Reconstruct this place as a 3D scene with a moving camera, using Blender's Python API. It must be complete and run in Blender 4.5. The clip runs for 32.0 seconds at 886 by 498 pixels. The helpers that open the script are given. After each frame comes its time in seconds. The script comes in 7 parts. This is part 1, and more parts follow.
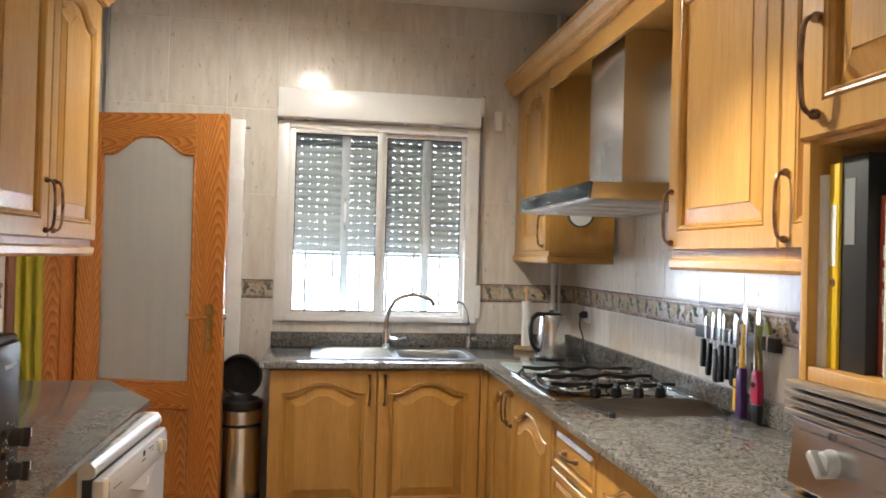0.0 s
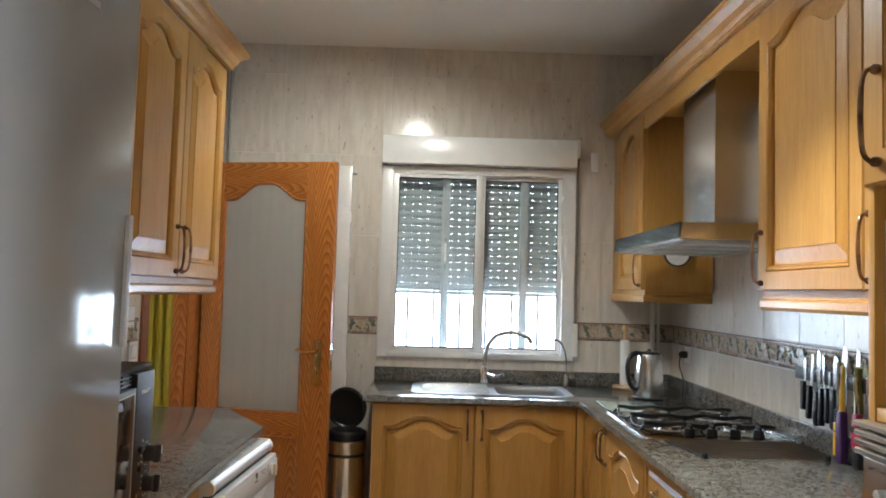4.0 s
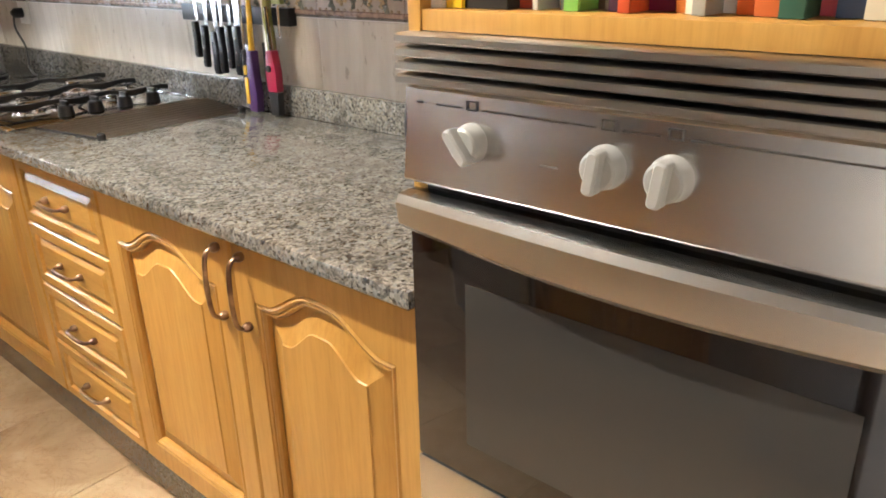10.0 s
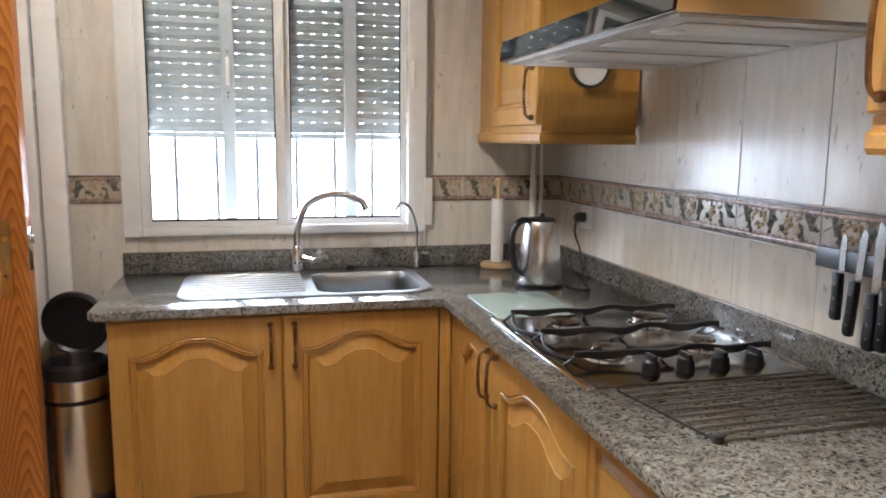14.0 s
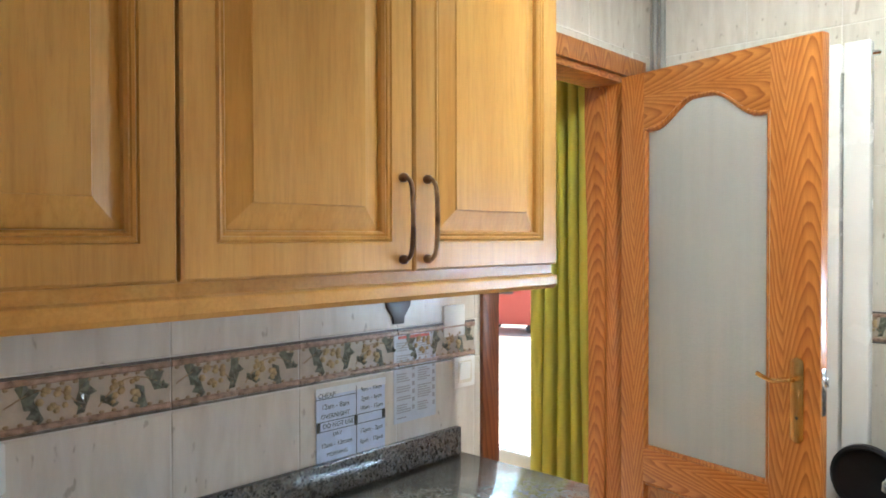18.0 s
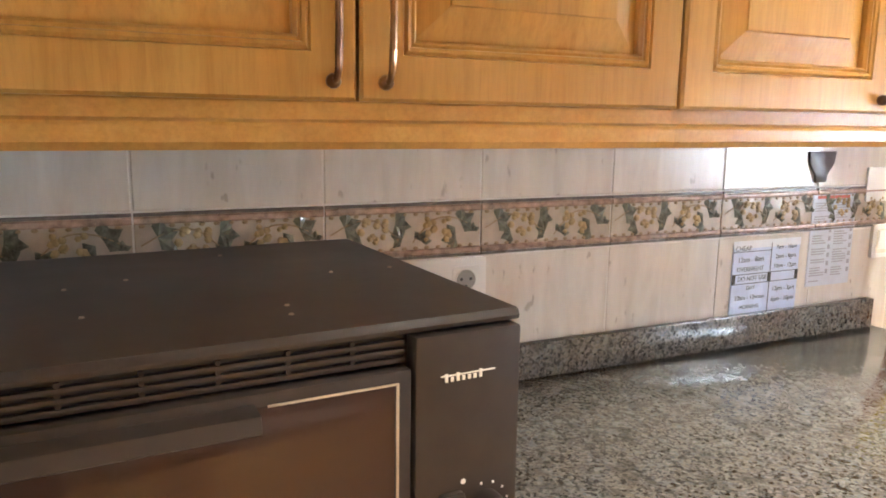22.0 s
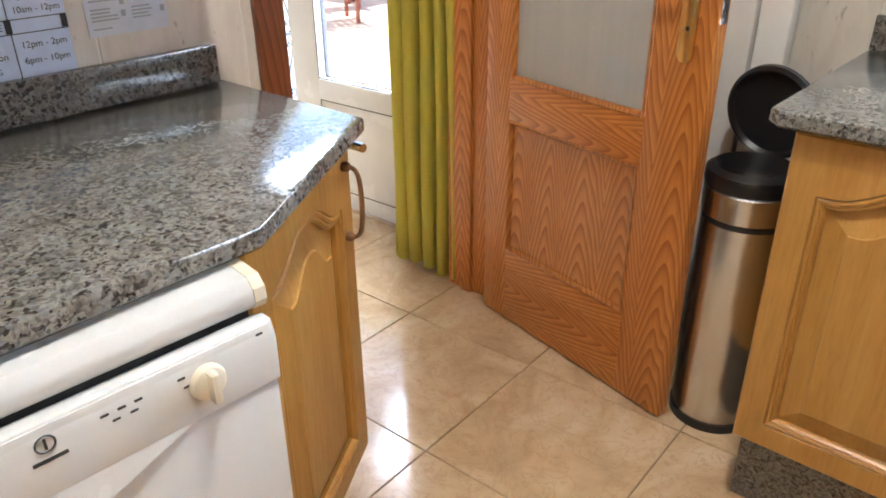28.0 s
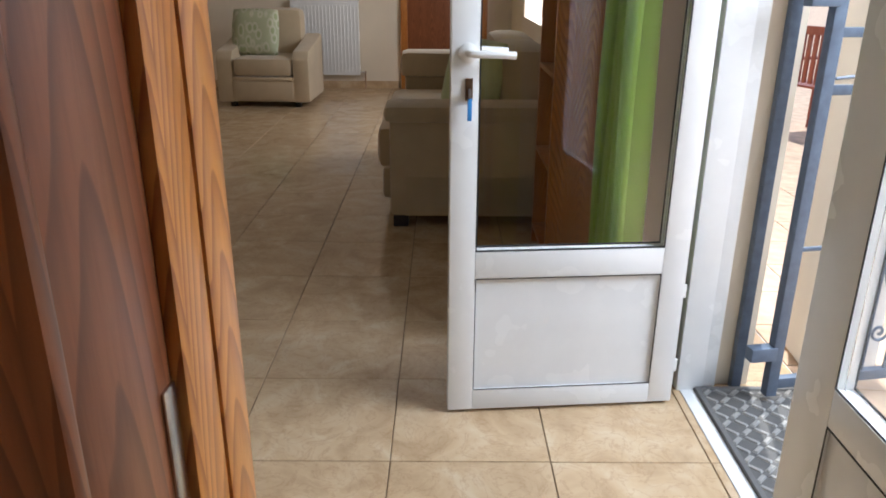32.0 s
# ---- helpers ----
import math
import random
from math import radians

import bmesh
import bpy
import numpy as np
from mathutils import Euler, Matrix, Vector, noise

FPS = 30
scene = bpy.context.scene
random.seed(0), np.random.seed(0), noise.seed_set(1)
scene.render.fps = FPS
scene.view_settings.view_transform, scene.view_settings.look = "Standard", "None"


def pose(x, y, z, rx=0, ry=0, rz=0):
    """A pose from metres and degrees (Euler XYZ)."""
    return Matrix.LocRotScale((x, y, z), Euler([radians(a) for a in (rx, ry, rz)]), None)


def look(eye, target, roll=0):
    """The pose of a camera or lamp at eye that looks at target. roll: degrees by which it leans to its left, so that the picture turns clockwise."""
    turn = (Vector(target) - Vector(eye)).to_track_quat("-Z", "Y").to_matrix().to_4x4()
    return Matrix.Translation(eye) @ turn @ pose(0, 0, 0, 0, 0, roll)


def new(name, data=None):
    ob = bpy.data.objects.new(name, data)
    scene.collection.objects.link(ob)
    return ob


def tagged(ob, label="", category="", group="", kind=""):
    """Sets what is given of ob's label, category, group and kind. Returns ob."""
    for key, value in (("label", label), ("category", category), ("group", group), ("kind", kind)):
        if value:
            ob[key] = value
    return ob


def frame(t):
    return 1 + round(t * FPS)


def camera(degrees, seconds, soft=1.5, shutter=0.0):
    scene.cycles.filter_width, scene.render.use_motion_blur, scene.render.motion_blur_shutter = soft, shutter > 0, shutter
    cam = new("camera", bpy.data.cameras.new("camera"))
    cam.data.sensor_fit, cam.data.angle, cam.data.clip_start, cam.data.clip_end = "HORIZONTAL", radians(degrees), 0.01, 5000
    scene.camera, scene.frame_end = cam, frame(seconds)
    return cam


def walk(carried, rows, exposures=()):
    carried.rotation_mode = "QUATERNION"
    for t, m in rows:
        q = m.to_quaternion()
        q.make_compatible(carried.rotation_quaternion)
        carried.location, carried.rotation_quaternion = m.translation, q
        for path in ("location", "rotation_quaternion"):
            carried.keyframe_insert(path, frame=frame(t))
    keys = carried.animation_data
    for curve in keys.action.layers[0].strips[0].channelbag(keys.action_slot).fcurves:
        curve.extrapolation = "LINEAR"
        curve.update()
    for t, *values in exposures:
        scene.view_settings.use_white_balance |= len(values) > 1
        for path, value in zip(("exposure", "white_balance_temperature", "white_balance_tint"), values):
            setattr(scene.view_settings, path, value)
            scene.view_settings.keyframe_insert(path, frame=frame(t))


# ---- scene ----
cam = camera(61.6, 32.0, soft=1.8)
PATH = [
    (0, (-1.364, -4.019, 1.39), (-1.056, -2.043, 1.412), 1.5),
    (0.5, (-1.35, -4.058, 1.41), (-1.037, -2.099, 1.662), 0.7),
    (1, (-1.329, -4.114, 1.427), (-1.041, -2.181, 1.853), 0.9),
    (1.5, (-1.323, -4.198, 1.435), (-1.097, -2.279, 1.95), 0.8),
    (2, (-1.324, -4.257, 1.45), (-1.204, -2.345, 2.023), 0.6),
    (2.5, (-1.361, -4.309, 1.456), (-1.363, -2.397, 2.043), 0.6),
    (3, (-1.4, -4.325, 1.447), (-1.441, -2.384, 1.924), 1.4),
    (3.5, (-1.367, -4.266, 1.422), (-1.385, -2.287, 1.709), 1.3),
    (5.5, (-1.265, -3.713, 1.366), (-0.942, -1.75, 1.16), 3.4),
    (6, (-1.262, -3.604, 1.367), (-0.719, -1.695, 1.115), 2.8),
    (6.5, (-1.272, -3.526, 1.367), (-0.44, -1.731, 1.069), 1.1),
    (7, (-1.255, -3.507, 1.341), (-0.118, -1.908, 0.955), 0.1),
    (7.5, (-1.242, -3.512, 1.322), (0.096, -2.121, 0.798), -0.8),
    (8, (-1.231, -3.522, 1.281), (0.18, -2.29, 0.58), -1.6),
    (8.5, (-1.222, -3.528, 1.254), (0.205, -2.4, 0.423), -2.4),
    (9, (-1.219, -3.534, 1.25), (0.206, -2.443, 0.367), -2.8),
    (9.5, (-1.224, -3.531, 1.258), (0.197, -2.406, 0.412), -2.2),
    (10, (-1.226, -3.515, 1.289), (0.168, -2.286, 0.549), -1.3),
    (10.5, (-1.241, -3.486, 1.33), (0.099, -2.124, 0.74), 0.0),
    (11, (-1.263, -3.473, 1.354), (-0.028, -1.963, 0.911), 1.1),
    (11.5, (-1.261, -3.424, 1.372), (-0.154, -1.795, 1.025), 1.5),
    (12, (-1.23, -3.337, 1.389), (-0.243, -1.623, 1.093), 2.0),
    (12.5, (-1.248, -3.232, 1.384), (-0.358, -1.464, 1.101), 1.7),
    (13, (-1.255, -3.066, 1.39), (-0.492, -1.239, 1.109), 1.6),
    (13.5, (-1.199, -2.93, 1.384), (-0.569, -1.054, 1.094), 1.2),
    (15.5, (-1.176, -2.537, 1.413), (-1.377, -0.566, 1.141), -0.6),
    (16, (-1.155, -2.53, 1.433), (-1.699, -0.62, 1.195), -0.7),
    (16.5, (-1.147, -2.542, 1.449), (-1.963, -0.726, 1.26), -0.7),
    (17, (-1.166, -2.559, 1.459), (-2.192, -0.848, 1.328), -0.3),
    (17.5, (-1.192, -2.572, 1.474), (-2.392, -0.974, 1.397), 0.2),
    (18, (-1.215, -2.595, 1.481), (-2.578, -1.131, 1.449), -0.1),
    (18.5, (-1.231, -2.614, 1.478), (-2.738, -1.298, 1.46), 0.2),
    (19, (-1.254, -2.664, 1.459), (-2.893, -1.519, 1.425), 0.9),
    (19.5, (-1.292, -2.736, 1.461), (-3.03, -1.748, 1.407), 0.7),
    (20, (-1.317, -2.804, 1.457), (-3.127, -1.956, 1.381), 0.9),
    (20.5, (-1.321, -2.849, 1.446), (-3.165, -2.084, 1.32), 1.2),
    (21, (-1.331, -2.865, 1.427), (-3.185, -2.143, 1.218), 1.3),
    (21.5, (-1.351, -2.858, 1.41), (-3.178, -2.099, 1.117), 1.1),
    (22, (-1.355, -2.852, 1.399), (-3.139, -2.015, 1.054), 0.8),
    (22.5, (-1.362, -2.84, 1.38), (-3.099, -1.938, 0.97), 0.4),
    (23, (-1.356, -2.814, 1.368), (-3.024, -1.828, 0.872), 0.1),
    (23.5, (-1.349, -2.779, 1.345), (-2.928, -1.701, 0.759), -0.1),
    (24, (-1.322, -2.718, 1.309), (-2.802, -1.555, 0.636), -0.6),
    (24.5, (-1.291, -2.661, 1.287), (-2.663, -1.412, 0.539), -1.2),
    (25, (-1.247, -2.58, 1.264), (-2.512, -1.26, 0.454), -1.7),
    (25.5, (-1.219, -2.466, 1.253), (-2.37, -1.067, 0.404), -1.8),
    (26, (-1.246, -2.294, 1.258), (-2.311, -0.832, 0.405), -1.7),
    (26.5, (-1.235, -2.141, 1.253), (-2.29, -0.676, 0.393), -0.9),
    (28.5, (-1.265, -1.769, 1.27), (-2.512, -0.485, 0.377), -0.8),
    (29, (-1.357, -1.552, 1.284), (-2.7, -0.326, 0.449), -0.3),
    (29.5, (-1.444, -1.329, 1.298), (-2.976, -0.289, 0.543), 1.4),
    (30, (-1.593, -1.148, 1.295), (-3.252, -0.286, 0.584), 2.0),
    (30.5, (-1.766, -0.975, 1.301), (-3.519, -0.29, 0.626), 2.5),
    (31, (-1.917, -0.837, 1.313), (-3.759, -0.42, 0.655), 2.3),
    (31.5, (-2.067, -0.807, 1.306), (-3.941, -0.666, 0.621), 1.3),
    (32, (-2.275, -0.75, 1.297), (-4.149, -0.811, 0.6), 0.4),
]
walk(cam, [(t, look(e, g, r)) for t, e, g, r in PATH], exposures=[(t, ev, k, tint) for t, ev, k, tint in (
    (0, 1.15, 5900, 10), (1, 1.1, 5800, 8), (2, 0.85, 5500, 2), (3.5, 0.65, 5500, 4), (6, 1.28, 5900, 10), (7, 1.45, 6000, 10), (8, 1.8, 6000, 10), (9, 1.75, 6000, 10), (11, 1.6, 5800, 10), (13, 1.2, 5700, 12), (16, 1.1, 5800, 10), (17, 1.2, 5800, 12), (18, 1.75, 5150, 0), (19, 2.25, 5000, -6), (20, 2.45, 5050, -2),
    (22, 2.55, 5900, 10), (23, 2.5, 5500, 4), (24, 2.5, 5200, 0), (25, 2.2, 5400, 6), (26, 1.85, 5600, 8), (26.5, 1.75, 5600, 8), (29, 1.65, 5500, 8), (30, 1.25, 5250, 6), (31, 0.6, 5800, 10), (32, 0.1, 5800, 10))])
# ---- light ----
world = bpy.data.worlds.new("sky")
scene.world = world
world.use_nodes = True
wn = world.node_tree.nodes
sky = wn.new("ShaderNodeTexSky")
sky.sky_type, sky.sun_disc = "NISHITA", False
sky.sun_elevation, sky.sun_rotation = radians(62), radians(-79)
wn["Background"].inputs["Strength"].default_value = 0.14
world.node_tree.links.new(sky.outputs[0], wn["Background"].inputs[0])


def lamp(name, kind, energy, colour, m, **kw):
    data = bpy.data.lights.new(name, kind)
    data.energy, data.color = energy, colour
    for key, value in kw.items():
        if key == "size":
            data.size = value
        elif key == "size_y":
            data.shape, data.size_y = "RECTANGLE", value
        elif key == "angle":
            data.angle = value
        elif key == "cone":
            data.spot_size, data.spot_blend = value, 0.6
        elif key == "radius":
            data.shadow_soft_size = value
    ob = new(name, data)
    ob.matrix_world = m
    return ob


lamp("sun", "SUN", 4.5, (1.0, 0.95, 0.86), look((0, 0, 10), (4.0, -0.8, 0)), angle=radians(0.5))
# daylight that comes in by the kitchen window and the garden doors
lamp("window_daylight", "AREA", 50, (0.86, 0.94, 1.0), look((-1.1, 0.40, 1.52), (-1.15, -2.0, 1.95)), size=1.2, size_y=1.25)
lamp("door_daylight", "AREA", 160, (0.93, 0.97, 1.0), look((-3.75, 1.6, 2.45), (-3.65, -1.6, 0.4)), size=2.0, size_y=1.4)
# fill light for the room behind the arch, from an unseen, made-up window
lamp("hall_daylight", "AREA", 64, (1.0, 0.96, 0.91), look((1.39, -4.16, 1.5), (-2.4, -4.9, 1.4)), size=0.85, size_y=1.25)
# added fill for the far living room, set in an opening out of view
lamp("living_daylight", "AREA", 48, (1.0, 0.97, 0.93), look((-9.0, 0.0, 1.4), (-9.0, -4.0, 0.8)), size=1.6, size_y=1.4)

# ---- materials ----
def mat(name, colour, rough=0.5, metal=0.0, spec=None, coat=0.0):
    m = bpy.data.materials.new(name)
    m.use_nodes = True
    b = m.node_tree.nodes["Principled BSDF"]
    b.inputs["Base Color"].default_value = (*colour, 1)
    b.inputs["Roughness"].default_value = rough
    b.inputs["Metallic"].default_value = metal
    if spec is not None:
        b.inputs["Specular IOR Level"].default_value = spec
    if coat:
        b.inputs["Coat Weight"].default_value = coat
        b.inputs["Coat Roughness"].default_value = 0.12
    return m


class Nodes:
    """Short forms for the nodes of one material."""

    def __init__(self, m):
        self.t = m.node_tree
        self.b = self.t.nodes["Principled BSDF"]

    def add(self, kind, **values):
        n = self.t.nodes.new(kind)
        for key, value in values.items():
            n.inputs[key.replace("_", " ")].default_value = value
        return n

    def link(self, a, b):
        self.t.links.new(a, b)

    def coords(self, scale, out="Object", turn=(0, 0, 0)):
        c = self.t.nodes.new("ShaderNodeTexCoord")
        mp = self.t.nodes.new("ShaderNodeMapping")
        mp.inputs["Scale"].default_value = scale
        mp.inputs["Rotation"].default_value = turn
        self.link(c.outputs[out], mp.inputs["Vector"])
        return mp.outputs[0]

    def shifted(self, vec, amount):
        info = self.t.nodes.new("ShaderNodeObjectInfo")
        sc = self.t.nodes.new("ShaderNodeVectorMath")
        sc.operation = "SCALE"
        sc.inputs["Scale"].default_value = amount
        comb = self.t.nodes.new("ShaderNodeCombineXYZ")
        for k in range(3):
            self.link(info.outputs["Random"], comb.inputs[k])
        self.link(comb.outputs[0], sc.inputs[0])
        ad = self.t.nodes.new("ShaderNodeVectorMath")
        self.link(vec, ad.inputs[0])
        self.link(sc.outputs[0], ad.inputs[1])
        return ad.outputs[0], info.outputs["Random"]

    def noise(self, vec, scale, detail=4.0, rough=0.55, distortion=0.0):
        n = self.add("ShaderNodeTexNoise", Scale=scale, Detail=detail, Roughness=rough, Distortion=distortion)
        self.link(vec, n.inputs["Vector"])
        return n.outputs["Fac"]

    def ramp(self, fac, stops):
        r = self.t.nodes.new("ShaderNodeValToRGB")
        e = r.color_ramp.elements
        e[0].position, e[0].color = stops[0][0], (*stops[0][1], 1)
        e[1].position, e[1].color = stops[-1][0], (*stops[-1][1], 1)
        for p, c in stops[1:-1]:
            k = e.new(p)
            k.color = (*c, 1)
        self.link(fac, r.inputs[0])
        return r.outputs[0]

    def mix(self, fac, a, b, mode="MIX"):
        n = self.t.nodes.new("ShaderNodeMix")
        n.data_type, n.blend_type = "RGBA", mode
        for sock, v in ((n.inputs[0], fac), (n.inputs[6], a), (n.inputs[7], b)):
            if isinstance(v, (int, float)):
                sock.default_value = v
            elif isinstance(v, tuple):
                sock.default_value = (*v, 1)
            else:
                self.link(v, sock)
        return n.outputs[2]

    def bump(self, fac, strength, dist=0.002):
        n = self.add("ShaderNodeBump", Strength=strength, Distance=dist)
        self.link(fac, n.inputs["Height"])
        self.link(n.outputs[0], self.b.inputs["Normal"])

    def base(self, col):
        self.link(col, self.b.inputs["Base Color"])

    def rough(self, fac, lo, hi):
        n = self.add("ShaderNodeMapRange", To_Min=lo, To_Max=hi)
        self.link(fac, n.inputs["Value"])
        self.link(n.outputs[0], self.b.inputs["Roughness"])


def wood(name, dark, mid, light, scale=1.0, rough=0.32, ring=0.0, flat=False):
    """Varnished wood, its grain along z (or along x when flat)."""
    m = mat(name, mid, rough, coat=0.1, spec=0.4)
    n = Nodes(m)
    v, rnd = n.shifted(n.coords((2.2, 14, 14) if flat else (14, 14, 1.0)), 37.0)
    big = n.noise(v, 1.1 * scale, 3, 0.5, 0.6)
    fine = n.noise(v, 9.0 * scale, 5, 0.7, 0.3)
    if ring:
        # nested arches: rings that climb along the grain and lean towards the board's edges
        slow = n.noise(n.shifted(n.coords((1.2, 9, 9) if flat else (9, 9, 1.2)), 19.0)[0], 1.0, 2.0, 0.5)
        sep = n.t.nodes.new("ShaderNodeSeparateXYZ")
        n.link(n.coords((1, 1, 1)), sep.inputs[0])

        def op(kind, a, b=None, c=None):
            q = n.t.nodes.new("ShaderNodeMath")
            q.operation = kind
            for s_, v_ in zip(q.inputs, (a, b, c)):
                if isinstance(v_, (int, float)):
                    s_.default_value = v_
                elif v_ is not None:
                    n.link(v_, s_)
            return q.outputs[0]

        along, across = (sep.outputs[0], sep.outputs[2]) if flat else (sep.outputs[2], op("ADD", sep.outputs[0], sep.outputs[1]))
        lean = op("MULTIPLY", op("POWER", op("MULTIPLY", op("PINGPONG", op("ADD", across, op("MULTIPLY", slow, 0.05)), 0.068), 1 / 0.068), 1.5), 4.2)
        turns = op("ADD", op("ADD", op("MULTIPLY", along, ring), lean), op("MULTIPLY", slow, 4.5))
        saw = op("FRACT", turns)
        late = op("MULTIPLY", op("POWER", saw, 2.0), op("SUBTRACT", 1.0, op("POWER", saw, 24.0)))
        col = n.mix(late, n.ramp(big, [(0.3, mid), (0.7, light)]), dark)
        col = n.mix(0.03, col, mid)
    else:
        col = n.ramp(big, [(0.25, mid), (0.75, light)])
    col = n.mix(n.ramp(fine, [(0.42, (0.0, 0.0, 0.0)), (0.75, (0.45, 0.45, 0.45))]), col, dark)
    hue = n.add("ShaderNodeHueSaturation")
    mr = n.add("ShaderNodeMapRange", To_Min=0.9, To_Max=1.08)
    n.link(rnd, mr.inputs["Value"])
    n.link(mr.outputs[0], hue.inputs["Value"])
    n.link(col, hue.inputs["Color"])
    n.base(hue.outputs[0])
    n.rough(fine, rough - 0.06, rough + 0.12)
    n.bump(fine, 0.12, 0.001)
    return m


OAK = wood("honey_oak", (0.26, 0.115, 0.022), (0.44, 0.222, 0.044), (0.52, 0.295, 0.074))
OAK_FLAT = wood("honey_oak_rail", (0.26, 0.115, 0.022), (0.44, 0.222, 0.044), (0.52, 0.295, 0.074), flat=True)
PINE = wood("varnished_pine", (0.22, 0.055, 0.008), (0.48, 0.172, 0.031), (0.58, 0.25, 0.058), 0.8, 0.28, 17.0)
PINE_FLAT = wood("varnished_pine_rail", (0.22, 0.055, 0.008), (0.48, 0.172, 0.031), (0.58, 0.25, 0.058), 0.8, 0.28, 17.0, True)
# darker PINE: real dark wood, and the shade on near casing and lining
PINE_DARK_SHADED = wood("dark_and_shaded_pine", (0.09, 0.026, 0.010), (0.20, 0.062, 0.022), (0.28, 0.095, 0.036), 0.8, 0.3, 8.0)


def granite():
    """Polished stone: pale and tan feldspar, grey quartz and black mica of uneven grain."""
    m = mat("grey_granite", (0.2, 0.2, 0.2), 0.08, spec=0.7)
    n = Nodes(m)
    v = n.coords((1, 1, 1))
    wob = n.add("ShaderNodeTexNoise", Scale=70.0, Detail=3.0)
    n.link(v, wob.inputs["Vector"])
    sc = n.t.nodes.new("ShaderNodeVectorMath")
    sc.operation = "SCALE"
    sc.inputs["Scale"].default_value = 0.009
    n.link(wob.outputs["Color"], sc.inputs[0])
    ad = n.t.nodes.new("ShaderNodeVectorMath")
    n.link(v, ad.inputs[0])
    n.link(sc.outputs[0], ad.inputs[1])
    cells = []
    for scale in (165.0, 300.0):
        vo = n.add("ShaderNodeTexVoronoi", Scale=scale, Randomness=1.0)
        n.link(ad.outputs[0], vo.inputs["Vector"])
        sep = n.t.nodes.new("ShaderNodeSeparateColor")
        n.link(vo.outputs["Color"], sep.inputs[0])
        cells.append(sep)
    a = n.ramp(cells[0].outputs[0], [(0.0, (0.014, 0.014, 0.015)), (0.22, (0.035, 0.034, 0.033)), (0.30, (0.12, 0.117, 0.108)), (0.55, (0.185, 0.168, 0.138)), (0.72, (0.255, 0.248, 0.235)), (0.86, (0.135, 0.145, 0.155)), (1.0, (0.22, 0.215, 0.205))])
    b = n.ramp(cells[1].outputs[1], [(0.0, (0.016, 0.016, 0.016)), (0.28, (0.045, 0.042, 0.038)), (0.38, (0.15, 0.138, 0.118)), (1.0, (0.25, 0.235, 0.21))])
    c = n.mix(n.ramp(n.noise(v, 38.0, 3), [(0.40, (0.15, 0.15, 0.15)), (0.62, (0.75, 0.75, 0.75))]), a, b)
    n.base(n.mix(n.ramp(n.noise(v, 26.0, 4), [(0.50, (0, 0, 0)), (0.66, (0.5, 0.5, 0.5))]), c, (0.05, 0.046, 0.04)))
    n.rough(n.noise(v, 30, 3), 0.09, 0.17)
    return m


GRANITE = granite()


def wall_tile():
    m = mat("cream_wall_tile", (0.6, 0.55, 0.48), 0.12, spec=0.36)
    n = Nodes(m)
    v, rnd = n.shifted(n.coords((9, 9, 1.6)), 23.0)
    streak = n.noise(v, 3.0, 4, 0.6, 0.4)
    pits, _ = n.shifted(n.coords((1, 1, 0.45)), 23.0)
    pit = n.noise(pits, 55, 2, 0.4)
    col = n.ramp(streak, [(0.3, (0.60, 0.545, 0.475)), (0.7, (0.72, 0.675, 0.605))])
    col = n.mix(n.ramp(pit, [(0.68, (0, 0, 0)), (0.74, (0.6, 0.6, 0.6))]), col, (0.33, 0.28, 0.22))
    n.base(col)
    n.rough(streak, 0.14, 0.24)
    n.bump(n.noise(n.coords((1, 1, 1)), 3.5, 2), 0.06, 0.02)
    return m


TILE = wall_tile()
GROUT = mat("pale_grout", (0.70, 0.67, 0.62), 0.7)


def floor_tile():
    m = mat("marbled_floor_tile", (0.5, 0.36, 0.22), 0.12)
    n = Nodes(m)
    v, rnd = n.shifted(n.coords((1, 1, 1)), 31.0)
    cloud = n.noise(v, 5.5, 6, 0.62, 0.8)
    vein = n.noise(v, 9.0, 5, 0.6, 2.2)
    col = n.ramp(cloud, [(0.3, (0.40, 0.27, 0.15)), (0.5, (0.51, 0.365, 0.215)), (0.7, (0.585, 0.455, 0.30))])
    col = n.mix(n.ramp(vein, [(0.475, (0, 0, 0)), (0.5, (0.38, 0.38, 0.38)), (0.525, (0, 0, 0))]), col, (0.30, 0.17, 0.085))
    n.base(col)
    n.rough(cloud, 0.07, 0.15)
    return m


FLOOR = floor_tile()
FLOOR_GROUT = mat("brown_floor_grout", (0.17, 0.11, 0.065), 0.9)


def plaster(name, c):
    m = mat(name, c, 0.85)
    n = Nodes(m)
    v = n.coords((1, 1, 1))
    f = n.noise(v, 2.0, 4)
    n.base(n.ramp(f, [(0.3, tuple(k * 0.94 for k in c)), (0.7, c)]))
    n.bump(n.noise(v, 60, 4), 0.1, 0.003)
    return m


WHITE_WALL = plaster("white_plaster", (0.78, 0.76, 0.73))
CEIL = plaster("matt_ceiling_paint", (0.85, 0.83, 0.80))
CREAM_WALL = plaster("cream_plaster", (0.72, 0.62, 0.48))


def brushed(name, c, rough=0.28, stretch=(1, 1, 60)):
    m = mat(name, c, rough, 1.0)
    n = Nodes(m)
    n.b.inputs["Anisotropic"].default_value = 0.5
    n.rough(n.noise(n.coords(tuple(min(k, 3) for k in stretch)), 3.0, 3), rough - 0.03, rough + 0.03)
    return m


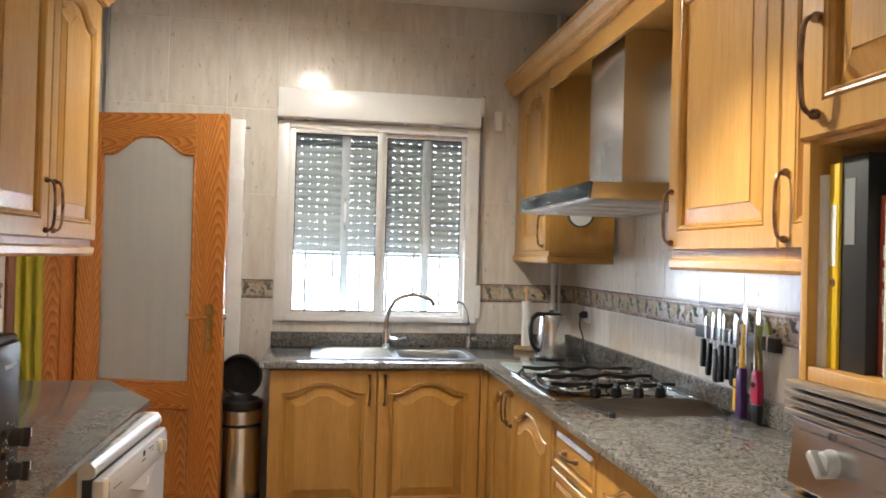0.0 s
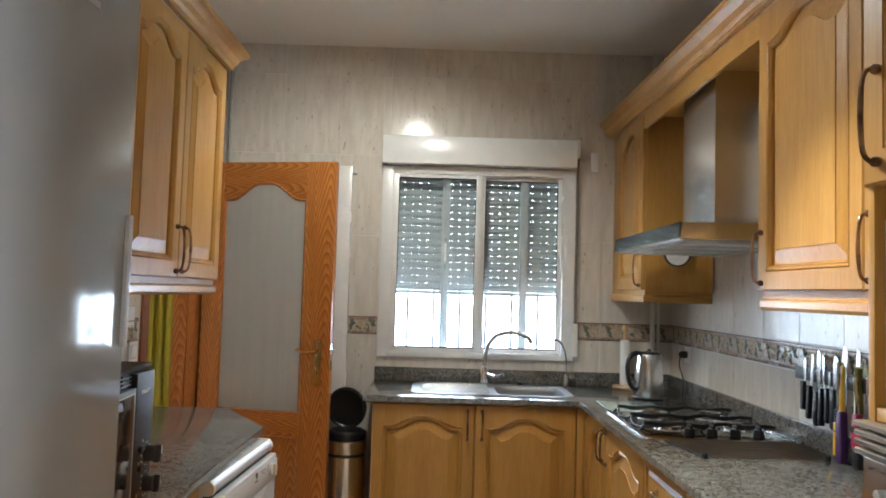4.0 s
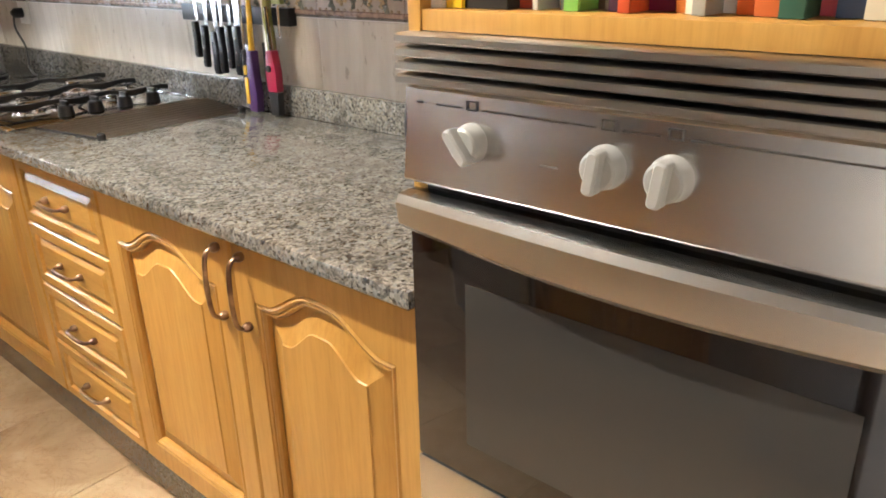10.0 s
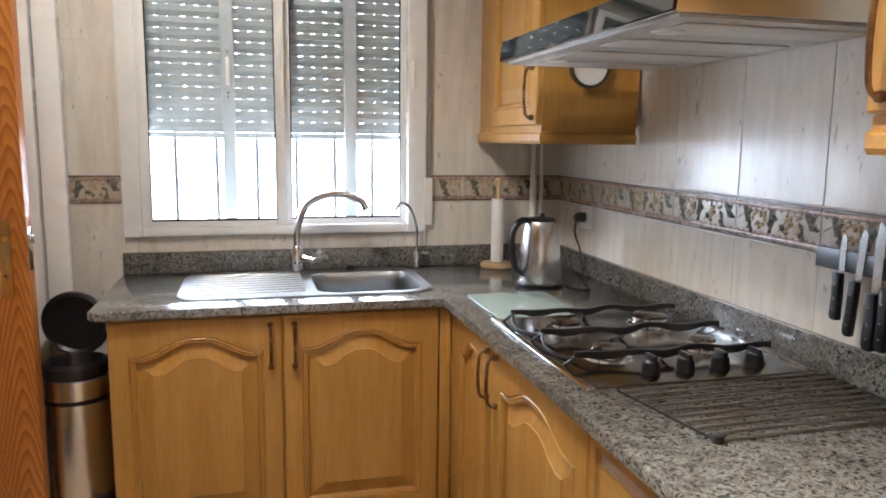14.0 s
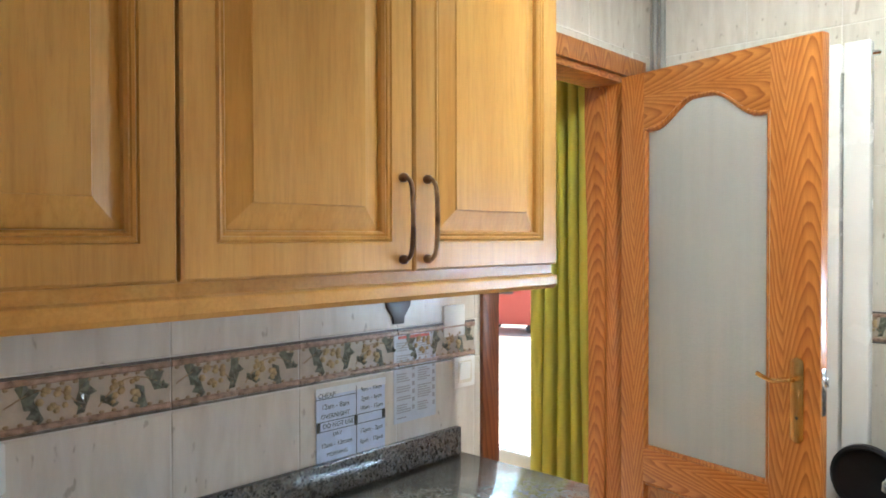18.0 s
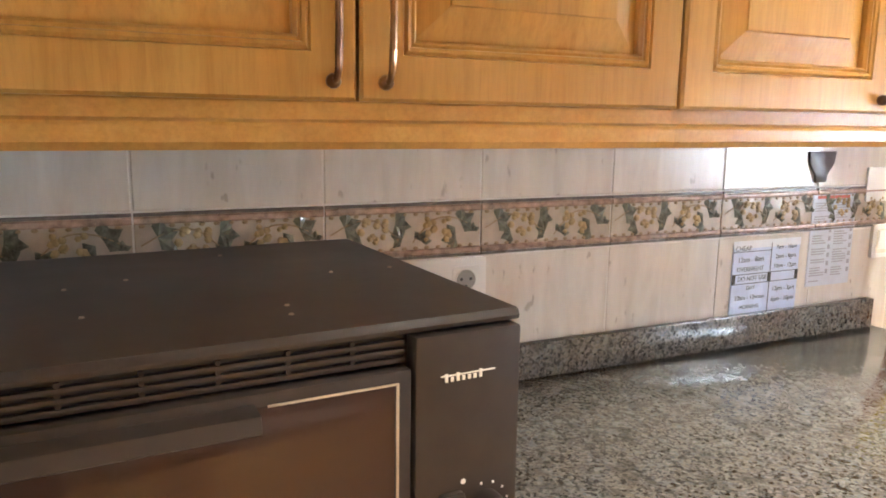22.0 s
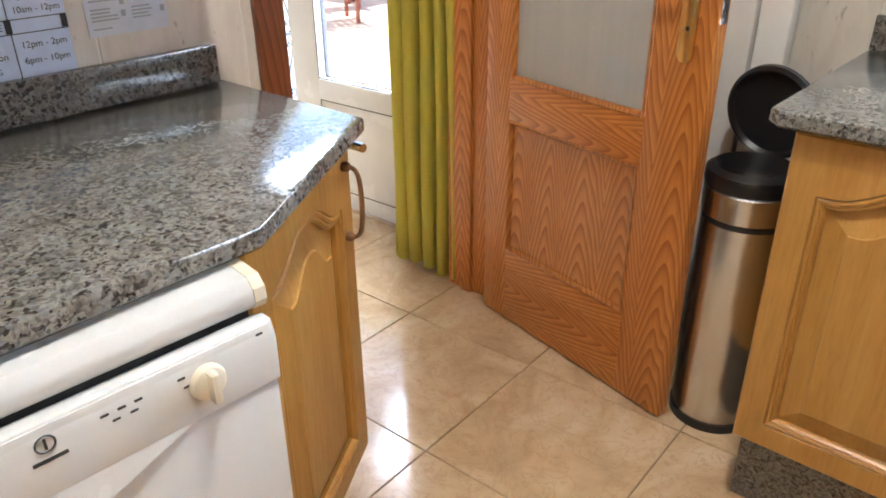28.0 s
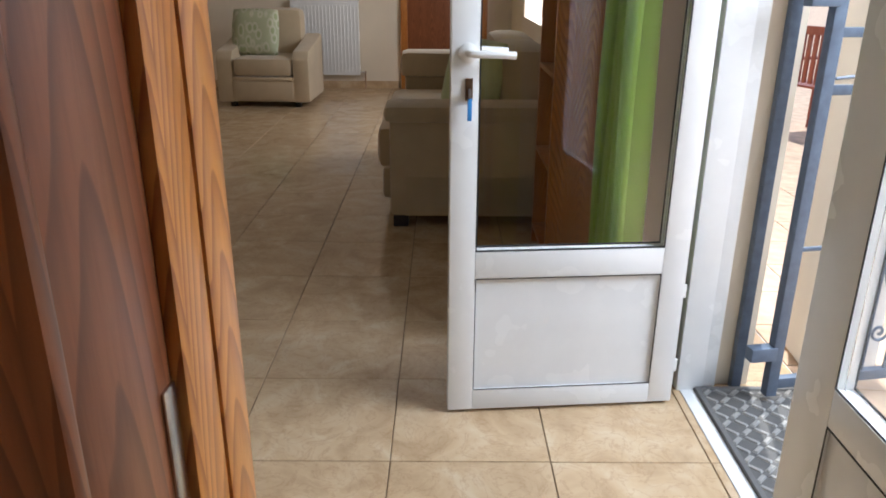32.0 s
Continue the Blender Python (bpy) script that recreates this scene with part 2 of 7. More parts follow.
STEEL = brushed("brushed_steel", (0.58, 0.575, 0.565), 0.25, (0.6, 0.6, 45))
STEEL_V = brushed("brushed_steel_upright", (0.66, 0.66, 0.66), 0.24, (60, 60, 1))
SINK_STEEL = brushed("scratched_sink_steel", (0.32, 0.33, 0.335), 0.36)
CHROME = mat("chrome", (0.75, 0.75, 0.76), 0.08, 1.0)
BRASS = mat("worn_brass", (0.62, 0.42, 0.15), 0.25, 1.0)


def bronze():
    m = mat("antique_bronze", (0.14, 0.08, 0.05), 0.3, 0.85)
    n = Nodes(m)
    f = n.noise(n.coords((1, 1, 1)), 18, 3)
    n.base(n.ramp(f, [(0.38, (0.11, 0.06, 0.042)), (0.66, (0.40, 0.25, 0.14))]))
    return m


BRONZE = bronze()


def speckled(name, c, rough, amount=0.06, scale=40, metal=0.0):
    m = mat(name, c, rough, metal)
    n = Nodes(m)
    f = n.noise(n.coords((1, 1, 1)), scale, 4)
    n.base(n.ramp(f, [(0.3, tuple(k * (1 - amount * 2) for k in c)), (0.7, tuple(min(1, k * (1 + amount)) for k in c))]))
    n.rough(n.noise(n.coords((1, 1, 1)), 6, 3), max(0.03, rough - 0.06), rough + 0.08)
    return m


WHITE_LACQUER = speckled("white_lacquered_aluminium", (0.80, 0.80, 0.79), 0.25, 0.02, 8)
WHITE_PLASTIC = speckled("white_plastic", (0.78, 0.77, 0.74), 0.35, 0.02, 8)
OLD_PLASTIC = speckled("yellowed_plastic", (0.66, 0.61, 0.50), 0.4, 0.03, 8)
BLACK_PLASTIC = speckled("black_plastic", (0.012, 0.012, 0.014), 0.3, 0.1, 20)
BROWN_METAL = speckled("brown_enamel", (0.040, 0.031, 0.026), 0.42, 0.06, 30)
BROWN_METAL.node_tree.nodes["Principled BSDF"].inputs["Specular IOR Level"].default_value = 0.25
DARK_GLASS = mat("dark_oven_glass", (0.012, 0.010, 0.010), 0.04)
BROWN_GLASS = mat("smoked_brown_glass", (0.045, 0.026, 0.020), 0.08)
IRON = speckled("blue_grey_iron", (0.10, 0.13, 0.18), 0.45, 0.1, 30)
RUBBER = mat("black_rubber", (0.015, 0.015, 0.016), 0.7)


def clear_glass(name, tint=(1, 1, 1), rough=0.0):
    m = mat(name, tint, rough)
    b = m.node_tree.nodes["Principled BSDF"]
    b.inputs["Transmission Weight"].default_value = 1.0
    b.inputs["IOR"].default_value = 1.45
    return m


GLASS = clear_glass("window_glass")
GREEN_GLASS = clear_glass("greenish_glass_board", (0.62, 0.74, 0.68), 0.12)
GREEN_GLASS.node_tree.nodes["Principled BSDF"].inputs["Transmission Weight"].default_value = 0.45
FROST = clear_glass("frosted_glass", (0.92, 0.95, 0.92), 0.36)
FROST.node_tree.nodes["Principled BSDF"].inputs["Transmission Weight"].default_value = 0.70
nf = Nodes(FROST)
nf.bump(nf.noise(nf.coords((1, 1, 1)), 160, 2), 0.35, 0.004)
nf.base(nf.ramp(nf.noise(nf.coords((10, 10, 0.5)), 2.2, 3, 0.6), [(0.3, (0.84, 0.87, 0.85)), (0.65, (0.94, 0.96, 0.94))]))


def cloth(name, c, scale=220, through_light=0.0):
    m = mat(name, c, 0.9)
    n = Nodes(m)
    v = n.coords((1, 1, 1))
    n.base(n.ramp(n.noise(v, 4, 3), [(0.3, tuple(k * 0.86 for k in c)), (0.7, c)]))
    n.bump(n.noise(v, scale, 2), 0.25, 0.002)
    n.b.inputs["Sheen Weight"].default_value = 0.25
    if through_light:
        tr = n.add("ShaderNodeBsdfTranslucent", Color=(*c, 1))
        ms_ = n.add("ShaderNodeMixShader", Fac=through_light)
        n.link(n.b.outputs[0], ms_.inputs[1])
        n.link(tr.outputs[0], ms_.inputs[2])
        n.link(ms_.outputs[0], n.t.nodes["Material Output"].inputs["Surface"])
    return m


LIME = cloth("lime_green_cotton", (0.76, 0.70, 0.12), through_light=0.62)
LIME_BRIGHT = cloth("bright_lime_cotton", (0.40, 0.60, 0.06), through_light=0.45)
TAUPE = cloth("beige_microfibre", (0.52, 0.41, 0.265))
PALE_GREEN = cloth("pale_green_cotton", (0.52, 0.58, 0.30))


def plain(name, c, rough=0.5, metal=0.0):
    return speckled(name, c, rough, 0.04, 25, metal)


# ---- mesh helpers ----
def thing(name, m=None, label="", category="", group="", kind=""):
    ob = new(name)
    ob.empty_display_size = 0.05
    ob.matrix_world = m if m is not None else Matrix.Identity(4)
    return tagged(ob, label, category, group, kind)


def finish(name, bm, materials, bevel=0.0, smooth=0.6, segments=2):
    if bevel:
        bm.normal_update()
        edges = [e for e in bm.edges if len(e.link_faces) == 2 and e.calc_face_angle(0) > 0.5]
        bmesh.ops.bevel(bm, geom=edges, offset=bevel, segments=segments, affect="EDGES", profile=0.6, clamp_overlap=True)
    me = bpy.data.meshes.new(name)
    bm.to_mesh(me)
    bm.free()
    for m in materials if isinstance(materials, (list, tuple)) else (materials,):
        me.materials.append(m)
    if smooth:
        me.polygons.foreach_set("use_smooth", [True] * len(me.polygons))
        me.set_sharp_from_angle(angle=smooth)
    return me


def part(name, bm, material, parent, label="", bevel=0.0, smooth=0.6):
    ob = new(name, finish(name, bm, material, bevel, smooth))
    ob.parent = parent
    if label:
        ob["label"] = label
    return ob


def solid(name, bm, material, label, category, kind="", group="", bevel=0.0, smooth=0.6, m=None):
    ob = new(name, finish(name, bm, material, bevel, smooth))
    if m is not None:
        ob.matrix_world = m
    return tagged(ob, label, category, group, kind)


def box(x0, x1, y0, y1, z0, z1, bm=None):
    bm = bm or bmesh.new()
    v = [bm.verts.new((x, y, z)) for x in (x0, x1) for y in (y0, y1) for z in (z0, z1)]
    for f in ((0, 1, 3, 2), (4, 6, 7, 5), (0, 4, 5, 1), (2, 3, 7, 6), (0, 2, 6, 4), (1, 5, 7, 3)):
        bm.faces.new([v[i] for i in f])
    if (x1 - x0) * (y1 - y0) * (z1 - z0) < 0:
        bmesh.ops.reverse_faces(bm, faces=bm.faces[-6:])
    return bm


def rings(loops, bm=None, close=True, cap0=True, cap1=True):
    """A skin over loops of as many points each."""
    bm = bm or bmesh.new()
    vs = [[bm.verts.new(p) for p in lp] for lp in loops]
    n = len(loops[0])
    for a, b in zip(vs, vs[1:]):
        for i in range(n if close else n - 1):
            j = (i + 1) % n
            bm.faces.new((a[i], a[j], b[j], b[i]))
    if cap0:
        bm.faces.new(list(reversed(vs[0])))
    if cap1:
        bm.faces.new(vs[-1])
    return bm


def lathe(profile, bm=None, at=(0, 0, 0), seg=20, axis="z"):
    """Rings of (radius, height) about an axis."""
    loops = []
    for r, h in profile:
        lp = []
        for i in range(seg):
            a = 2 * math.pi * i / seg
            p = (r * math.cos(a), r * math.sin(a), h)
            if axis == "y":
                p = (p[0], -p[2], p[1])
            elif axis == "x":
                p = (p[2], p[0], p[1])
            lp.append((p[0] + at[0], p[1] + at[1], p[2] + at[2]))
        loops.append(lp)
    return rings(loops, bm)


def tube(pts, r, bm=None, seg=8, close_path=False):
    """A round bar along a line; r a number or one for each point."""
    pts = [Vector(p) for p in pts]
    rs = r if isinstance(r, (list, tuple)) else [r] * len(pts)
    loops, up = [], None
    for i, p in enumerate(pts):
        d = (pts[min(i + 1, len(pts) - 1)] - pts[max(i - 1, 0)]).normalized()
        if up is None:
            up = Vector((0, 0, 1)) if abs(d.z) < 0.9 else Vector((1, 0, 0))
        side = d.cross(up).normalized()
        up = side.cross(d).normalized()
        loops.append([p + rs[i] * (math.cos(2 * math.pi * k / seg) * side + math.sin(2 * math.pi * k / seg) * up) for k in range(seg)])
    return rings(loops, bm)


def prism(poly, h0, h1, bm=None, axis="z"):
    """A polygon drawn out along an axis. axis z: (x, y); y: (x, z); x: (y, z)."""
    def p3(p, h):
        return {"z": (p[0], p[1], h), "y": (p[0], h, p[1]), "x": (h, p[0], p[1])}[axis]
    bm = rings([[p3(p, h0) for p in poly], [p3(p, h1) for p in poly]], bm)
    bmesh.ops.recalc_face_normals(bm, faces=bm.faces[:])
    return bm


def curve_pts(pts, n=6):
    """Catmull-Rom through points."""
    P = [Vector(p) for p in pts]
    P = [P[0] * 2 - P[1]] + P + [P[-1] * 2 - P[-2]]
    out = []
    for i in range(1, len(P) - 2):
        for k in range(n):
            t = k / n
            out.append(0.5 * ((2 * P[i]) + (P[i + 1] - P[i - 1]) * t + (2 * P[i - 1] - 5 * P[i] + 4 * P[i + 1] - P[i + 2]) * t * t + (3 * P[i] - P[i - 1] - 3 * P[i + 1] + P[i + 2]) * t ** 3))
    out.append(P[-2])
    return out


def round_rect(x0, x1, y0, y1, r, n=5):
    out = []
    for cx, cy, a0 in ((x1 - r, y0 + r, -90), (x1 - r, y1 - r, 0), (x0 + r, y1 - r, 90), (x0 + r, y0 + r, 180)):
        for k in range(n + 1):
            a = radians(a0 + 90 * k / n)
            out.append((cx + r * math.cos(a), cy + r * math.sin(a)))
    return out


FACING_N, FACING_E, FACING_W = 0, -90, 90  # turn of a unit whose back is to the window wall, the knife wall, the doorway wall
# ---- structure ----
LV = pose(-2.70, 0.03, 0, 0, 0, 2.0)  # the living room lies a little askew; its garden wall is y = 0 here
CEIL_Z = 2.77


def rects(x0, x1, z0, z1, holes):
    """What is left of a rectangle without the holes (a0, a1, b0, b1)."""
    out = [(x0, x1, z0, z1)]
    for a0, a1, b0, b1 in holes:
        rest = []
        for p0, p1, q0, q1 in out:
            if a1 <= p0 or a0 >= p1 or b1 <= q0 or b0 >= q1:
                rest.append((p0, p1, q0, q1))
                continue
            if a0 > p0:
                rest.append((p0, a0, q0, q1))
            if a1 < p1:
                rest.append((a1, p1, q0, q1))
            m0, m1 = max(a0, p0), min(a1, p1)
            if b0 > q0:
                rest.append((m0, m1, q0, b0))
            if b1 < q1:
                rest.append((m0, m1, b1, q1))
        out = rest
    return out


WIN = (-1.60, -0.59, 1.06, 2.09)
DOORWAY = (-0.955, -0.17, -0.1, 2.075)

bm = bmesh.new()
for a, b, c, d in rects(-2.70, 0.25, 0, CEIL_Z, [WIN]):
    box(a, b, 0.0015, 0.25, c, d, bm)
wall_n = solid("wall_north", bm, GROUT, "window wall clad in cream ceramic tiles", "wall", "structure", smooth=0)
wall_e = solid("wall_east", box(0.0015, 0.25, -3.52, 0.0015, 0, CEIL_Z), GROUT, "kitchen wall clad in cream ceramic tiles", "wall", "structure", smooth=0)
bm = bmesh.new()
for a, b, c, d in rects(-3.52, 0.0015, 0, CEIL_Z, [DOORWAY]):
    box(-2.70, -2.5615, a, b, c, d, bm)
wall_w = solid("wall_west", bm, GROUT, "kitchen wall with a doorway, clad in cream tiles", "wall", "structure", smooth=0)

# arch wall
AX, AZ, AR = -1.296, 1.467, 0.497
prof = [(-2.70, 0), (AX - AR, 0)]
prof += [(AX - AR * math.cos(math.pi * k / 32), AZ + AR * math.sin(math.pi * k / 32)) for k in range(33)]
prof += [(AX + AR, 0), (0.25, 0), (0.25, CEIL_Z), (-2.70, CEIL_Z)]
solid("wall_arch", prism(prof, -3.623, -3.525, axis="y"), WHITE_WALL, "white plastered wall with a round arch", "wall", "structure", bevel=0.006)
solid("ceiling", box(-2.70, 0.25, -3.623, 0.25, CEIL_Z, CEIL_Z + 0.2), CEIL, "matt white kitchen ceiling", "ceiling", "structure")

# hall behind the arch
# unseen wall; the opening is invented to go with the hall lamp
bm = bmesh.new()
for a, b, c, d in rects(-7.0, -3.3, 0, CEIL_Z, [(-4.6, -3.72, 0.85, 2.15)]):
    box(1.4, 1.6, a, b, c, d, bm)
solid("wall_hall_east", bm, WHITE_WALL, "unseen white plastered wall with an opening made for the fill lamp", "wall", "structure")
solid("wall_hall_south", box(-4.4, 1.6, -7.2, -7.0, 0, CEIL_Z), WHITE_WALL, "white plastered wall", "wall", "structure")
solid("wall_hall_west", box(-4.4, -4.2, -7.0, -5.3, 0, CEIL_Z), WHITE_WALL, "white plastered wall", "wall", "structure")
solid("wall_hall_north", box(0.25, 1.4, -3.52, -3.3, 0, CEIL_Z), WHITE_WALL, "white plastered wall", "wall", "structure")
solid("ceiling_hall", box(-4.4, 1.6, -7.2, -3.623, CEIL_Z, CEIL_Z + 0.2), CEIL, "matt white ceiling", "ceiling", "structure")

# living room, in its own askew frame
FR = (-1.80, -0.28, -0.2, 2.12)
# unseen hole in the wall, made for the living room's fill lamp
LIV_FILL_HOLE = (-7.2, -5.6, 0.9, 2.1)
bm = bmesh.new()
for a, b, c, d in rects(-10.6, -0.02, 0, CEIL_Z, [FR, LIV_FILL_HOLE]):
    box(a, b, 0.0, 0.24, c, d, bm)
solid("wall_living_north", bm, CREAM_WALL, "cream plastered outer wall with garden doors", "wall", "structure", m=LV)
FARX = -8.6
solid("wall_living_west", box(FARX - 0.2, FARX, -5.6, 0.0, 0, CEIL_Z), CREAM_WALL, "cream plastered far wall of the living room", "wall", "structure", m=LV)
solid("wall_living_south", box(FARX - 0.2, -1.45, -5.6, -5.4, 0, CEIL_Z), CREAM_WALL, "cream plastered wall", "wall", "structure", m=LV)
solid("wall_living_east", box(-2.90, -2.703, -5.3, -1.02, 0, CEIL_Z), CREAM_WALL, "cream plastered wall beside the doorway", "wall", "structure")
solid("ceiling_living", box(FARX - 0.2, 0.1, -5.7, 0.24, CEIL_Z, CEIL_Z + 0.2), CEIL, "matt white living room ceiling", "ceiling", "structure", m=LV)

# ground: floors and the terrace
floor = solid("floor", box(-13.5, 1.6, -7.2, 0.2, -0.2, -0.004), FLOOR_GROUT, "floor of marbled beige ceramic tiles with brown joints", "floor", "structure", smooth=0)
TERRACE = speckled("terracotta_terrace_tile", (0.60, 0.43, 0.29), 0.6, 0.12, 12)
ground = solid("ground", box(-400, 400, 0.2, 500, -0.3, -0.03), TERRACE, "sunlit pale terracotta terrace", "ground", "structure", smooth=0)


# doorway lining and casing of the kitchen door
frame_k = thing("door_frame", None, "varnished pine door lining and casing", "door frame", kind="structure")
# near casing and lining stand in shade, put into their darker pine
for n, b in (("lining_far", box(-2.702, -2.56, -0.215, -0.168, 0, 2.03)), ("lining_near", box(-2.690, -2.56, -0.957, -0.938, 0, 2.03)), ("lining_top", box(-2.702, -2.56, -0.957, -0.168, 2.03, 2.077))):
    part(n, b, PINE_FLAT if "top" in n else PINE_DARK_SHADED if "near" in n else PINE, frame_k, bevel=0.003)
for n, b, mm in (("casing_near", box(-2.562, -2.548, -0.999, -0.926, 0, 2.125), PINE_DARK_SHADED), ("casing_top", box(-2.562, -2.546, -0.926, -0.06, 2.055, 2.125), PINE), ("casing_far", box(-2.562, -2.548, -0.195, -0.135, 0, 2.055), PINE),
                 ("casing_near_back", box(-2.800, -2.745, -1.000, -0.927, 0, 2.125), PINE), ("casing_far_back", box(-2.722, -2.702, -0.215, -0.135, 0, 2.125), PINE), ("stop_near", box(-2.745, -2.690, -0.955, -0.929, 0, 2.03), PINE), ("stop_far", box(-2.66, -2.62, -0.228, -0.211, 0, 2.02), PINE)):
    part(n, b, mm, frame_k, bevel=0.004)
part("strike_plate", box(-2.688, -2.670, -0.9385, -0.9355, 0.90, 1.05), STEEL, frame_k, "steel strike plate", bevel=0.001)
# ---- kitchen units ----
def bump01(u):
    t = min(1.0, max(0.0, (min(u, 1 - u) - 0.07) / 0.36))
    return t * t * (3 - 2 * t)


def arch_loop(x0, x1, z0, z1, rise, y):
    pts = [(x0 + (x1 - x0) * k / 4, y, z0) for k in range(4)]
    zs = z1 - rise
    pts += [(x1, y, z0 + (zs - z0) * k / 3) for k in range(3)]
    pts += [(x1 + (x0 - x1) * k / 20, y, z1 - rise * (1 - bump01(k / 20))) for k in range(20)]
    pts += [(x0, y, zs + (z0 - zs) * k / 3) for k in range(3)]
    return pts


def inset(x0, x1, z0, z1, rise, d, y):
    return arch_loop(x0 + d, x1 - d, z0 + d, z1 - d, rise, y)


def bow_handle(parent, x, z, length, upright, y=-0.02):
    def at(u, out):
        return (x, y - out, z + u * length / 2) if upright else (x + u * length / 2, y - out, z)
    pts = curve_pts([at(-1, -0.001), at(-1, 0.014), at(-0.82, 0.026), at(-0.3, 0.030), at(0.3, 0.030), at(0.82, 0.026), at(1, 0.014), at(1, -0.001)], 3)
    bm = tube(pts, [0.0035 + 0.0012 * math.sin(math.pi * i / (len(pts) - 1)) for i in range(len(pts))], seg=8)
    for s in (-1, 1):
        px, py, pz = at(s, 0)
        lathe([(0.0080, 0.0), (0.0092, 0.005), (0.0082, 0.011), (0.0044, 0.015)], bm, (px, py, pz), 10, "y")
    return part("handle", bm, BRONZE, parent, "antique bronze bow handle")


def cab_door(cab, x0, x1, z0, z1, handle=None, rise=0.05, fw=0.054, name="door"):
    """A raised-panel front on the plane y = 0 of a cabinet. handle: (x, z, length, upright)."""
    d = part(name, rings([inset(x0, x1, z0, z1, 0, 0.0, 0.0), inset(x0, x1, z0, z1, 0, 0.0, -0.016), inset(x0, x1, z0, z1, 0, 0.004, -0.02),
                          inset(x0, x1, z0, z1, rise, fw, -0.02), inset(x0, x1, z0, z1, rise, fw + 0.002, -0.0165), inset(x0, x1, z0, z1, rise, fw + 0.006, -0.0205), inset(x0, x1, z0, z1, rise, fw + 0.010, -0.0192), inset(x0, x1, z0, z1, rise, fw + 0.0115, -0.0162), inset(x0, x1, z0, z1, rise, fw + 0.015, -0.0180), inset(x0, x1, z0, z1, rise, fw + 0.019, -0.0130),
                          inset(x0, x1, z0, z1, rise, fw + 0.020, -0.004)], cap1=False), OAK, cab, smooth=0.35)
    part("panel", rings([inset(x0, x1, z0, z1, rise, fw + 0.019, -0.0035), inset(x0, x1, z0, z1, rise, fw + 0.023, -0.0045), inset(x0, x1, z0, z1, rise * 0.9, fw + 0.062, -0.0175),
                         inset(x0, x1, z0, z1, rise * 0.9, fw + 0.0635, -0.0200)], cap0=False), OAK, d, smooth=0.25)
    if handle:
        bow_handle(d, *handle)
    return d


def drawer_front(cab, x0, x1, z0, z1):
    d = part("drawer", rings([inset(x0, x1, z0, z1, 0, 0.0, 0.0), inset(x0, x1, z0, z1, 0, 0.0, -0.016), inset(x0, x1, z0, z1, 0, 0.004, -0.02), inset(x0, x1, z0, z1, 0, 0.026, -0.02),
                              inset(x0, x1, z0, z1, 0, 0.030, -0.014), inset(x0, x1, z0, z1, 0, 0.036, -0.012)], cap1=False), OAK_FLAT, cab, smooth=0.35)
    part("panel", rings([inset(x0, x1, z0, z1, 0, 0.035, -0.0115), inset(x0, x1, z0, z1, 0, 0.050, -0.0195)], cap0=False), OAK_FLAT, d, smooth=0.25)
    bow_handle(d, (x0 + x1) / 2, (z0 + z1) / 2, 0.105, False)
    return d


def base_unit(m, w, label, fronts, depth=0.555, z0=0.206, z1=0.868):
    """A floor cabinet, local x along its front. fronts: ('door', x0, x1, handle side) or ('drawers', x0, x1, n)."""
    c = thing("base_cabinet", m, label, "cabinet", "base cabinets")
    low = 0.72 if "sink" in label else z1
    part("body", box(0, w, 0.001, depth, z0, low), OAK, c)
    if low < z1:
        for a, b in ((0, 0.018), (w - 0.018, w)):
            part("side", box(a, b, 0.001, depth, low, z1), OAK, c)
        part("front_rail", box(0.018, w - 0.018, 0.001, 0.02, low, z1), OAK_FLAT, c)
    for f in fronts:
        if f[0] == "door":
            _, a, b, side = f
            hx = a + 0.035 if side == "l" else b - 0.035
            cab_door(c, a + 0.002, b - 0.002, z0, z1 - 0.004, (hx, z1 - 0.095, 0.128, True) if side else None)
        elif f[0] == "plain":
            part("filler", box(f[1] + 0.001, f[2] - 0.001, -0.018, 0.001, z0, z1 - 0.004), OAK, c, bevel=0.002)
        else:
            _, a, b, n = f
            h = (z1 - 0.004 - z0) / n
            for k in range(n):
                drawer_front(c, a + 0.002, b - 0.002, z0 + k * h + 0.002, z0 + (k + 1) * h - 0.002)
    return c


FX = -0.58  # front of the carcasses by the knife wall
base_unit(pose(-1.605, -0.58, 0, 0, 0, FACING_N), 0.985, "honey oak sink cabinet with two arched panel doors", [("door", 0, 0.486, "r"), ("door", 0.486, 0.968, "l"), ("plain", 0.969, 1.007, 0)])
base_unit(pose(FX, -0.60, 0, 0, 0, FACING_E), 0.997, "honey oak corner cabinet with two arched panel doors", [("plain", 0, 0.05, 0), ("door", 0.05, 0.428, "r"), ("door", 0.428, 0.997, "l")])
base_unit(pose(FX, -1.599, 0, 0, 0, FACING_E), 0.418, "honey oak drawer unit with four drawers", [("drawers", 0, 0.418, 4)])
base_unit(pose(FX, -2.019, 0, 0, 0, FACING_E), 0.908, "honey oak base cabinet with two arched panel doors", [("door", 0, 0.471, "r"), ("door", 0.471, 0.908, "l")])
for n, b in (("plinth", box(-1.60, -0.530, -0.535, -0.515, 0, 0.205)), ("plinth", box(-0.530, -0.510, -2.928, -0.515, 0, 0.205)), ("plinth", box(-1.602, -1.582, -0.515, -0.02, 0, 0.205))):
    solid(n, b, GRANITE, "grey speckled granite plinth under the cabinets", "plinth", "structure", bevel=0.002)

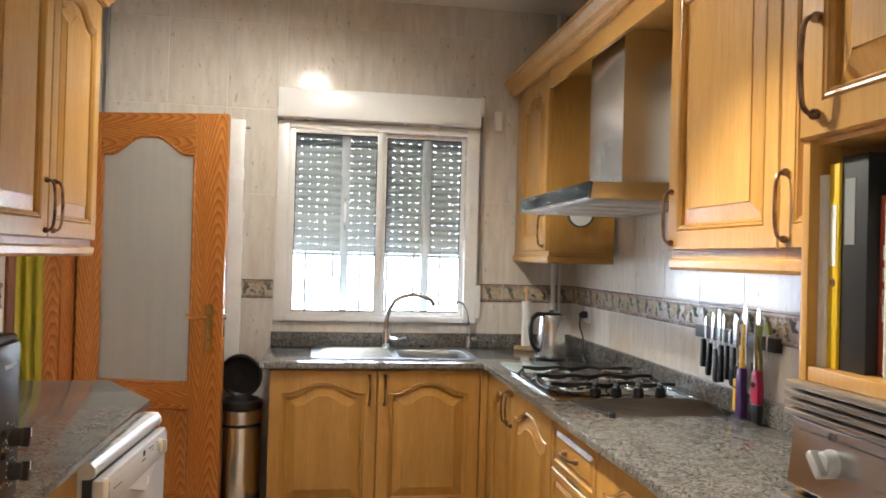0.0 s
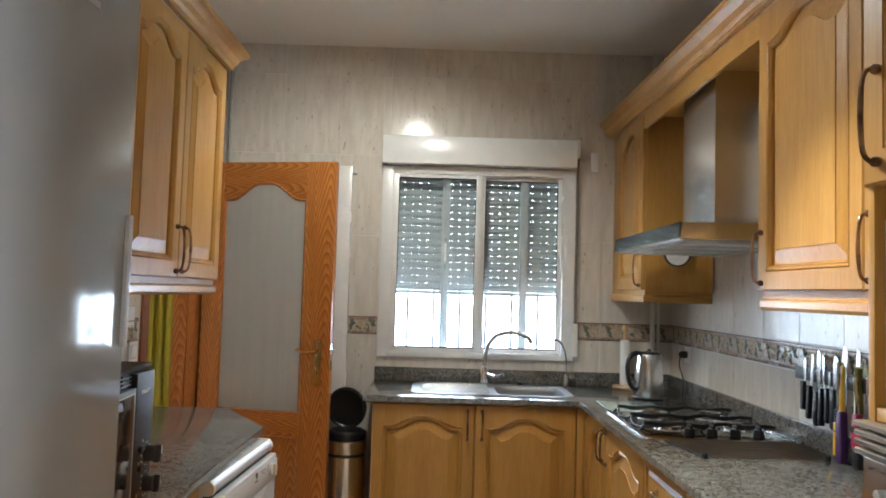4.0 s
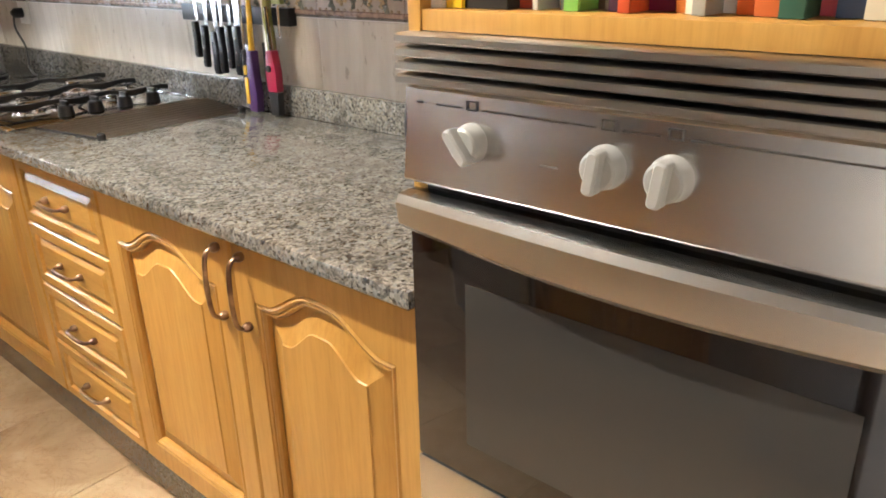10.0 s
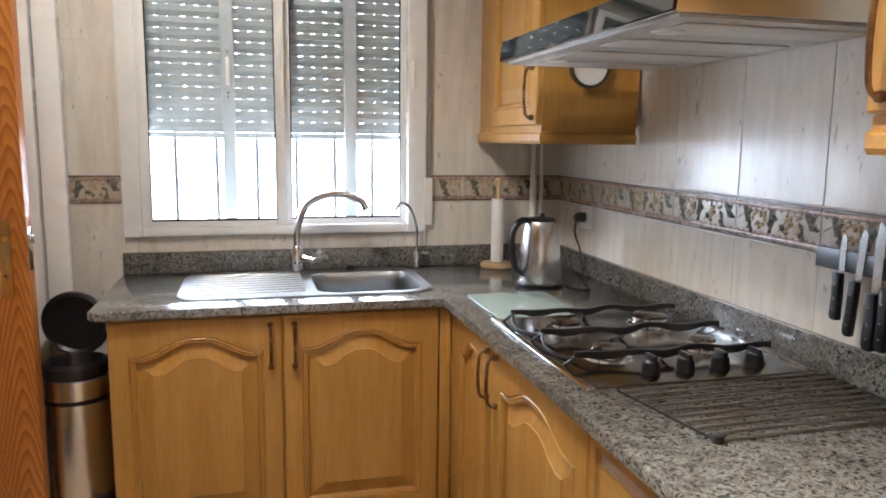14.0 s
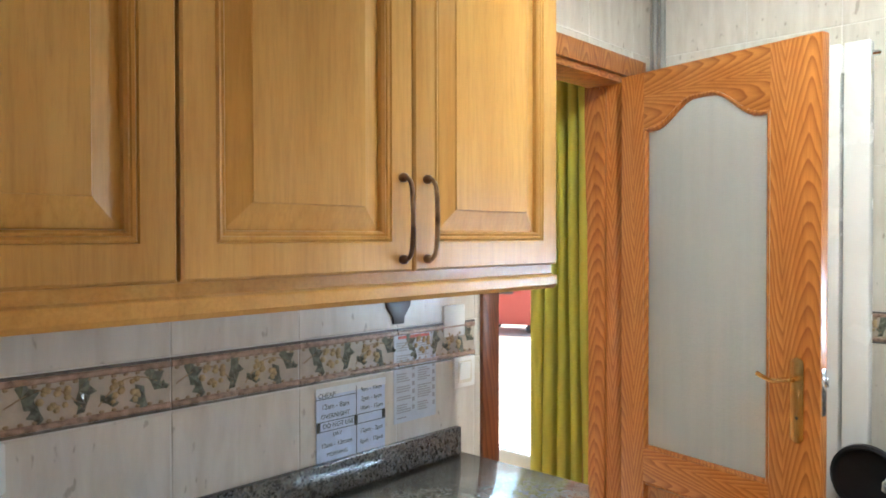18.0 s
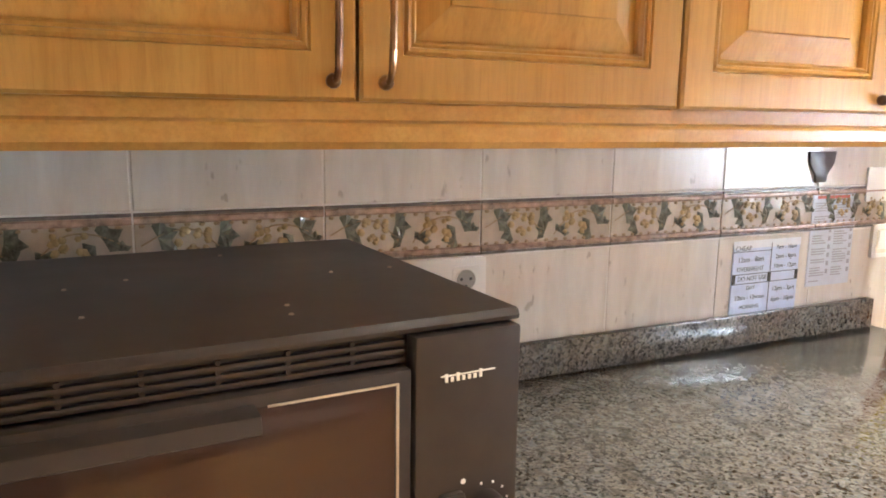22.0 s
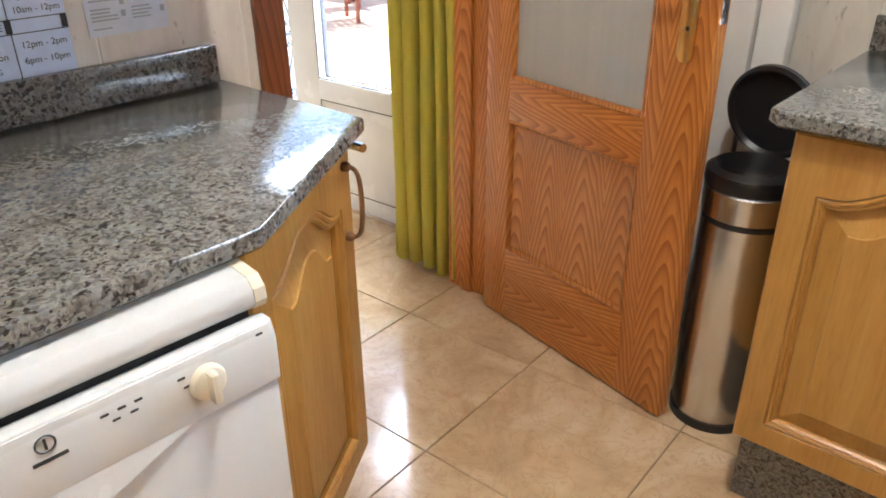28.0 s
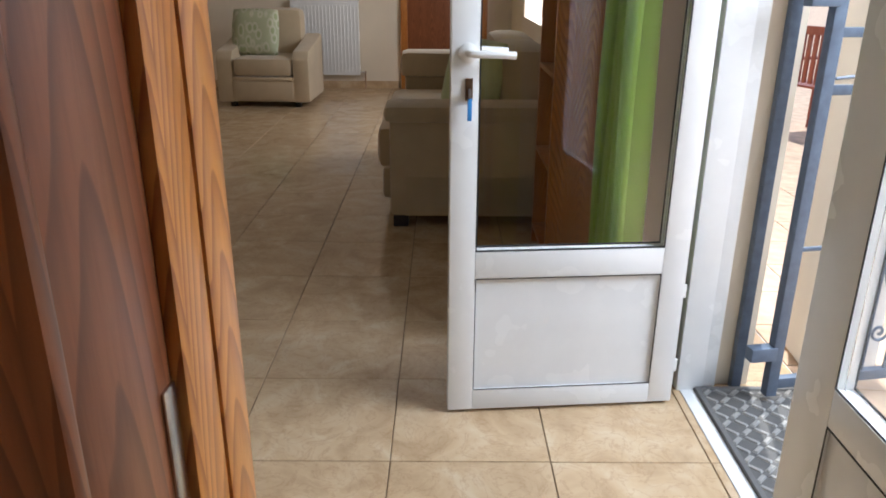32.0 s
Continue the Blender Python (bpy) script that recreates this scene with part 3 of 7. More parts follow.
def offset_poly(poly, d):
    """A polygon drawn in by d (counter-clockwise)."""
    n, out = len(poly), []
    for i in range(n):
        a, b, c = Vector(poly[i - 1]), Vector(poly[i]), Vector(poly[(i + 1) % n])
        u, v = (b - a).normalized(), (c - b).normalized()
        n1, n2 = Vector((-u.y, u.x)), Vector((-v.y, v.x))
        k = (n1 + n2) / max(0.2, 1 + n1.dot(n2))
        out.append(tuple(b + k * d))
    return out


def slab(poly, z0, z1, hole=None):
    """A stone slab with rounded edges and, where given, a cut-out."""
    bm = bmesh.new()
    loops = [[bm.verts.new((*p, z)) for p in offset_poly(poly, d)] for d, z in ((0.006, z0), (0.0, z0 + 0.006), (0.0, z1 - 0.007), (0.0022, z1 - 0.0022), (0.007, z1))]
    n = len(poly)
    for a, b in zip(loops, loops[1:]):
        for i in range(n):
            bm.faces.new((a[i], a[(i + 1) % n], b[(i + 1) % n], b[i]))
    for lp, hz in ((loops[0], z0), (loops[-1], z1)):
        edges = [bm.edges.get((lp[i], lp[(i + 1) % n])) for i in range(n)]
        if hole:
            hv = [bm.verts.new((*p, hz)) for p in hole]
            edges += [bm.edges.new((hv[i], hv[(i + 1) % len(hv)])) for i in range(len(hv))]
        bmesh.ops.triangle_fill(bm, use_beauty=True, use_dissolve=False, edges=edges)
    bmesh.ops.recalc_face_normals(bm, faces=bm.faces[:])
    return bm


# worktops
wt = thing("worktop", None, "polished grey speckled granite worktop in an L shape", "worktop")
part("slab", slab([(-1.65, -0.004), (-1.65, -0.60), (-1.63, -0.622), (-0.630, -0.622), (-0.630, -2.930), (-0.004, -2.930), (-0.004, -0.004)], 0.870, 0.900, round_rect(-1.02, -0.645, -0.50, -0.115, 0.07, 4)), GRANITE, wt)
part("upstand", box(-1.645, -0.024, -0.024, -0.004, 0.9005, 0.976), GRANITE, wt, bevel=0.003)
part("upstand", box(-0.024, -0.004, -2.930, -0.004, 0.9005, 0.976), GRANITE, wt, bevel=0.003)

LWX = -2.556
lw = thing("worktop", None, "polished grey granite worktop with a cut-off corner", "worktop")
part("slab", slab([(LWX, -3.02), (-1.920, -3.02), (-1.920, -1.464), (-2.148, -1.088), (LWX, -1.088)], 0.870, 0.900), GRANITE, lw)
part("upstand", box(LWX, LWX + 0.02, -3.02, -1.105, 0.9005, 0.972), GRANITE, lw, bevel=0.003)

# units by the doorway wall
LX = -1.968
base_unit(pose(LX, -3.02, 0, 0, 0, FACING_W), 0.930, "honey oak base cabinet under the brown tabletop oven", [("door", 0, 0.465, "r"), ("door", 0.465, 0.930, "l")], 0.582)
corner = thing("corner_cabinet", None, "honey oak end cabinet with a slanted arched door", "cabinet", "base cabinets")
part("body", prism([(LWX + 0.005, -1.488), (-1.978, -1.488), (-1.978, -1.480), (-2.180, -1.122), (LWX + 0.005, -1.122)], 0.206, 0.868), OAK, corner)
ang = math.degrees(math.atan2(-1.122 + 1.480, -2.180 + 1.978))
dlen = math.hypot(0.202, 0.358)
sl = cab_door(corner, 0.004, dlen - 0.004, 0.206, 0.864, (dlen - 0.04, 0.765, 0.128, True))
sl.matrix_local = pose(-1.978, -1.480, 0, 0, 0, ang) 
solid("plinth", prism([(LWX + 0.01, -3.02), (-2.03, -3.02), (-2.03, -1.48), (-2.225, -1.15), (LWX + 0.01, -1.15)], 0, 0.205), GRANITE, "grey granite plinth under the cabinets", "plinth", "structure")


def wall_unit(m, w, label, doors, depth=0.32, z0=1.425, z1=2.28):
    c = thing("wall_cabinet", m, label, "cabinet", "wall cabinets")
    part("body", box(0, w, 0.001, depth, z0, z1), OAK, c)
    for a, b, side in doors:
        hx = a + 0.032 if side == "l" else b - 0.032
        cab_door(c, a + 0.002, b - 0.002, z0 + 0.003, z1 - 0.004, (hx, z0 + 0.10, 0.15, True) if side else None, rise=0.055)
    return c


wall_unit(pose(-0.335, -0.006, 0, 0, 0, FACING_E), 0.645, "honey oak wall cabinet in the corner by the window", [(0.18, 0.645, "r")], z0=1.43)
wall_unit(pose(-0.335, -1.915, 0, 0, 0, FACING_E), 1.017, "honey oak wall cabinet with two arched doors", [(0, 0.555, "l"), (0.555, 1.017, "l")], z0=1.425)
bridge = thing("bridge_shelf", None, "honey oak board bridging the wall cabinets above the hood", "shelf")
part("board", box(-0.335, -0.003, -1.914, -0.652, 2.262, 2.28), OAK, bridge)
part("filler", box(-0.352, -0.335, -1.914, -0.652, 2.20, 2.28), OAK_FLAT, bridge)
wall_unit(pose(-2.22, -2.080, 0, 0, 0, FACING_W), 0.935, "honey oak wall cabinet with two arched doors by the doorway", [(0, 0.464, "r"), (0.464, 0.935, "l")], depth=0.333, z0=1.415)
wall_unit(pose(-2.22, -3.02, 0, 0, 0, FACING_W), 0.938, "honey oak wall cabinet with two arched doors above the tabletop oven", [(0, 0.453, "r"), (0.453, 0.938, "l")], depth=0.333, z0=1.415)


def moulding(name, path, prof, label, cat, drop=0.0):
    """A profile (out, z) along a line of (x, y, outx, outy)."""
    t = thing(name, None, label, cat)
    loops = [[(x + ox * o, y + oy * o, z + drop) for o, z in prof] for x, y, ox, oy in path]
    for a, b in zip(loops, loops[1:]):
        bm = rings([a, b])
        bmesh.ops.recalc_face_normals(bm, faces=bm.faces[:])
        part("board", bm, OAK_FLAT, t, smooth=0.4)
    return t


CORN = [(0.0, 2.281), (0.018, 2.281), (0.022, 2.295), (0.032, 2.305), (0.040, 2.325), (0.058, 2.34), (0.070, 2.345), (0.070, 2.365), (0.0, 2.365)]
PELM = [(0.002, 0.0), (0.002, -0.019), (0.011, -0.023), (0.0125, -0.027), (0.0115, -0.045), (0.006, -0.054), (-0.014, -0.054), (-0.014, 0.0)]
moulding("cornice", [(-0.352, -0.01, -1, 0), (-0.352, -2.930, -1, 0)], CORN, "stepped honey oak cornice on the wall cabinets", "cornice")
moulding("cornice", [(-2.555, -1.140, 0, 1), (-2.203, -1.140, 1, 1), (-2.203, -3.02, 1, 0)], CORN, "stepped honey oak cornice on the wall cabinets", "cornice")
moulding("pelmet", [(-0.335, -1.914, -1, 0), (-0.335, -2.47, -1, 0), (-0.335, -2.930, -1, 0)], PELM, "honey oak light pelmet under the cabinets", "pelmet", 1.4245)
moulding("pelmet", [(-0.335, -0.01, -1, 0), (-0.335, -0.648, -1, -1), (-0.02, -0.648, 0, -1)], PELM, "honey oak light pelmet under the corner cabinet", "pelmet", 1.4295)
moulding("pelmet", [(-2.555, -1.147, 0, 1), (-2.22, -1.147, 1, 1), (-2.22, -2.080, 1, 0), (-2.22, -3.02, 1, 0)], PELM, "honey oak light pelmet under the cabinets", "pelmet", 1.4155)

# tall unit with shelf, oven and cupboards
TY0, TY1 = -2.934, -3.520
tall = thing("tall_cabinet", None, "tall honey oak unit holding the oven, a bookshelf and cupboards", "cabinet")
TU = pose(-0.604, TY0, 0, 0, 0, FACING_E)
W = TY0 - TY1
tall.matrix_world = TU
for n, b in (("side", box(0, 0.018, -0.012, 0.595, 0.206, 2.30)), ("side", box(W - 0.018, W, -0.012, 0.595, 0.206, 2.30)), ("back_panel", box(0.018, W - 0.018, 0.545, 0.595, 0.206, 2.30)), ("shelf", box(0.018, W - 0.018, -0.010, 0.545, 1.212, 1.234)),
             ("shelf", box(0.018, W - 0.018, 0.0, 0.545, 1.582, 1.604)), ("top_board", box(0.018, W - 0.018, 0.0, 0.545, 2.28, 2.30)), ("floor_board", box(0.018, W - 0.018, 0.0, 0.545, 0.558, 0.576)), ("plinth_panel", box(0, W, 0.075, 0.095, 0.0, 0.205))):
    part(n, b, GRANITE if n == "plinth_panel" else OAK, tall, bevel=0.0015)
cab_door(tall, 0.0, W, 1.590, 2.30, (0.045, 1.70, 0.15, True), name="upper_door")
cab_door(tall, 0.0, W, 0.206, 0.574, (0.045, 0.495, 0.128, True), name="lower_door", rise=0.03)
moulding("cornice", [(-0.624, -2.936, -1, 0), (-0.624, -3.518, -1, 0)], [(o, z + 0.02) for o, z in CORN], "stepped honey oak cornice on the tall unit", "cornice")
# ---- window ----
def bars(name, parent, material, x0, x1, z0, z1, y0, y1, wl, wr, wb, wt_, bevel=0.003):
    """Four bars of a frame round an opening, each a part."""
    for n, b in (("stile", box(x0, x0 + wl, y0, y1, z0, z1)), ("stile", box(x1 - wr, x1, y0, y1, z0, z1)), ("rail", box(x0 + wl, x1 - wr, y0, y1, z0, z0 + wb)), ("rail", box(x0 + wl, x1 - wr, y0, y1, z1 - wt_, z1))):
        part(n, b, material, parent, bevel=bevel)


win = thing("window_1", None, "white aluminium sliding window over the sink", "window", kind="structure")
part("window_frame", box(-1.636, -1.575, -0.022, 0.07, 1.034, 2.095), WHITE_LACQUER, win, bevel=0.004)
for b in (box(-0.622, -0.552, -0.022, 0.07, 1.034, 2.095), box(-1.575, -0.622, -0.022, 0.07, 1.034, 1.066), box(-1.575, -0.622, -0.022, 0.07, 2.052, 2.095)):
    part("window_frame", b, WHITE_LACQUER, win, bevel=0.004)
BLACK_SEAL = mat("black_rubber_seal", (0.02, 0.02, 0.02), 0.6)
for n, x0, x1, y0, y1, wl, wr in (("sash", -1.576, -1.075, -0.014, 0.014, 0.034, 0.035), ("sash", -1.100, -0.621, 0.02, 0.048, 0.045, 0.024)):
    s = thing(n)
    s.parent = win
    bars(n, s, WHITE_LACQUER, x0, x1, 1.06, 2.06, y0, y1, wl, wr, 0.026, 0.03)
    g = part("pane", box(x0 + wl, x1 - wr, (y0 + y1) / 2 - 0.002, (y0 + y1) / 2 + 0.002, 1.086, 2.03), GLASS, s, smooth=0)
    g.visible_shadow = False
    for b in (box(x0 + wl, x1 - wr, y0 - 0.0005, y0 + 0.003, 1.086, 1.094), box(x0 + wl, x1 - wr, y0 - 0.0005, y0 + 0.003, 2.026, 2.03), box(x0 + wl, x0 + wl + 0.004, y0 - 0.0005, y0 + 0.003, 1.094, 2.026), box(x1 - wr - 0.004, x1 - wr, y0 - 0.0005, y0 + 0.003, 1.094, 2.026)):
        part("seal", b, BLACK_SEAL, s, smooth=0)
# outer pair of sashes, shifted along the track
for x0, x1 in ((-1.296, -1.251), (-0.851, -0.806)):
    part("outer_stile", box(x0, x1, 0.056, 0.082, 1.06, 2.06), plain("grey_aluminium", (0.42, 0.46, 0.47), 0.4), win, bevel=0.003)
for x, z, yl in ((-1.273, 1.62, 0.070), (-0.60, 1.62, 0.0)):
    lt = part("latch", box(x - 0.006, x + 0.006, yl - 0.034, yl - 0.012, z - 0.05, z + 0.05), WHITE_PLASTIC, win, bevel=0.003)
    for dz in (-0.075, -0.09, 0.07):
        part("screw", lathe([(0.004, 0), (0.003, 0.002)], None, (x, yl - 0.014, z + dz), 8, "y"), BLACK_SEAL, lt)
sb = thing("shutter_box", None, "white roller shutter box above the window", "shutter box")
part("casing", box(-1.637, -0.560, -0.095, 0.0, 2.098, 2.252), WHITE_LACQUER, sb, bevel=0.006)
part("end_cap", box(-0.5595, -0.545, -0.095, 0.0, 2.16, 2.256), WHITE_PLASTIC, sb, bevel=0.004)

SHUT = speckled("grey_shutter_slat", (0.33, 0.365, 0.36), 0.5, 0.03, 20)
shut = thing("roller_shutter", None, "half-lowered grey roller shutter with slotted slats", "shutter")
zs = 2.10
while zs > 1.425:
    bm = bmesh.new()
    # each slat: a bowed strip with light slots between bridges along its upper edge
    rings([[(x, 0.105 + y, zs - 0.041 + z) for y, z in ((0.006, 0), (0.0, 0.003), (-0.005, 0.018), (0.0, 0.0372), (0.006, 0.0400))] for x in (-1.60, -0.60)], bm)
    x = -1.60
    while x < -0.60:
        box(x, min(x + 0.030, -0.60), 0.106, 0.111, zs - 0.0055, zs + 0.0005, bm)
        x += 0.046
    bmesh.ops.recalc_face_normals(bm, faces=bm.faces[:])
    part("slat", bm, SHUT, shut, smooth=0.5)
    zs -= 0.041
part("end_slat", box(-1.60, -0.60, 0.098, 0.116, zs - 0.022, zs - 0.001), SHUT, shut, bevel=0.003)
STRAP = plain("grey_woven_strap", (0.22, 0.22, 0.21), 0.8)
st = thing("shutter_strap", None, "grey woven shutter strap beside the window", "strap")
part("strap", box(-0.549, -0.535, -0.022, -0.020, 1.24, 2.17), STRAP, st)
part("winder", box(-0.558, -0.528, -0.028, -0.001, 1.06, 1.24), WHITE_PLASTIC, st, "white strap winder", bevel=0.004)
# guide of the shutter strap, beside the window
sguide = thing("strap_guide", None, "small white plastic strap guide on the tiles", "sensor")
part("body", box(-0.47, -0.43, -0.03, -0.001, 2.09, 2.20), WHITE_PLASTIC, sguide, bevel=0.006)
grl = thing("window_grille", None, "grey iron bars outside the window", "grille")
GRILLE = plain("grey_painted_iron", (0.05, 0.052, 0.055), 0.5)
for x in [-1.64 + 0.155 * i for i in range(8)]:
    part("bar", tube([(x, 0.30, 0.98), (x, 0.30, 2.2)], 0.008, seg=8), GRILLE, grl)
for z in (1.0, 1.405, 2.15):
    part("rail", box(-1.7, -0.5, 0.294, 0.306, z, z + 0.02), GRILLE, grl)

# ---- kitchen door ----
DW, DH = 0.712, 2.03
dr = thing("door_1", pose(-2.530, -0.243, 0.008, 0, 0, -12.6), "open varnished pine door with frosted arched glass", "door", kind="structure")
T0, T1 = -0.0175, 0.0175
GX0, GX1, GZ0, GZ1 = 0.098, 0.560, 0.752, 1.925
part("hinge_stile", box(0, GX0, T0, T1, 0, DH), PINE, dr, bevel=0.002)
part("lock_stile", box(GX1, DW, T0, T1, 0, DH), PINE, dr, bevel=0.002)
part("bottom_rail", box(GX0, GX1, T0, T1, 0, 0.236), PINE_FLAT, dr, bevel=0.002)
part("middle_rail", box(GX0, GX1, T0, T1, 0.640, GZ0), PINE_FLAT, dr, bevel=0.002)
top = [(GX0, DH), (GX1, DH)] + [(GX1 + (GX0 - GX1) * k / 24, GZ1 - 0.085 * (1 - bump01(k / 24))) for k in range(25)]
part("top_rail", prism(top, T0, T1, axis="y"), PINE_FLAT, dr, bevel=0.002)
part("panel", rings([inset(GX0, GX1, 0.236, 0.640, 0, 0.0, -0.006), inset(GX0, GX1, 0.236, 0.640, 0, 0.018, -0.007), inset(GX0, GX1, 0.236, 0.640, 0, 0.022, -0.006)], cap0=False), PINE, dr, smooth=0.3)
bm = rings([inset(GX0, GX1, 0.236, 0.640, 0, 0.0, 0.006), inset(GX0, GX1, 0.236, 0.640, 0, 0.022, 0.006)], cap0=False)
bmesh.ops.reverse_faces(bm, faces=bm.faces[:])
part("panel_back", bm, PINE, dr)
for nm, z0, z1, rise in (("panel_bead", 0.236, 0.640, 0.0), ("glass_bead", GZ0, GZ1, 0.085)):
    a, b, c, d = inset(GX0, GX1, z0, z1, rise, 0.0, T0), inset(GX0, GX1, z0, z1, rise, 0.004, T0 - 0.003), inset(GX0, GX1, z0, z1, rise, 0.011, T0 + 0.002), inset(GX0, GX1, z0, z1, rise, 0.013, T0 + 0.013)
    part(nm, rings([a, b, c, d], cap0=False, cap1=False), PINE, dr, smooth=0.8)
part("pane", rings([inset(GX0, GX1, GZ0, GZ1, 0.085, 0.002, 0.002), inset(GX0, GX1, GZ0, GZ1, 0.085, 0.002, -0.003)]), FROST, dr, "frosted glass pane", smooth=0)
plate = part("handle_plate", rings([[(x + 0.648, y, z) for x, z in round_rect(-0.02, 0.02, 0.895, 1.135, 0.018)] for y in (T0, T0 - 0.006)]), BRASS, dr, "long brass handle plate", bevel=0.002)
part("lever", tube(curve_pts([(0.648, T0 - 0.006, 1.075), (0.648, T0 - 0.037, 1.075), (0.634, T0 - 0.043, 1.074), (0.60, T0 - 0.042, 1.066), (0.568, T0 - 0.044, 1.074), (0.55, T0 - 0.046, 1.082)], 4), 0.007), BRASS, plate, "curved brass lever")
part("keyhole", lathe([(0.005, 0.0), (0.004, 0.001)], None, (0.648, T0 - 0.006, 0.965), 10, "y"), BLACK_SEAL, plate)
for z in (0.915, 1.115):
    part("screw", lathe([(0.004, 0.0), (0.003, 0.0015)], None, (0.648, T0 - 0.006, z), 8, "y"), BRASS, plate)
part("latch_plate", box(DW - 0.001, DW + 0.002, -0.011, 0.011, 0.98, 1.11), CHROME, dr, "steel latch plate", bevel=0.0005)
part("latch", box(DW + 0.001, DW + 0.012, -0.006, 0.006, 1.06, 1.085), CHROME, dr, bevel=0.002)
for z in (0.25, 1.0, 1.8):
    part("hinge", tube([(-0.006, 0.012, z - 0.05), (-0.006, 0.012, z + 0.05)], 0.007, seg=8), BRASS, dr, "brass hinge")

# tall radiator behind the open door
rad = thing("tall_radiator", None, "tall white column radiator behind the open door", "radiator")
for i in range(7):
    x1 = -1.795 - i * 0.082
    part("column", box(x1 - 0.074, x1, -0.105, -0.055, 0.16, 2.07), WHITE_LACQUER, rad, bevel=0.008)
for z in (0.22, 1.98):
    part("manifold", box(-2.36, -1.80, -0.092, -0.068, z, z + 0.05), WHITE_LACQUER, rad)
part("vent_plug", lathe([(0.009, 0), (0.009, 0.02), (0.005, 0.024)], None, (-1.796, -0.08, 2.03), 10, "x"), CHROME, rad, "chrome vent plug")
for x, z in ((-1.85, 0.4), (-2.3, 0.4), (-1.85, 1.8), (-2.3, 1.8)):
    part("bracket", box(x, x + 0.03, -0.07, -0.001, z, z + 0.03), WHITE_LACQUER, rad)
pipe = thing("conduit", None, "grey pipes in the room corner", "pipe")
for x in (-2.525, -2.495):
    part("pipe", tube([(x, -0.03, 0.0), (x, -0.03, CEIL_Z)], 0.011, seg=8), plain("grey_pipe", (0.30, 0.29, 0.27), 0.5), pipe)
pipe = thing("conduit", None, "white pipe in the kitchen corner", "pipe")
for z0, z1 in ((0.976, 1.43), (2.366, CEIL_Z)):
    part("pipe", tube([(-0.115, -0.022, z0), (-0.115, -0.022, z1)], 0.014, seg=8), WHITE_PLASTIC, pipe)
    part("pipe", tube([(-0.08, -0.018, z0), (-0.08, -0.018, z1)], 0.008, seg=8), WHITE_PLASTIC, pipe)

# pedal bin with its lid open
BX, BY, BR = -1.757, -0.285, 0.098
pb = thing("pedal_bin", pose(BX, BY, 0) @ Matrix.Diagonal((1, 1, 1.045, 1)), "brushed steel pedal bin with its black lid open", "bin")
part("body", lathe([(BR, 0.02), (BR, 0.528)], None, seg=40), STEEL_V, pb)
part("base_ring", lathe([(BR + 0.004, 0.0), (BR + 0.004, 0.022), (BR - 0.01, 0.0225)], None, seg=40), BLACK_PLASTIC, pb, "black plastic base ring")
part("band", lathe([(BR - 0.002, 0.528), (BR - 0.002, 0.543)], None, seg=40), BLACK_PLASTIC, pb)
part("rim", lathe([(BR + 0.003, 0.543), (BR + 0.003, 0.600), (BR - 0.004, 0.606)], None, seg=40), STEEL, pb, "polished steel rim")
bm = bmesh.new()
rings([[(r * math.cos(2 * math.pi * i / 40), r * math.sin(2 * math.pi * i / 40), z) for i in range(40)] for r, z in ((BR + 0.002, 0.606), (BR + 0.006, 0.616), (BR + 0.004, 0.640), (BR - 0.012, 0.650), (BR - 0.018, 0.638), (BR - 0.02, 0.35))], bm, cap0=False)
part("inner_bucket", bm, BLACK_PLASTIC, pb, "black inner bucket")
ld = part("lid", lathe([(0.0, -0.026), (0.05, -0.022), (0.09, -0.008), (0.106, 0.0), (0.106, 0.012), (0.098, 0.016), (0.09, 0.006), (0.0, -0.008)], None, (0, 0, 0), 36), BLACK_PLASTIC, pb, "raised black plastic lid")
ld.matrix_local = pose(-0.012, 0.092, 0.742, 100, 0, -8)

# towel rail under the end of the short worktop
th = thing("towel_rail", pose(0.018, -0.058, 0), "short chrome towel rail on the cabinet's side", "towel rail")
part("bar", tube([(-2.50, -1.04, 0.848), (-2.195, -1.04, 0.848), (-2.16, -1.04, 0.848)], 0.008, seg=10), CHROME, th)
part("mount", box(-2.47, -2.45, -1.066, -1.034, 0.840, 0.856), CHROME, th, bevel=0.002)
part("mount", box(-2.26, -2.24, -1.066, -1.034, 0.840, 0.856), CHROME, th, bevel=0.002)

# ---- sink and taps ----
sk = thing("sink", None, "stainless steel sink with a ribbed drainer", "sink")
SX0, SX1, SY0, SY1 = -1.43, -0.622, -0.525, -0.055
bowl = round_rect(-1.005, -0.66, -0.49, -0.13, 0.07, 6)
bm = bmesh.new()
outer = round_rect(SX0, SX1, SY0, SY1, 0.09, 6)
lo = [[(x, y, 0.9015) for x, y in outer], [(x, y, 0.905) for x, y in round_rect(SX0 + 0.004, SX1 - 0.004, SY0 + 0.004, SY1 - 0.004, 0.088, 6)], [(x, y, 0.9045) for x, y in round_rect(SX0 + 0.016, SX1 - 0.016, SY0 + 0.016, SY1 - 0.016, 0.078, 6)]]
rings(lo, bm, cap0=False, cap1=False)
inner = [v for v in bm.verts][-len(outer):]
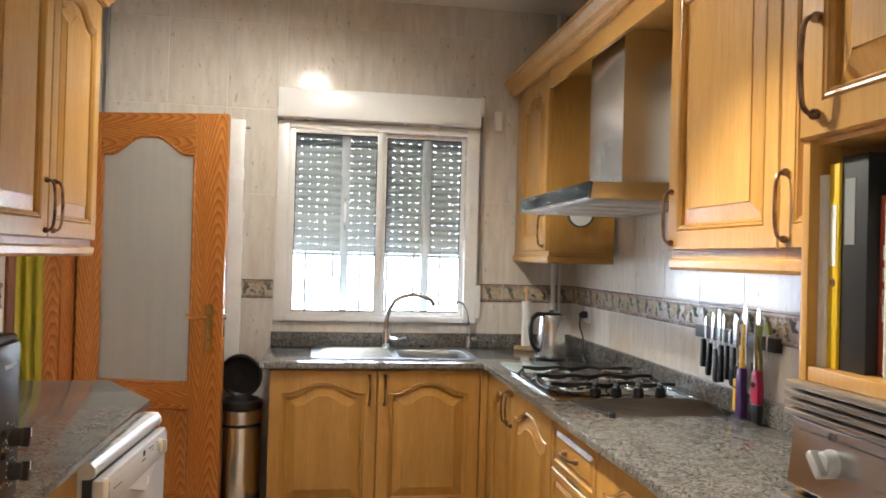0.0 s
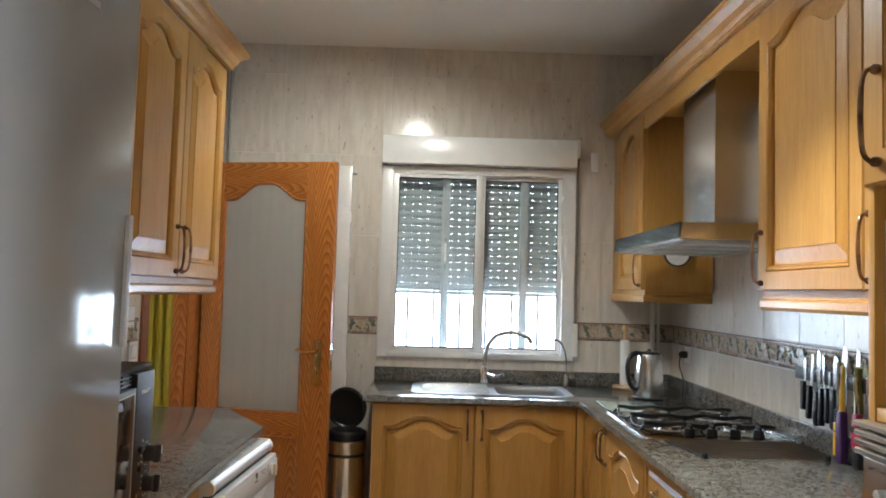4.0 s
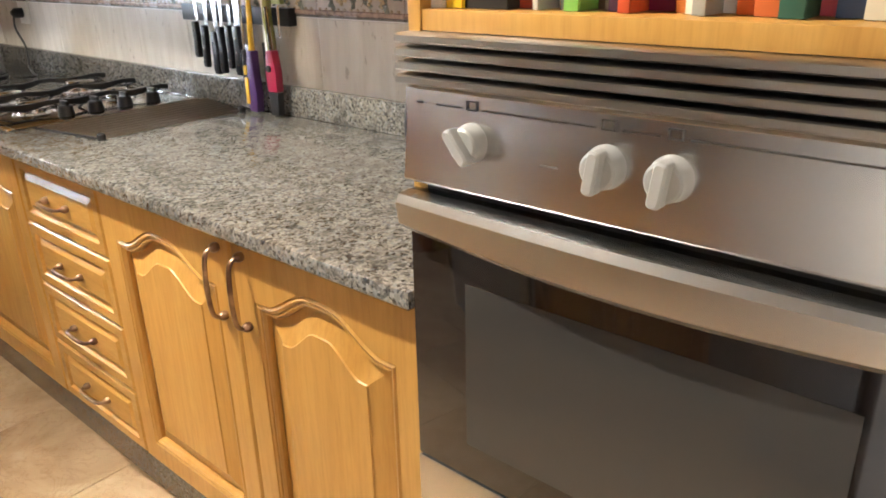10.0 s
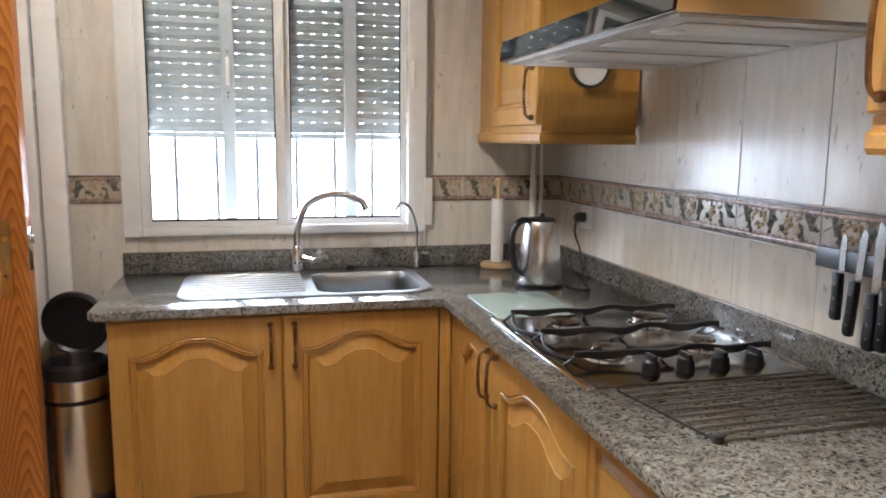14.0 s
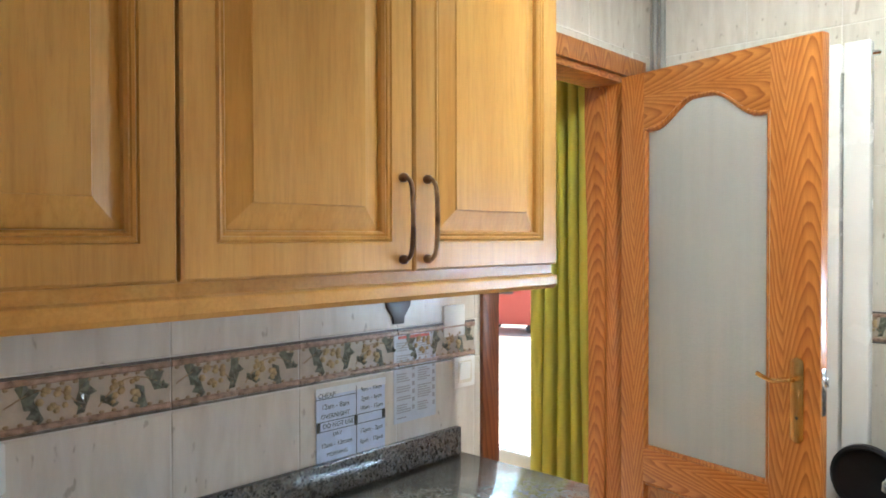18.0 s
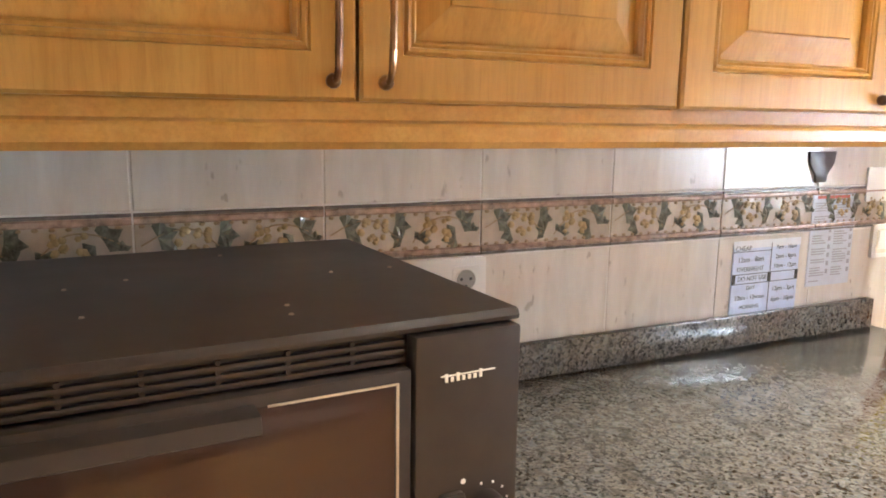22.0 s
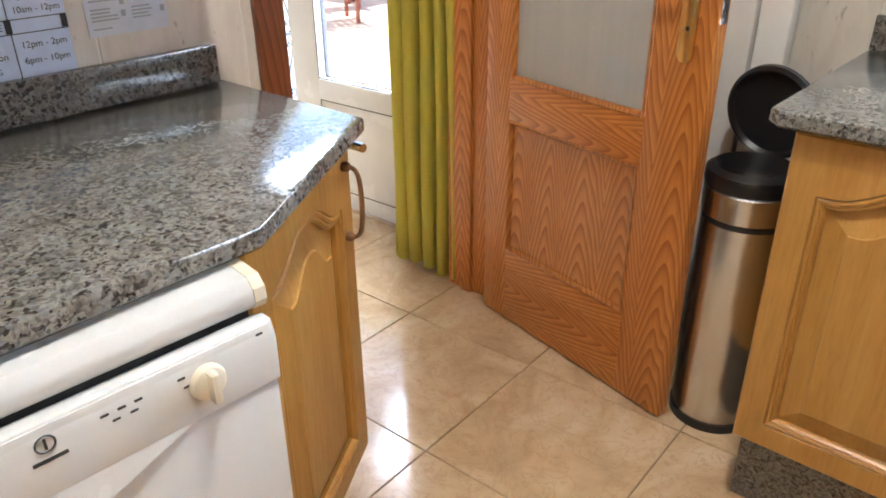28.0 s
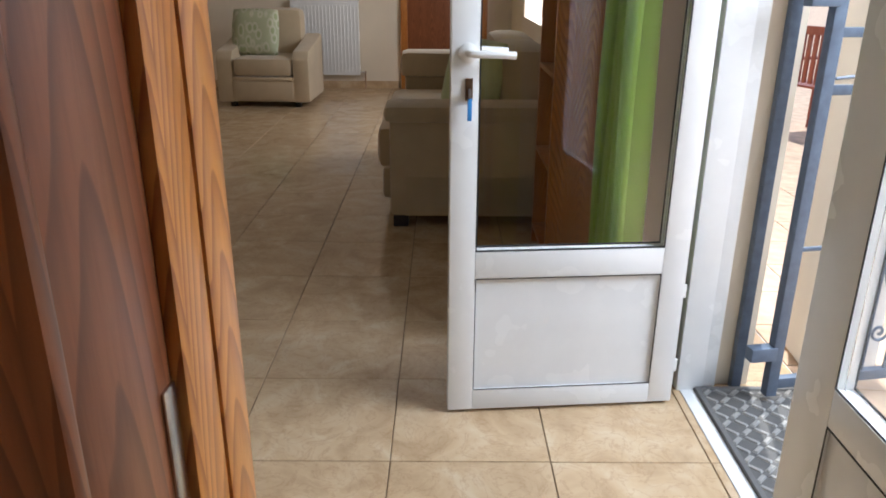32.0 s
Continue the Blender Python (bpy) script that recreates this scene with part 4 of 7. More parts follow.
# deck between the rim and the bowl
b0 = [bm.verts.new((x, y, 0.9035)) for x, y in bowl]
for i in range(len(outer)):
    j = (i + 1) % len(outer)
    bm.faces.new((inner[i], inner[j], b0[j], b0[i]))
prev = b0
for d, z in ((0.006, 0.897), (0.012, 0.87), (0.016, 0.76), (0.05, 0.745)):
    cur = [bm.verts.new((x, y, z)) for x, y in round_rect(-1.005 + d, -0.66 - d, -0.49 + d, -0.13 - d, 0.07 - min(d, 0.02), 6)]
    for i in range(len(cur)):
        j = (i + 1) % len(cur)
        bm.faces.new((prev[i], prev[j], cur[j], cur[i]))
    prev = cur
bm.faces.new(prev)
part("basin", bm, SINK_STEEL, sk, smooth=0.7)
for i in range(9):
    y = -0.47 + i * 0.043
    part("rib", tube([(-1.385 + 0.02 * abs(i - 4) / 4, y, 0.9045), (-1.04, y * 0.9 - 0.02, 0.9045)], 0.0035, seg=6), SINK_STEEL, sk)
part("plug", lathe([(0.04, 0.746), (0.038, 0.749), (0.02, 0.748)], None, (-0.83, -0.31, 0), 20), CHROME, sk)
tp = thing("mixer_tap", None, "chrome gooseneck mixer tap", "tap")
part("base", lathe([(0.026, 0.9045), (0.026, 0.93), (0.022, 0.985), (0.013, 1.0)], None, (-1.045, -0.085, 0), 20), CHROME, tp)
part("spout", tube(curve_pts([(-1.045, -0.085, 0.99), (-1.04, -0.09, 1.07), (-1.0, -0.11, 1.155), (-0.91, -0.15, 1.19), (-0.83, -0.18, 1.17), (-0.805, -0.19, 1.135)], 6), 0.0125, seg=12), CHROME, tp)
part("lever", tube(curve_pts([(-1.035, -0.10, 0.955), (-0.99, -0.13, 0.95), (-0.945, -0.16, 0.965)], 5), [0.012] * 5 + [0.008] * 6, seg=8), CHROME, tp)
tp = thing("filter_tap", None, "slender chrome drinking water tap", "tap")
part("base", lathe([(0.016, 0.9045), (0.014, 0.95), (0.009, 0.965)], None, (-0.60, -0.075, 0), 16), CHROME, tp)
part("spout", tube(curve_pts([(-0.60, -0.075, 0.96), (-0.60, -0.08, 1.05), (-0.63, -0.11, 1.13), (-0.67, -0.14, 1.155), (-0.70, -0.165, 1.13)], 6), 0.0055, seg=8), CHROME, tp)
part("knob", lathe([(0.004, 0), (0.012, 0.008), (0.012, 0.028), (0.008, 0.032)], None, (-0.585, -0.078, 0.955), 10, "x"), CHROME, tp)
wi = thing("overflow_knob", None, "small dark knob on the sink", "knob")
part("knob", lathe([(0.016, 0.905), (0.016, 0.918), (0.01, 0.922)], None, (-0.85, -0.085, 0), 16), BLACK_PLASTIC, wi)

# ---- on the worktop ----
kt = thing("kettle", pose(-0.268, -0.50, 0.9, 0, 0, 18), "brushed steel electric kettle with a black handle", "kettle")
part("base", lathe([(0.076, 0.0005), (0.078, 0.012), (0.07, 0.016)], None, seg=32), BLACK_PLASTIC, kt, "black power base")
part("body", lathe([(0.072, 0.017), (0.074, 0.03), (0.066, 0.12), (0.056, 0.215), (0.052, 0.222)], None, seg=36), STEEL_V, kt)
part("lid", lathe([(0.052, 0.222), (0.044, 0.232), (0.012, 0.236), (0.010, 0.246), (0.004, 0.247)], None, seg=28), BLACK_PLASTIC, kt, "black lid")
part("spout", prism([(0.045, 0.19), (0.078, 0.216), (0.045, 0.222)], -0.018, 0.018, axis="y"), STEEL_V, kt, bevel=0.004)
part("handle", tube(curve_pts([(-0.045, 0.0, 0.222), (-0.085, 0.0, 0.225), (-0.118, 0.0, 0.19), (-0.118, 0.0, 0.12), (-0.10, 0.0, 0.07), (-0.068, 0.0, 0.05)], 5), 0.0115, seg=10), BLACK_PLASTIC, kt, "black plastic handle")
kc = thing("kettle_cable", None, "black kettle cable plugged into a white socket", "cable")
part("cable", tube(curve_pts([(-0.045, -0.285, 1.10), (-0.05, -0.29, 1.05), (-0.04, -0.32, 0.985), (-0.07, -0.40, 0.915), (-0.10, -0.50, 0.905), (-0.13, -0.60, 0.905), (-0.17, -0.605, 0.905), (-0.19, -0.56, 0.905)], 6), 0.004, seg=6), BLACK_PLASTIC, kc)
part("plug", lathe([(0.019, 0), (0.019, -0.025), (0.008, -0.04)], None, (-0.012, -0.282, 1.108), 14, "x"), BLACK_PLASTIC, kc)


WELL_SHADE = plain("grey_socket_well_shade", (0.26, 0.25, 0.235), 0.4)


def wall_socket(m, label, n=1, pins=True):
    """A white socket plate on the wall plane y = 0, facing -y."""
    s = thing("wall_socket", m, label, "socket", "wall sockets")
    part("plate", rings([[(x, y, z) for x, z in round_rect(-0.041 * n, 0.041 * n, -0.042, 0.042, 0.006, 3)] for y in (-0.0005, -0.009)]), WHITE_PLASTIC, s, bevel=0.002)
    for i in range(n):
        cx = (i - (n - 1) / 2) * 0.078
        # flat grey disc gives the shade of the recess by colour
        part("well", lathe([(0.0195, -0.0004), (0.0190, 0.0006)], None, (cx, -0.0103, 0), 22, "y"), WELL_SHADE, s, "flat grey disc for the shade inside the well")
        part("collar", tube([(cx + 0.0208 * math.cos(k * math.pi / 12), -0.0105, 0.0208 * math.sin(k * math.pi / 12)) for k in range(25)], 0.0016, seg=5), WHITE_PLASTIC, s)
        part("frame", rings([[(cx + x, y, z) for x, z in round_rect(-0.027, 0.027, -0.027, 0.027, 0.008, 3)] for y in (-0.009, -0.0102)]), WHITE_PLASTIC, s)
        for dx in (-0.0095, 0.0095):
            part("pin_hole", lathe([(0.0032, 0.0), (0.003, 0.0010)], None, (cx + dx, -0.0108, 0.002), 8, "y"), BLACK_SEAL, s)
        part("screw", lathe([(0.0035, 0.0), (0.003, 0.0010)], None, (cx, -0.0108, -0.012), 8, "y"), BLACK_SEAL, s)
    return s


wall_socket(pose(0.0, -0.285, 1.108, 0, 0, FACING_E), "white socket on the tiles by the kettle")
wall_socket(pose(-2.56, -2.283, 1.107, 0, 0, FACING_W), "white double socket on the tiles", 2)
uk = thing("wall_socket", pose(-2.56, -2.415, 1.105, 0, 0, FACING_W), "white three-pin socket on the tiles", "socket", "wall sockets")
part("plate", rings([[(x, y, z) for x, z in round_rect(-0.045, 0.045, -0.044, 0.044, 0.006, 3)] for y in (-0.0005, -0.008)]), WHITE_PLASTIC, uk, bevel=0.002)
for x, z, w, h in ((0.0, 0.012, 0.004, 0.008), (-0.012, -0.008, 0.007, 0.004), (0.012, -0.008, 0.007, 0.004), (0.03, 0.012, 0.004, 0.004)):
    part("pin_hole", box(x - w / 2, x + w / 2, -0.0086, -0.0075, z - h / 2, z + h / 2), BLACK_SEAL, uk, smooth=0)

LIGHT_WOOD = wood("pale_beech", (0.36, 0.22, 0.10), (0.52, 0.34, 0.17), (0.60, 0.42, 0.23))
PAPER = plain("white_paper", (0.80, 0.79, 0.77), 0.8)
ph = thing("kitchen_roll_holder", pose(-0.285, -0.095, 0.9), "beech kitchen roll holder with a used-up roll", "roll holder")
part("base", lathe([(0.062, 0.001), (0.064, 0.010), (0.058, 0.018)], None, seg=28), LIGHT_WOOD, ph)
part("pole", lathe([(0.010, 0.018), (0.010, 0.31), (0.016, 0.318), (0.016, 0.335), (0.006, 0.345)], None, seg=14), LIGHT_WOOD, ph)
part("roll", lathe([(0.021, 0.02), (0.024, 0.022), (0.024, 0.262), (0.021, 0.264)], None, seg=22), PAPER, ph, "white paper roll core")

gb = thing("glass_board", None, "greenish glass board lying on the worktop", "board")
part("board", rings([[(x, y, z) for x, y in round_rect(-0.553, -0.295, -0.925, -0.605, 0.012, 3)] for z in (0.9015, 0.9065)]), GREEN_GLASS, gb, bevel=0.001)

hb = thing("gas_hob", None, "steel gas hob with four burners and black pan supports", "hob")
HOB_STEEL = brushed("dark_hob_steel", (0.36, 0.335, 0.30), 0.2, (1, 60, 1))
part("plate", box(-0.557, -0.052, -1.512, -0.935, 0.901, 0.907), HOB_STEEL, hb, bevel=0.002)
part("edge_trim", box(-0.578, -0.557, -1.535, -0.935, 0.901, 0.912), CHROME, hb, "bright steel edge trim", bevel=0.004)
part("edge_trim", box(-0.052, -0.034, -1.535, -0.935, 0.901, 0.912), CHROME, hb, "bright steel edge trim", bevel=0.004)
for cx, cy, r in ((-0.43, -1.09, 0.042), (-0.18, -1.07, 0.048), (-0.43, -1.33, 0.042), (-0.18, -1.31, 0.034)):
    bn = part("burner", lathe([(r + 0.014, 0.907), (r + 0.010, 0.911), (r, 0.912), (r, 0.922), (r - 0.004, 0.926)], None, (cx, cy, 0), 24), CHROME, hb, "steel burner ring")
    part("cap", lathe([(r - 0.004, 0.926), (r - 0.004, 0.934), (r - 0.010, 0.938)], None, (cx, cy, 0), 24), HOB_STEEL, bn, "burner cap")
for i, x in enumerate((-0.396, -0.315, -0.231, -0.147)):
    kn = part("knob", lathe([(0.021, 0.907), (0.021, 0.914), (0.018, 0.932), (0.015, 0.935)], None, (x, -1.455, 0), 18), BLACK_PLASTIC, hb, "black control knob")
    part("pointer", box(x - 0.005, x + 0.005, -1.474, -1.436, 0.935, 0.947), BLACK_PLASTIC, kn, bevel=0.002)
CASTIRON = speckled("black_cast_iron", (0.012, 0.012, 0.013), 0.4, 0.2, 60)
for yc in (-1.00, -1.205, -1.40):
    n = 16
    bm = bmesh.new()
    pts = [(-0.545 + 0.48 * u / n, yc + 0.010 * math.sin(u * 0.8), 0.936 + 0.0045 * math.cos(u * 1.3)) for u in range(n + 1)]
    loops = []
    for u, p in enumerate(pts):
        # the bars swell over each burner and thin out between
        hh, ww = 0.0055 + 0.0035 * math.sin(u * 0.65) ** 2, 0.0045 + 0.0030 * math.sin(u * 0.65) ** 2
        loops.append([(p[0], p[1] - ww, p[2] - hh), (p[0], p[1] + ww, p[2] - hh), (p[0], p[1] + ww * 0.8, p[2] + hh), (p[0], p[1] - ww * 0.8, p[2] + hh)])
    rings(loops, bm)
    ps = part("pan_support", bm, CASTIRON, hb, "wavy black pan support", bevel=0.0015)
    if yc > -1.3:
        part("leg", tube(curve_pts([(-0.540, yc, 0.936), (-0.548, yc - 0.05, 0.913), (-0.530, yc - 0.13, 0.913), (-0.500, yc - 0.185, 0.934)], 4), 0.0042, seg=6), CASTIRON, ps, "bent black side leg")
    for x in (-0.54, -0.31, -0.09):
        part("foot", tube([(x, yc, 0.934), (x - 0.015, yc + 0.03, 0.908)], 0.0045, seg=6), CASTIRON, ps)
for x in (-0.43, -0.18):
    for y in (-1.09, -1.32):
        for a in (45, 225):
            c, s = math.cos(radians(a)), math.sin(radians(a))
            part("finger", tube([(x + 0.03 * c, y + 0.03 * s, 0.938), (x + 0.10 * c, y + 0.075 * s, 0.935)], 0.0032, seg=6), CASTIRON, hb)

RODS = brushed("satin_steel_rod", (0.40, 0.35, 0.30), 0.3, (1, 60, 60))
rk = thing("roll_up_rack", None, "roll-up steel drying rack lying on the worktop", "rack")
def rack_end(u, side):
    """Ends of the rods: the mat lies a little askew and narrows towards the tall unit."""
    return (-0.508 + 0.042 * u, -1.540 - 0.254 * u) if side < 0 else (-0.012 - 0.060 * u, -1.520 - 0.264 * u)


for i in range(10):
    a, b = rack_end(i / 9, -1), rack_end(i / 9, 1)
    part("rod", tube([(*a, 0.9045), (*b, 0.9045)], 0.0027, seg=8), RODS, rk)
for side in (-1, 1):
    a, b = rack_end(-0.03, side), rack_end(1.0, side)
    part("edge_band", tube([(*a, 0.9035), (*b, 0.9035)], 0.0025, seg=6), RUBBER, rk, "black silicone edge")
    part("foot", lathe([(0.010, 0.9008), (0.010, 0.914), (0.006, 0.917)], None, (*b, 0), 12), RUBBER, rk)

# knives on a magnetic strip
ms = thing("knife_strip", None, "black magnetic knife strip on the tiles", "knife strip")
part("strip", box(-0.022, -0.0005, -1.935, -1.467, 1.126, 1.170), BLACK_PLASTIC, ms, bevel=0.002)
part("end_block", box(-0.026, -0.0005, -1.964, -1.924, 1.126, 1.170), BLACK_PLASTIC, ms, bevel=0.003)
BLADE = mat("polished_blade", (0.72, 0.73, 0.74), 0.18, 1.0)


def knife(y, tip, bolster, butt, wb, wh, lean=0.0, label="kitchen knife with a black handle"):
    """Hangs tip up against the strip."""
    m = pose(-0.0235, y, bolster, lean)
    kf = thing("knife", m, label, "knife", "knives on the strip")
    h = tip - bolster
    part("blade", prism([(-wb / 2, 0), (wb / 2, 0), (wb / 2, h * 0.72), (wb * 0.15, h), (-wb / 2, h * 0.9)], -0.0012, 0.0006, axis="x"), BLADE, kf, smooth=0)
    b = butt - bolster
    hd = part("handle", prism([(-wh / 2, 0), (wh / 2, 0), (wh * 0.42, b * 0.5), (wh * 0.55, b * 0.92), (wh * 0.3, b), (-wh * 0.5, b), (-wh * 0.55, b * 0.6)], -0.016, 0.0, axis="x"), BLACK_PLASTIC, kf, bevel=0.004)
    for u in (0.25, 0.55, 0.8):
        part("rivet", lathe([(0.003, 0), (0.0025, -0.001)], None, (-0.0162, 0, b * u), 8, "x"), CHROME, hd)
    return kf


knife(-1.545, 1.205, 1.125, 1.025, 0.016, 0.020)
knife(-1.590, 1.222, 1.115, 1.00, 0.018, 0.019, 4)
knife(-1.636, 1.240, 1.10, 0.985, 0.022, 0.024, label="long kitchen knife with a black riveted handle")
knife(-1.666, 1.222, 1.115, 0.99, 0.016, 0.021)
knife(-1.705, 1.175, 1.12, 1.005, 0.013, 0.017)
knife(-1.743, 1.228, 1.12, 0.99, 0.032, 0.026, label="broad kitchen knife with a black handle")
knife(-1.796, 1.265, 1.075, 0.955, 0.026, 0.026, label="large carving knife with a black handle")
knife(-1.870, 1.26, 1.085, 0.955, 0.022, 0.024)
sh = thing("sharpening_steel", pose(-0.0235, -1.770, 1.12), "dark sharpening steel on the strip", "sharpening steel", "knives on the strip")
part("rod", tube([(-0.008, 0, 0.09), (-0.008, 0, -0.06)], 0.005, seg=8), STEEL, sh)
part("handle", tube([(-0.010, 0, -0.06), (-0.010, 0, -0.16)], [0.008, 0.011], seg=10), BLACK_PLASTIC, sh)
YEL, PUR, PINK = plain("yellow_plastic", (0.75, 0.45, 0.03), 0.35), plain("purple_plastic", (0.065, 0.022, 0.12), 0.35), plain("pink_red_plastic", (0.32, 0.012, 0.055), 0.35)
OLIVE = plain("olive_green_plastic", (0.23, 0.23, 0.05), 0.4)
gl = thing("gas_lighter", pose(-0.046, -1.828, 0.905, 2), "purple and yellow gas lighter hanging on the strip", "lighter")
part("body", prism([(-0.018, 0.0), (0.014, 0.0), (0.02, 0.03), (0.016, 0.12), (0.009, 0.16), (-0.013, 0.16), (-0.016, 0.1), (-0.022, 0.05)], -0.020, 0.004, axis="x"), PUR, gl, bevel=0.005)
part("nozzle", tube([(-0.008, 0.0, 0.155), (-0.008, -0.004, 0.30)], [0.009, 0.006], seg=10), YEL, gl, "yellow nozzle")
part("trigger", box(-0.022, 0.0, 0.012, 0.026, 0.095, 0.12), YEL, gl, bevel=0.003)
part("side_plate", box(-0.023, -0.019, 0.008, 0.022, 0.02, 0.09), YEL, gl, bevel=0.002)
gl = thing("gas_lighter", pose(-0.046, -1.921, 0.905, -1), "pink and black gas lighter hanging on the strip", "lighter")
part("body", prism([(-0.02, 0.06), (0.018, 0.06), (0.02, 0.11), (0.012, 0.165), (-0.014, 0.165), (-0.022, 0.11)], -0.020, 0.004, axis="x"), PINK, gl, bevel=0.006)
part("grip", prism([(-0.016, 0.0), (0.016, 0.0), (0.02, 0.06), (-0.02, 0.06)], -0.018, 0.003, axis="x"), BLACK_PLASTIC, gl, bevel=0.005)
part("nozzle", tube([(-0.008, 0, 0.16), (-0.008, 0.004, 0.27)], 0.006, seg=10), CHROME, gl)
part("trigger", lathe([(0.009, 0), (0.009, -0.004), (0.006, -0.006)], None, (-0.02, 0.002, 0.12), 12, "x"), BLACK_PLASTIC, gl)
cs = thing("cheese_slicer", pose(-0.030, -1.899, 1.03), "olive green handled peeler on the strip", "peeler", "knives on the strip")
part("handle", tube(curve_pts([(-0.010, 0.0, 0.0), (-0.010, -0.004, 0.06), (-0.010, 0.004, 0.12), (-0.010, -0.004, 0.175)], 4), 0.012, seg=8), OLIVE, cs)
part("edge", box(-0.014, -0.008, 0.010, 0.020, 0.02, 0.16), PAPER, cs, bevel=0.002)
cs = thing("corkscrew", pose(-0.026, -1.935, 1.12), "dark corkscrew on the strip", "corkscrew", "knives on the strip")
part("handle", prism([(-0.02, 0.06), (0.02, 0.06), (0.012, 0.09), (-0.006, 0.10)], -0.014, 0.0, axis="x"), OLIVE, cs, bevel=0.003)
part("shaft", tube([(-0.008, 0, 0.07), (-0.008, 0.002, -0.02)], 0.004, seg=6), STEEL, cs)

# sandwich toaster, seen against the lit tiles, and the appliance before it
ts = thing("sandwich_toaster", pose(0, -2.452, 0.9), "black sandwich toaster with a ribbed lid beside the tall unit", "toaster")
TL = -0.255
part("base", box(-0.125, -0.03, TL + 0.01, -0.01, 0.001, 0.012), BLACK_PLASTIC, ts, bevel=0.003)
part("body", rings([[(x, y, z) for x, z in ((-0.118, 0.012), (-0.132, 0.022), (-0.135, 0.060), (-0.130, 0.096), (-0.112, 0.106), (-0.030, 0.106), (-0.027, 0.012))] for y in (TL, TL + 0.012, -0.012, 0.0)]), BLACK_PLASTIC, ts, bevel=0.004)
lid = part("lid", rings([[(x, y, z) for x, z in ((-0.122, 0.107), (-0.118, 0.113), (-0.068, 0.126), (-0.030, 0.128), (-0.028, 0.107))] for y in (TL + 0.004, -0.004)]), BLACK_PLASTIC, ts, "black plastic lid", bevel=0.003)
for k in range(9):
    part("rib", box(-0.118, -0.112, TL + 0.03 + k * 0.023, TL + 0.041 + k * 0.023, 0.112, 0.1155), RUBBER, lid, smooth=0)
part("handle", tube(curve_pts([(-0.052, -0.015, 0.122), (-0.052, -0.030, 0.140), (-0.052, -0.055, 0.143), (-0.052, TL + 0.05, 0.143), (-0.052, TL + 0.015, 0.122)], 5), 0.006, seg=8), BLACK_PLASTIC, lid, "black handle bar")
part("latch_recess", box(-0.1365, -0.134, TL + 0.07, -0.04, 0.030, 0.062), RUBBER, ts, "recessed front catch", bevel=0.002)
part("latch", box(-0.140, -0.1345, TL + 0.075, -0.045, 0.034, 0.041), BLACK_PLASTIC, ts, bevel=0.002)
part("badge", box(-0.1345, -0.1325, -0.055, -0.014, 0.072, 0.077), PAPER, ts, "pale maker's mark", smooth=0)
# small black appliance of unknown kind with a chrome front corner
sa = thing("small_appliance", pose(-0.315, -2.715, 0.9), "small black appliance with a chrome front corner beside the tall unit", "coffee maker")
part("body", rings([[(x, y, z) for x, y in round_rect(0.004 + i, 0.165 - i, -0.205 + i, 0.014 - i, 0.022, 4)] for i, z in ((0.003, 0.001), (0.0, 0.006), (0.0, 0.138), (0.006, 0.147))]), BLACK_PLASTIC, sa, smooth=0.6)
part("corner_post", lathe([(0.016, 0.001), (0.0165, 0.006), (0.0165, 0.146), (0.013, 0.152)], None, (0.004, 0.002, 0), 20), CHROME, sa, "chrome corner post")

# extractor hood
hd = thing("extractor_hood", None, "brushed steel chimney hood with a dark glass front", "hood")
part("canopy", prism([(-0.505, 1.600), (-0.505, 1.606), (-0.498, 1.655), (-0.004, 1.668), (-0.004, 1.600)], -1.660, -0.757, axis="y"), STEEL, hd, bevel=0.002)
HOOD_GLASS = mat("black_hood_glass", (0.01, 0.014, 0.015), 0.03, spec=1.0)
part("front_strip", prism([(-0.506, 1.602), (-0.5115, 1.604), (-0.505, 1.657), (-0.4995, 1.656)], -1.658, -0.759, axis="y"), HOOD_GLASS, hd, "black glass control strip")
part("chimney", box(-0.30, -0.004, -1.420, -1.070, 1.668, 2.255), STEEL_V, hd, bevel=0.002)
for i in range(5):
    part("vent_slot", box(-0.115 + i * 0.013, -0.108 + i * 0.013, -1.4215, -1.4195, 2.14, 2.20), BLACK_SEAL, hd, smooth=0)
part("underside", box(-0.49, -0.02, -1.645, -0.772, 1.594, 1.5995), plain("grey_filter_panel", (0.45, 0.44, 0.42), 0.4), hd)
for y in (-1.60, -1.38, -1.16, -0.94):
    part("filter_bar", box(-0.45, -0.06, y, y + 0.12, 1.5905, 1.5938), plain("pale_filter_mesh", (0.60, 0.58, 0.55), 0.5), hd, bevel=0.001)
for y in (-1.5, -0.95):
    part("hood_lamp", lathe([(0.03, 1.5935), (0.028, 1.589), (0.01, 1.588)], None, (-0.42, y, 0), 18), WHITE_PLASTIC, hd)
ck = thing("clock", None, "round white clock with a dark rim on the cabinet's side", "clock")
part("rim", rings([[(-0.19 + r * math.cos(a * math.pi / 16), y, 1.610 + r * math.sin(a * math.pi / 16)) for a in range(32)] for r, y in ((0.064, -0.652), (0.064, -0.672), (0.058, -0.674), (0.056, -0.668))], cap1=False), plain("dark_bronze_rim", (0.05, 0.045, 0.04), 0.35), ck)
part("dial", rings([[(-0.19 + r * math.cos(-a * math.pi / 16), y, 1.610 + r * math.sin(-a * math.pi / 16)) for a in range(32)] for r, y in ((0.058, -0.660), (0.057, -0.667))]), PAPER, ck, "white dial")
part("hand", box(-0.1915, -0.1885, -0.6695, -0.6675, 1.610, 1.645), BLACK_SEAL, ck, smooth=0)
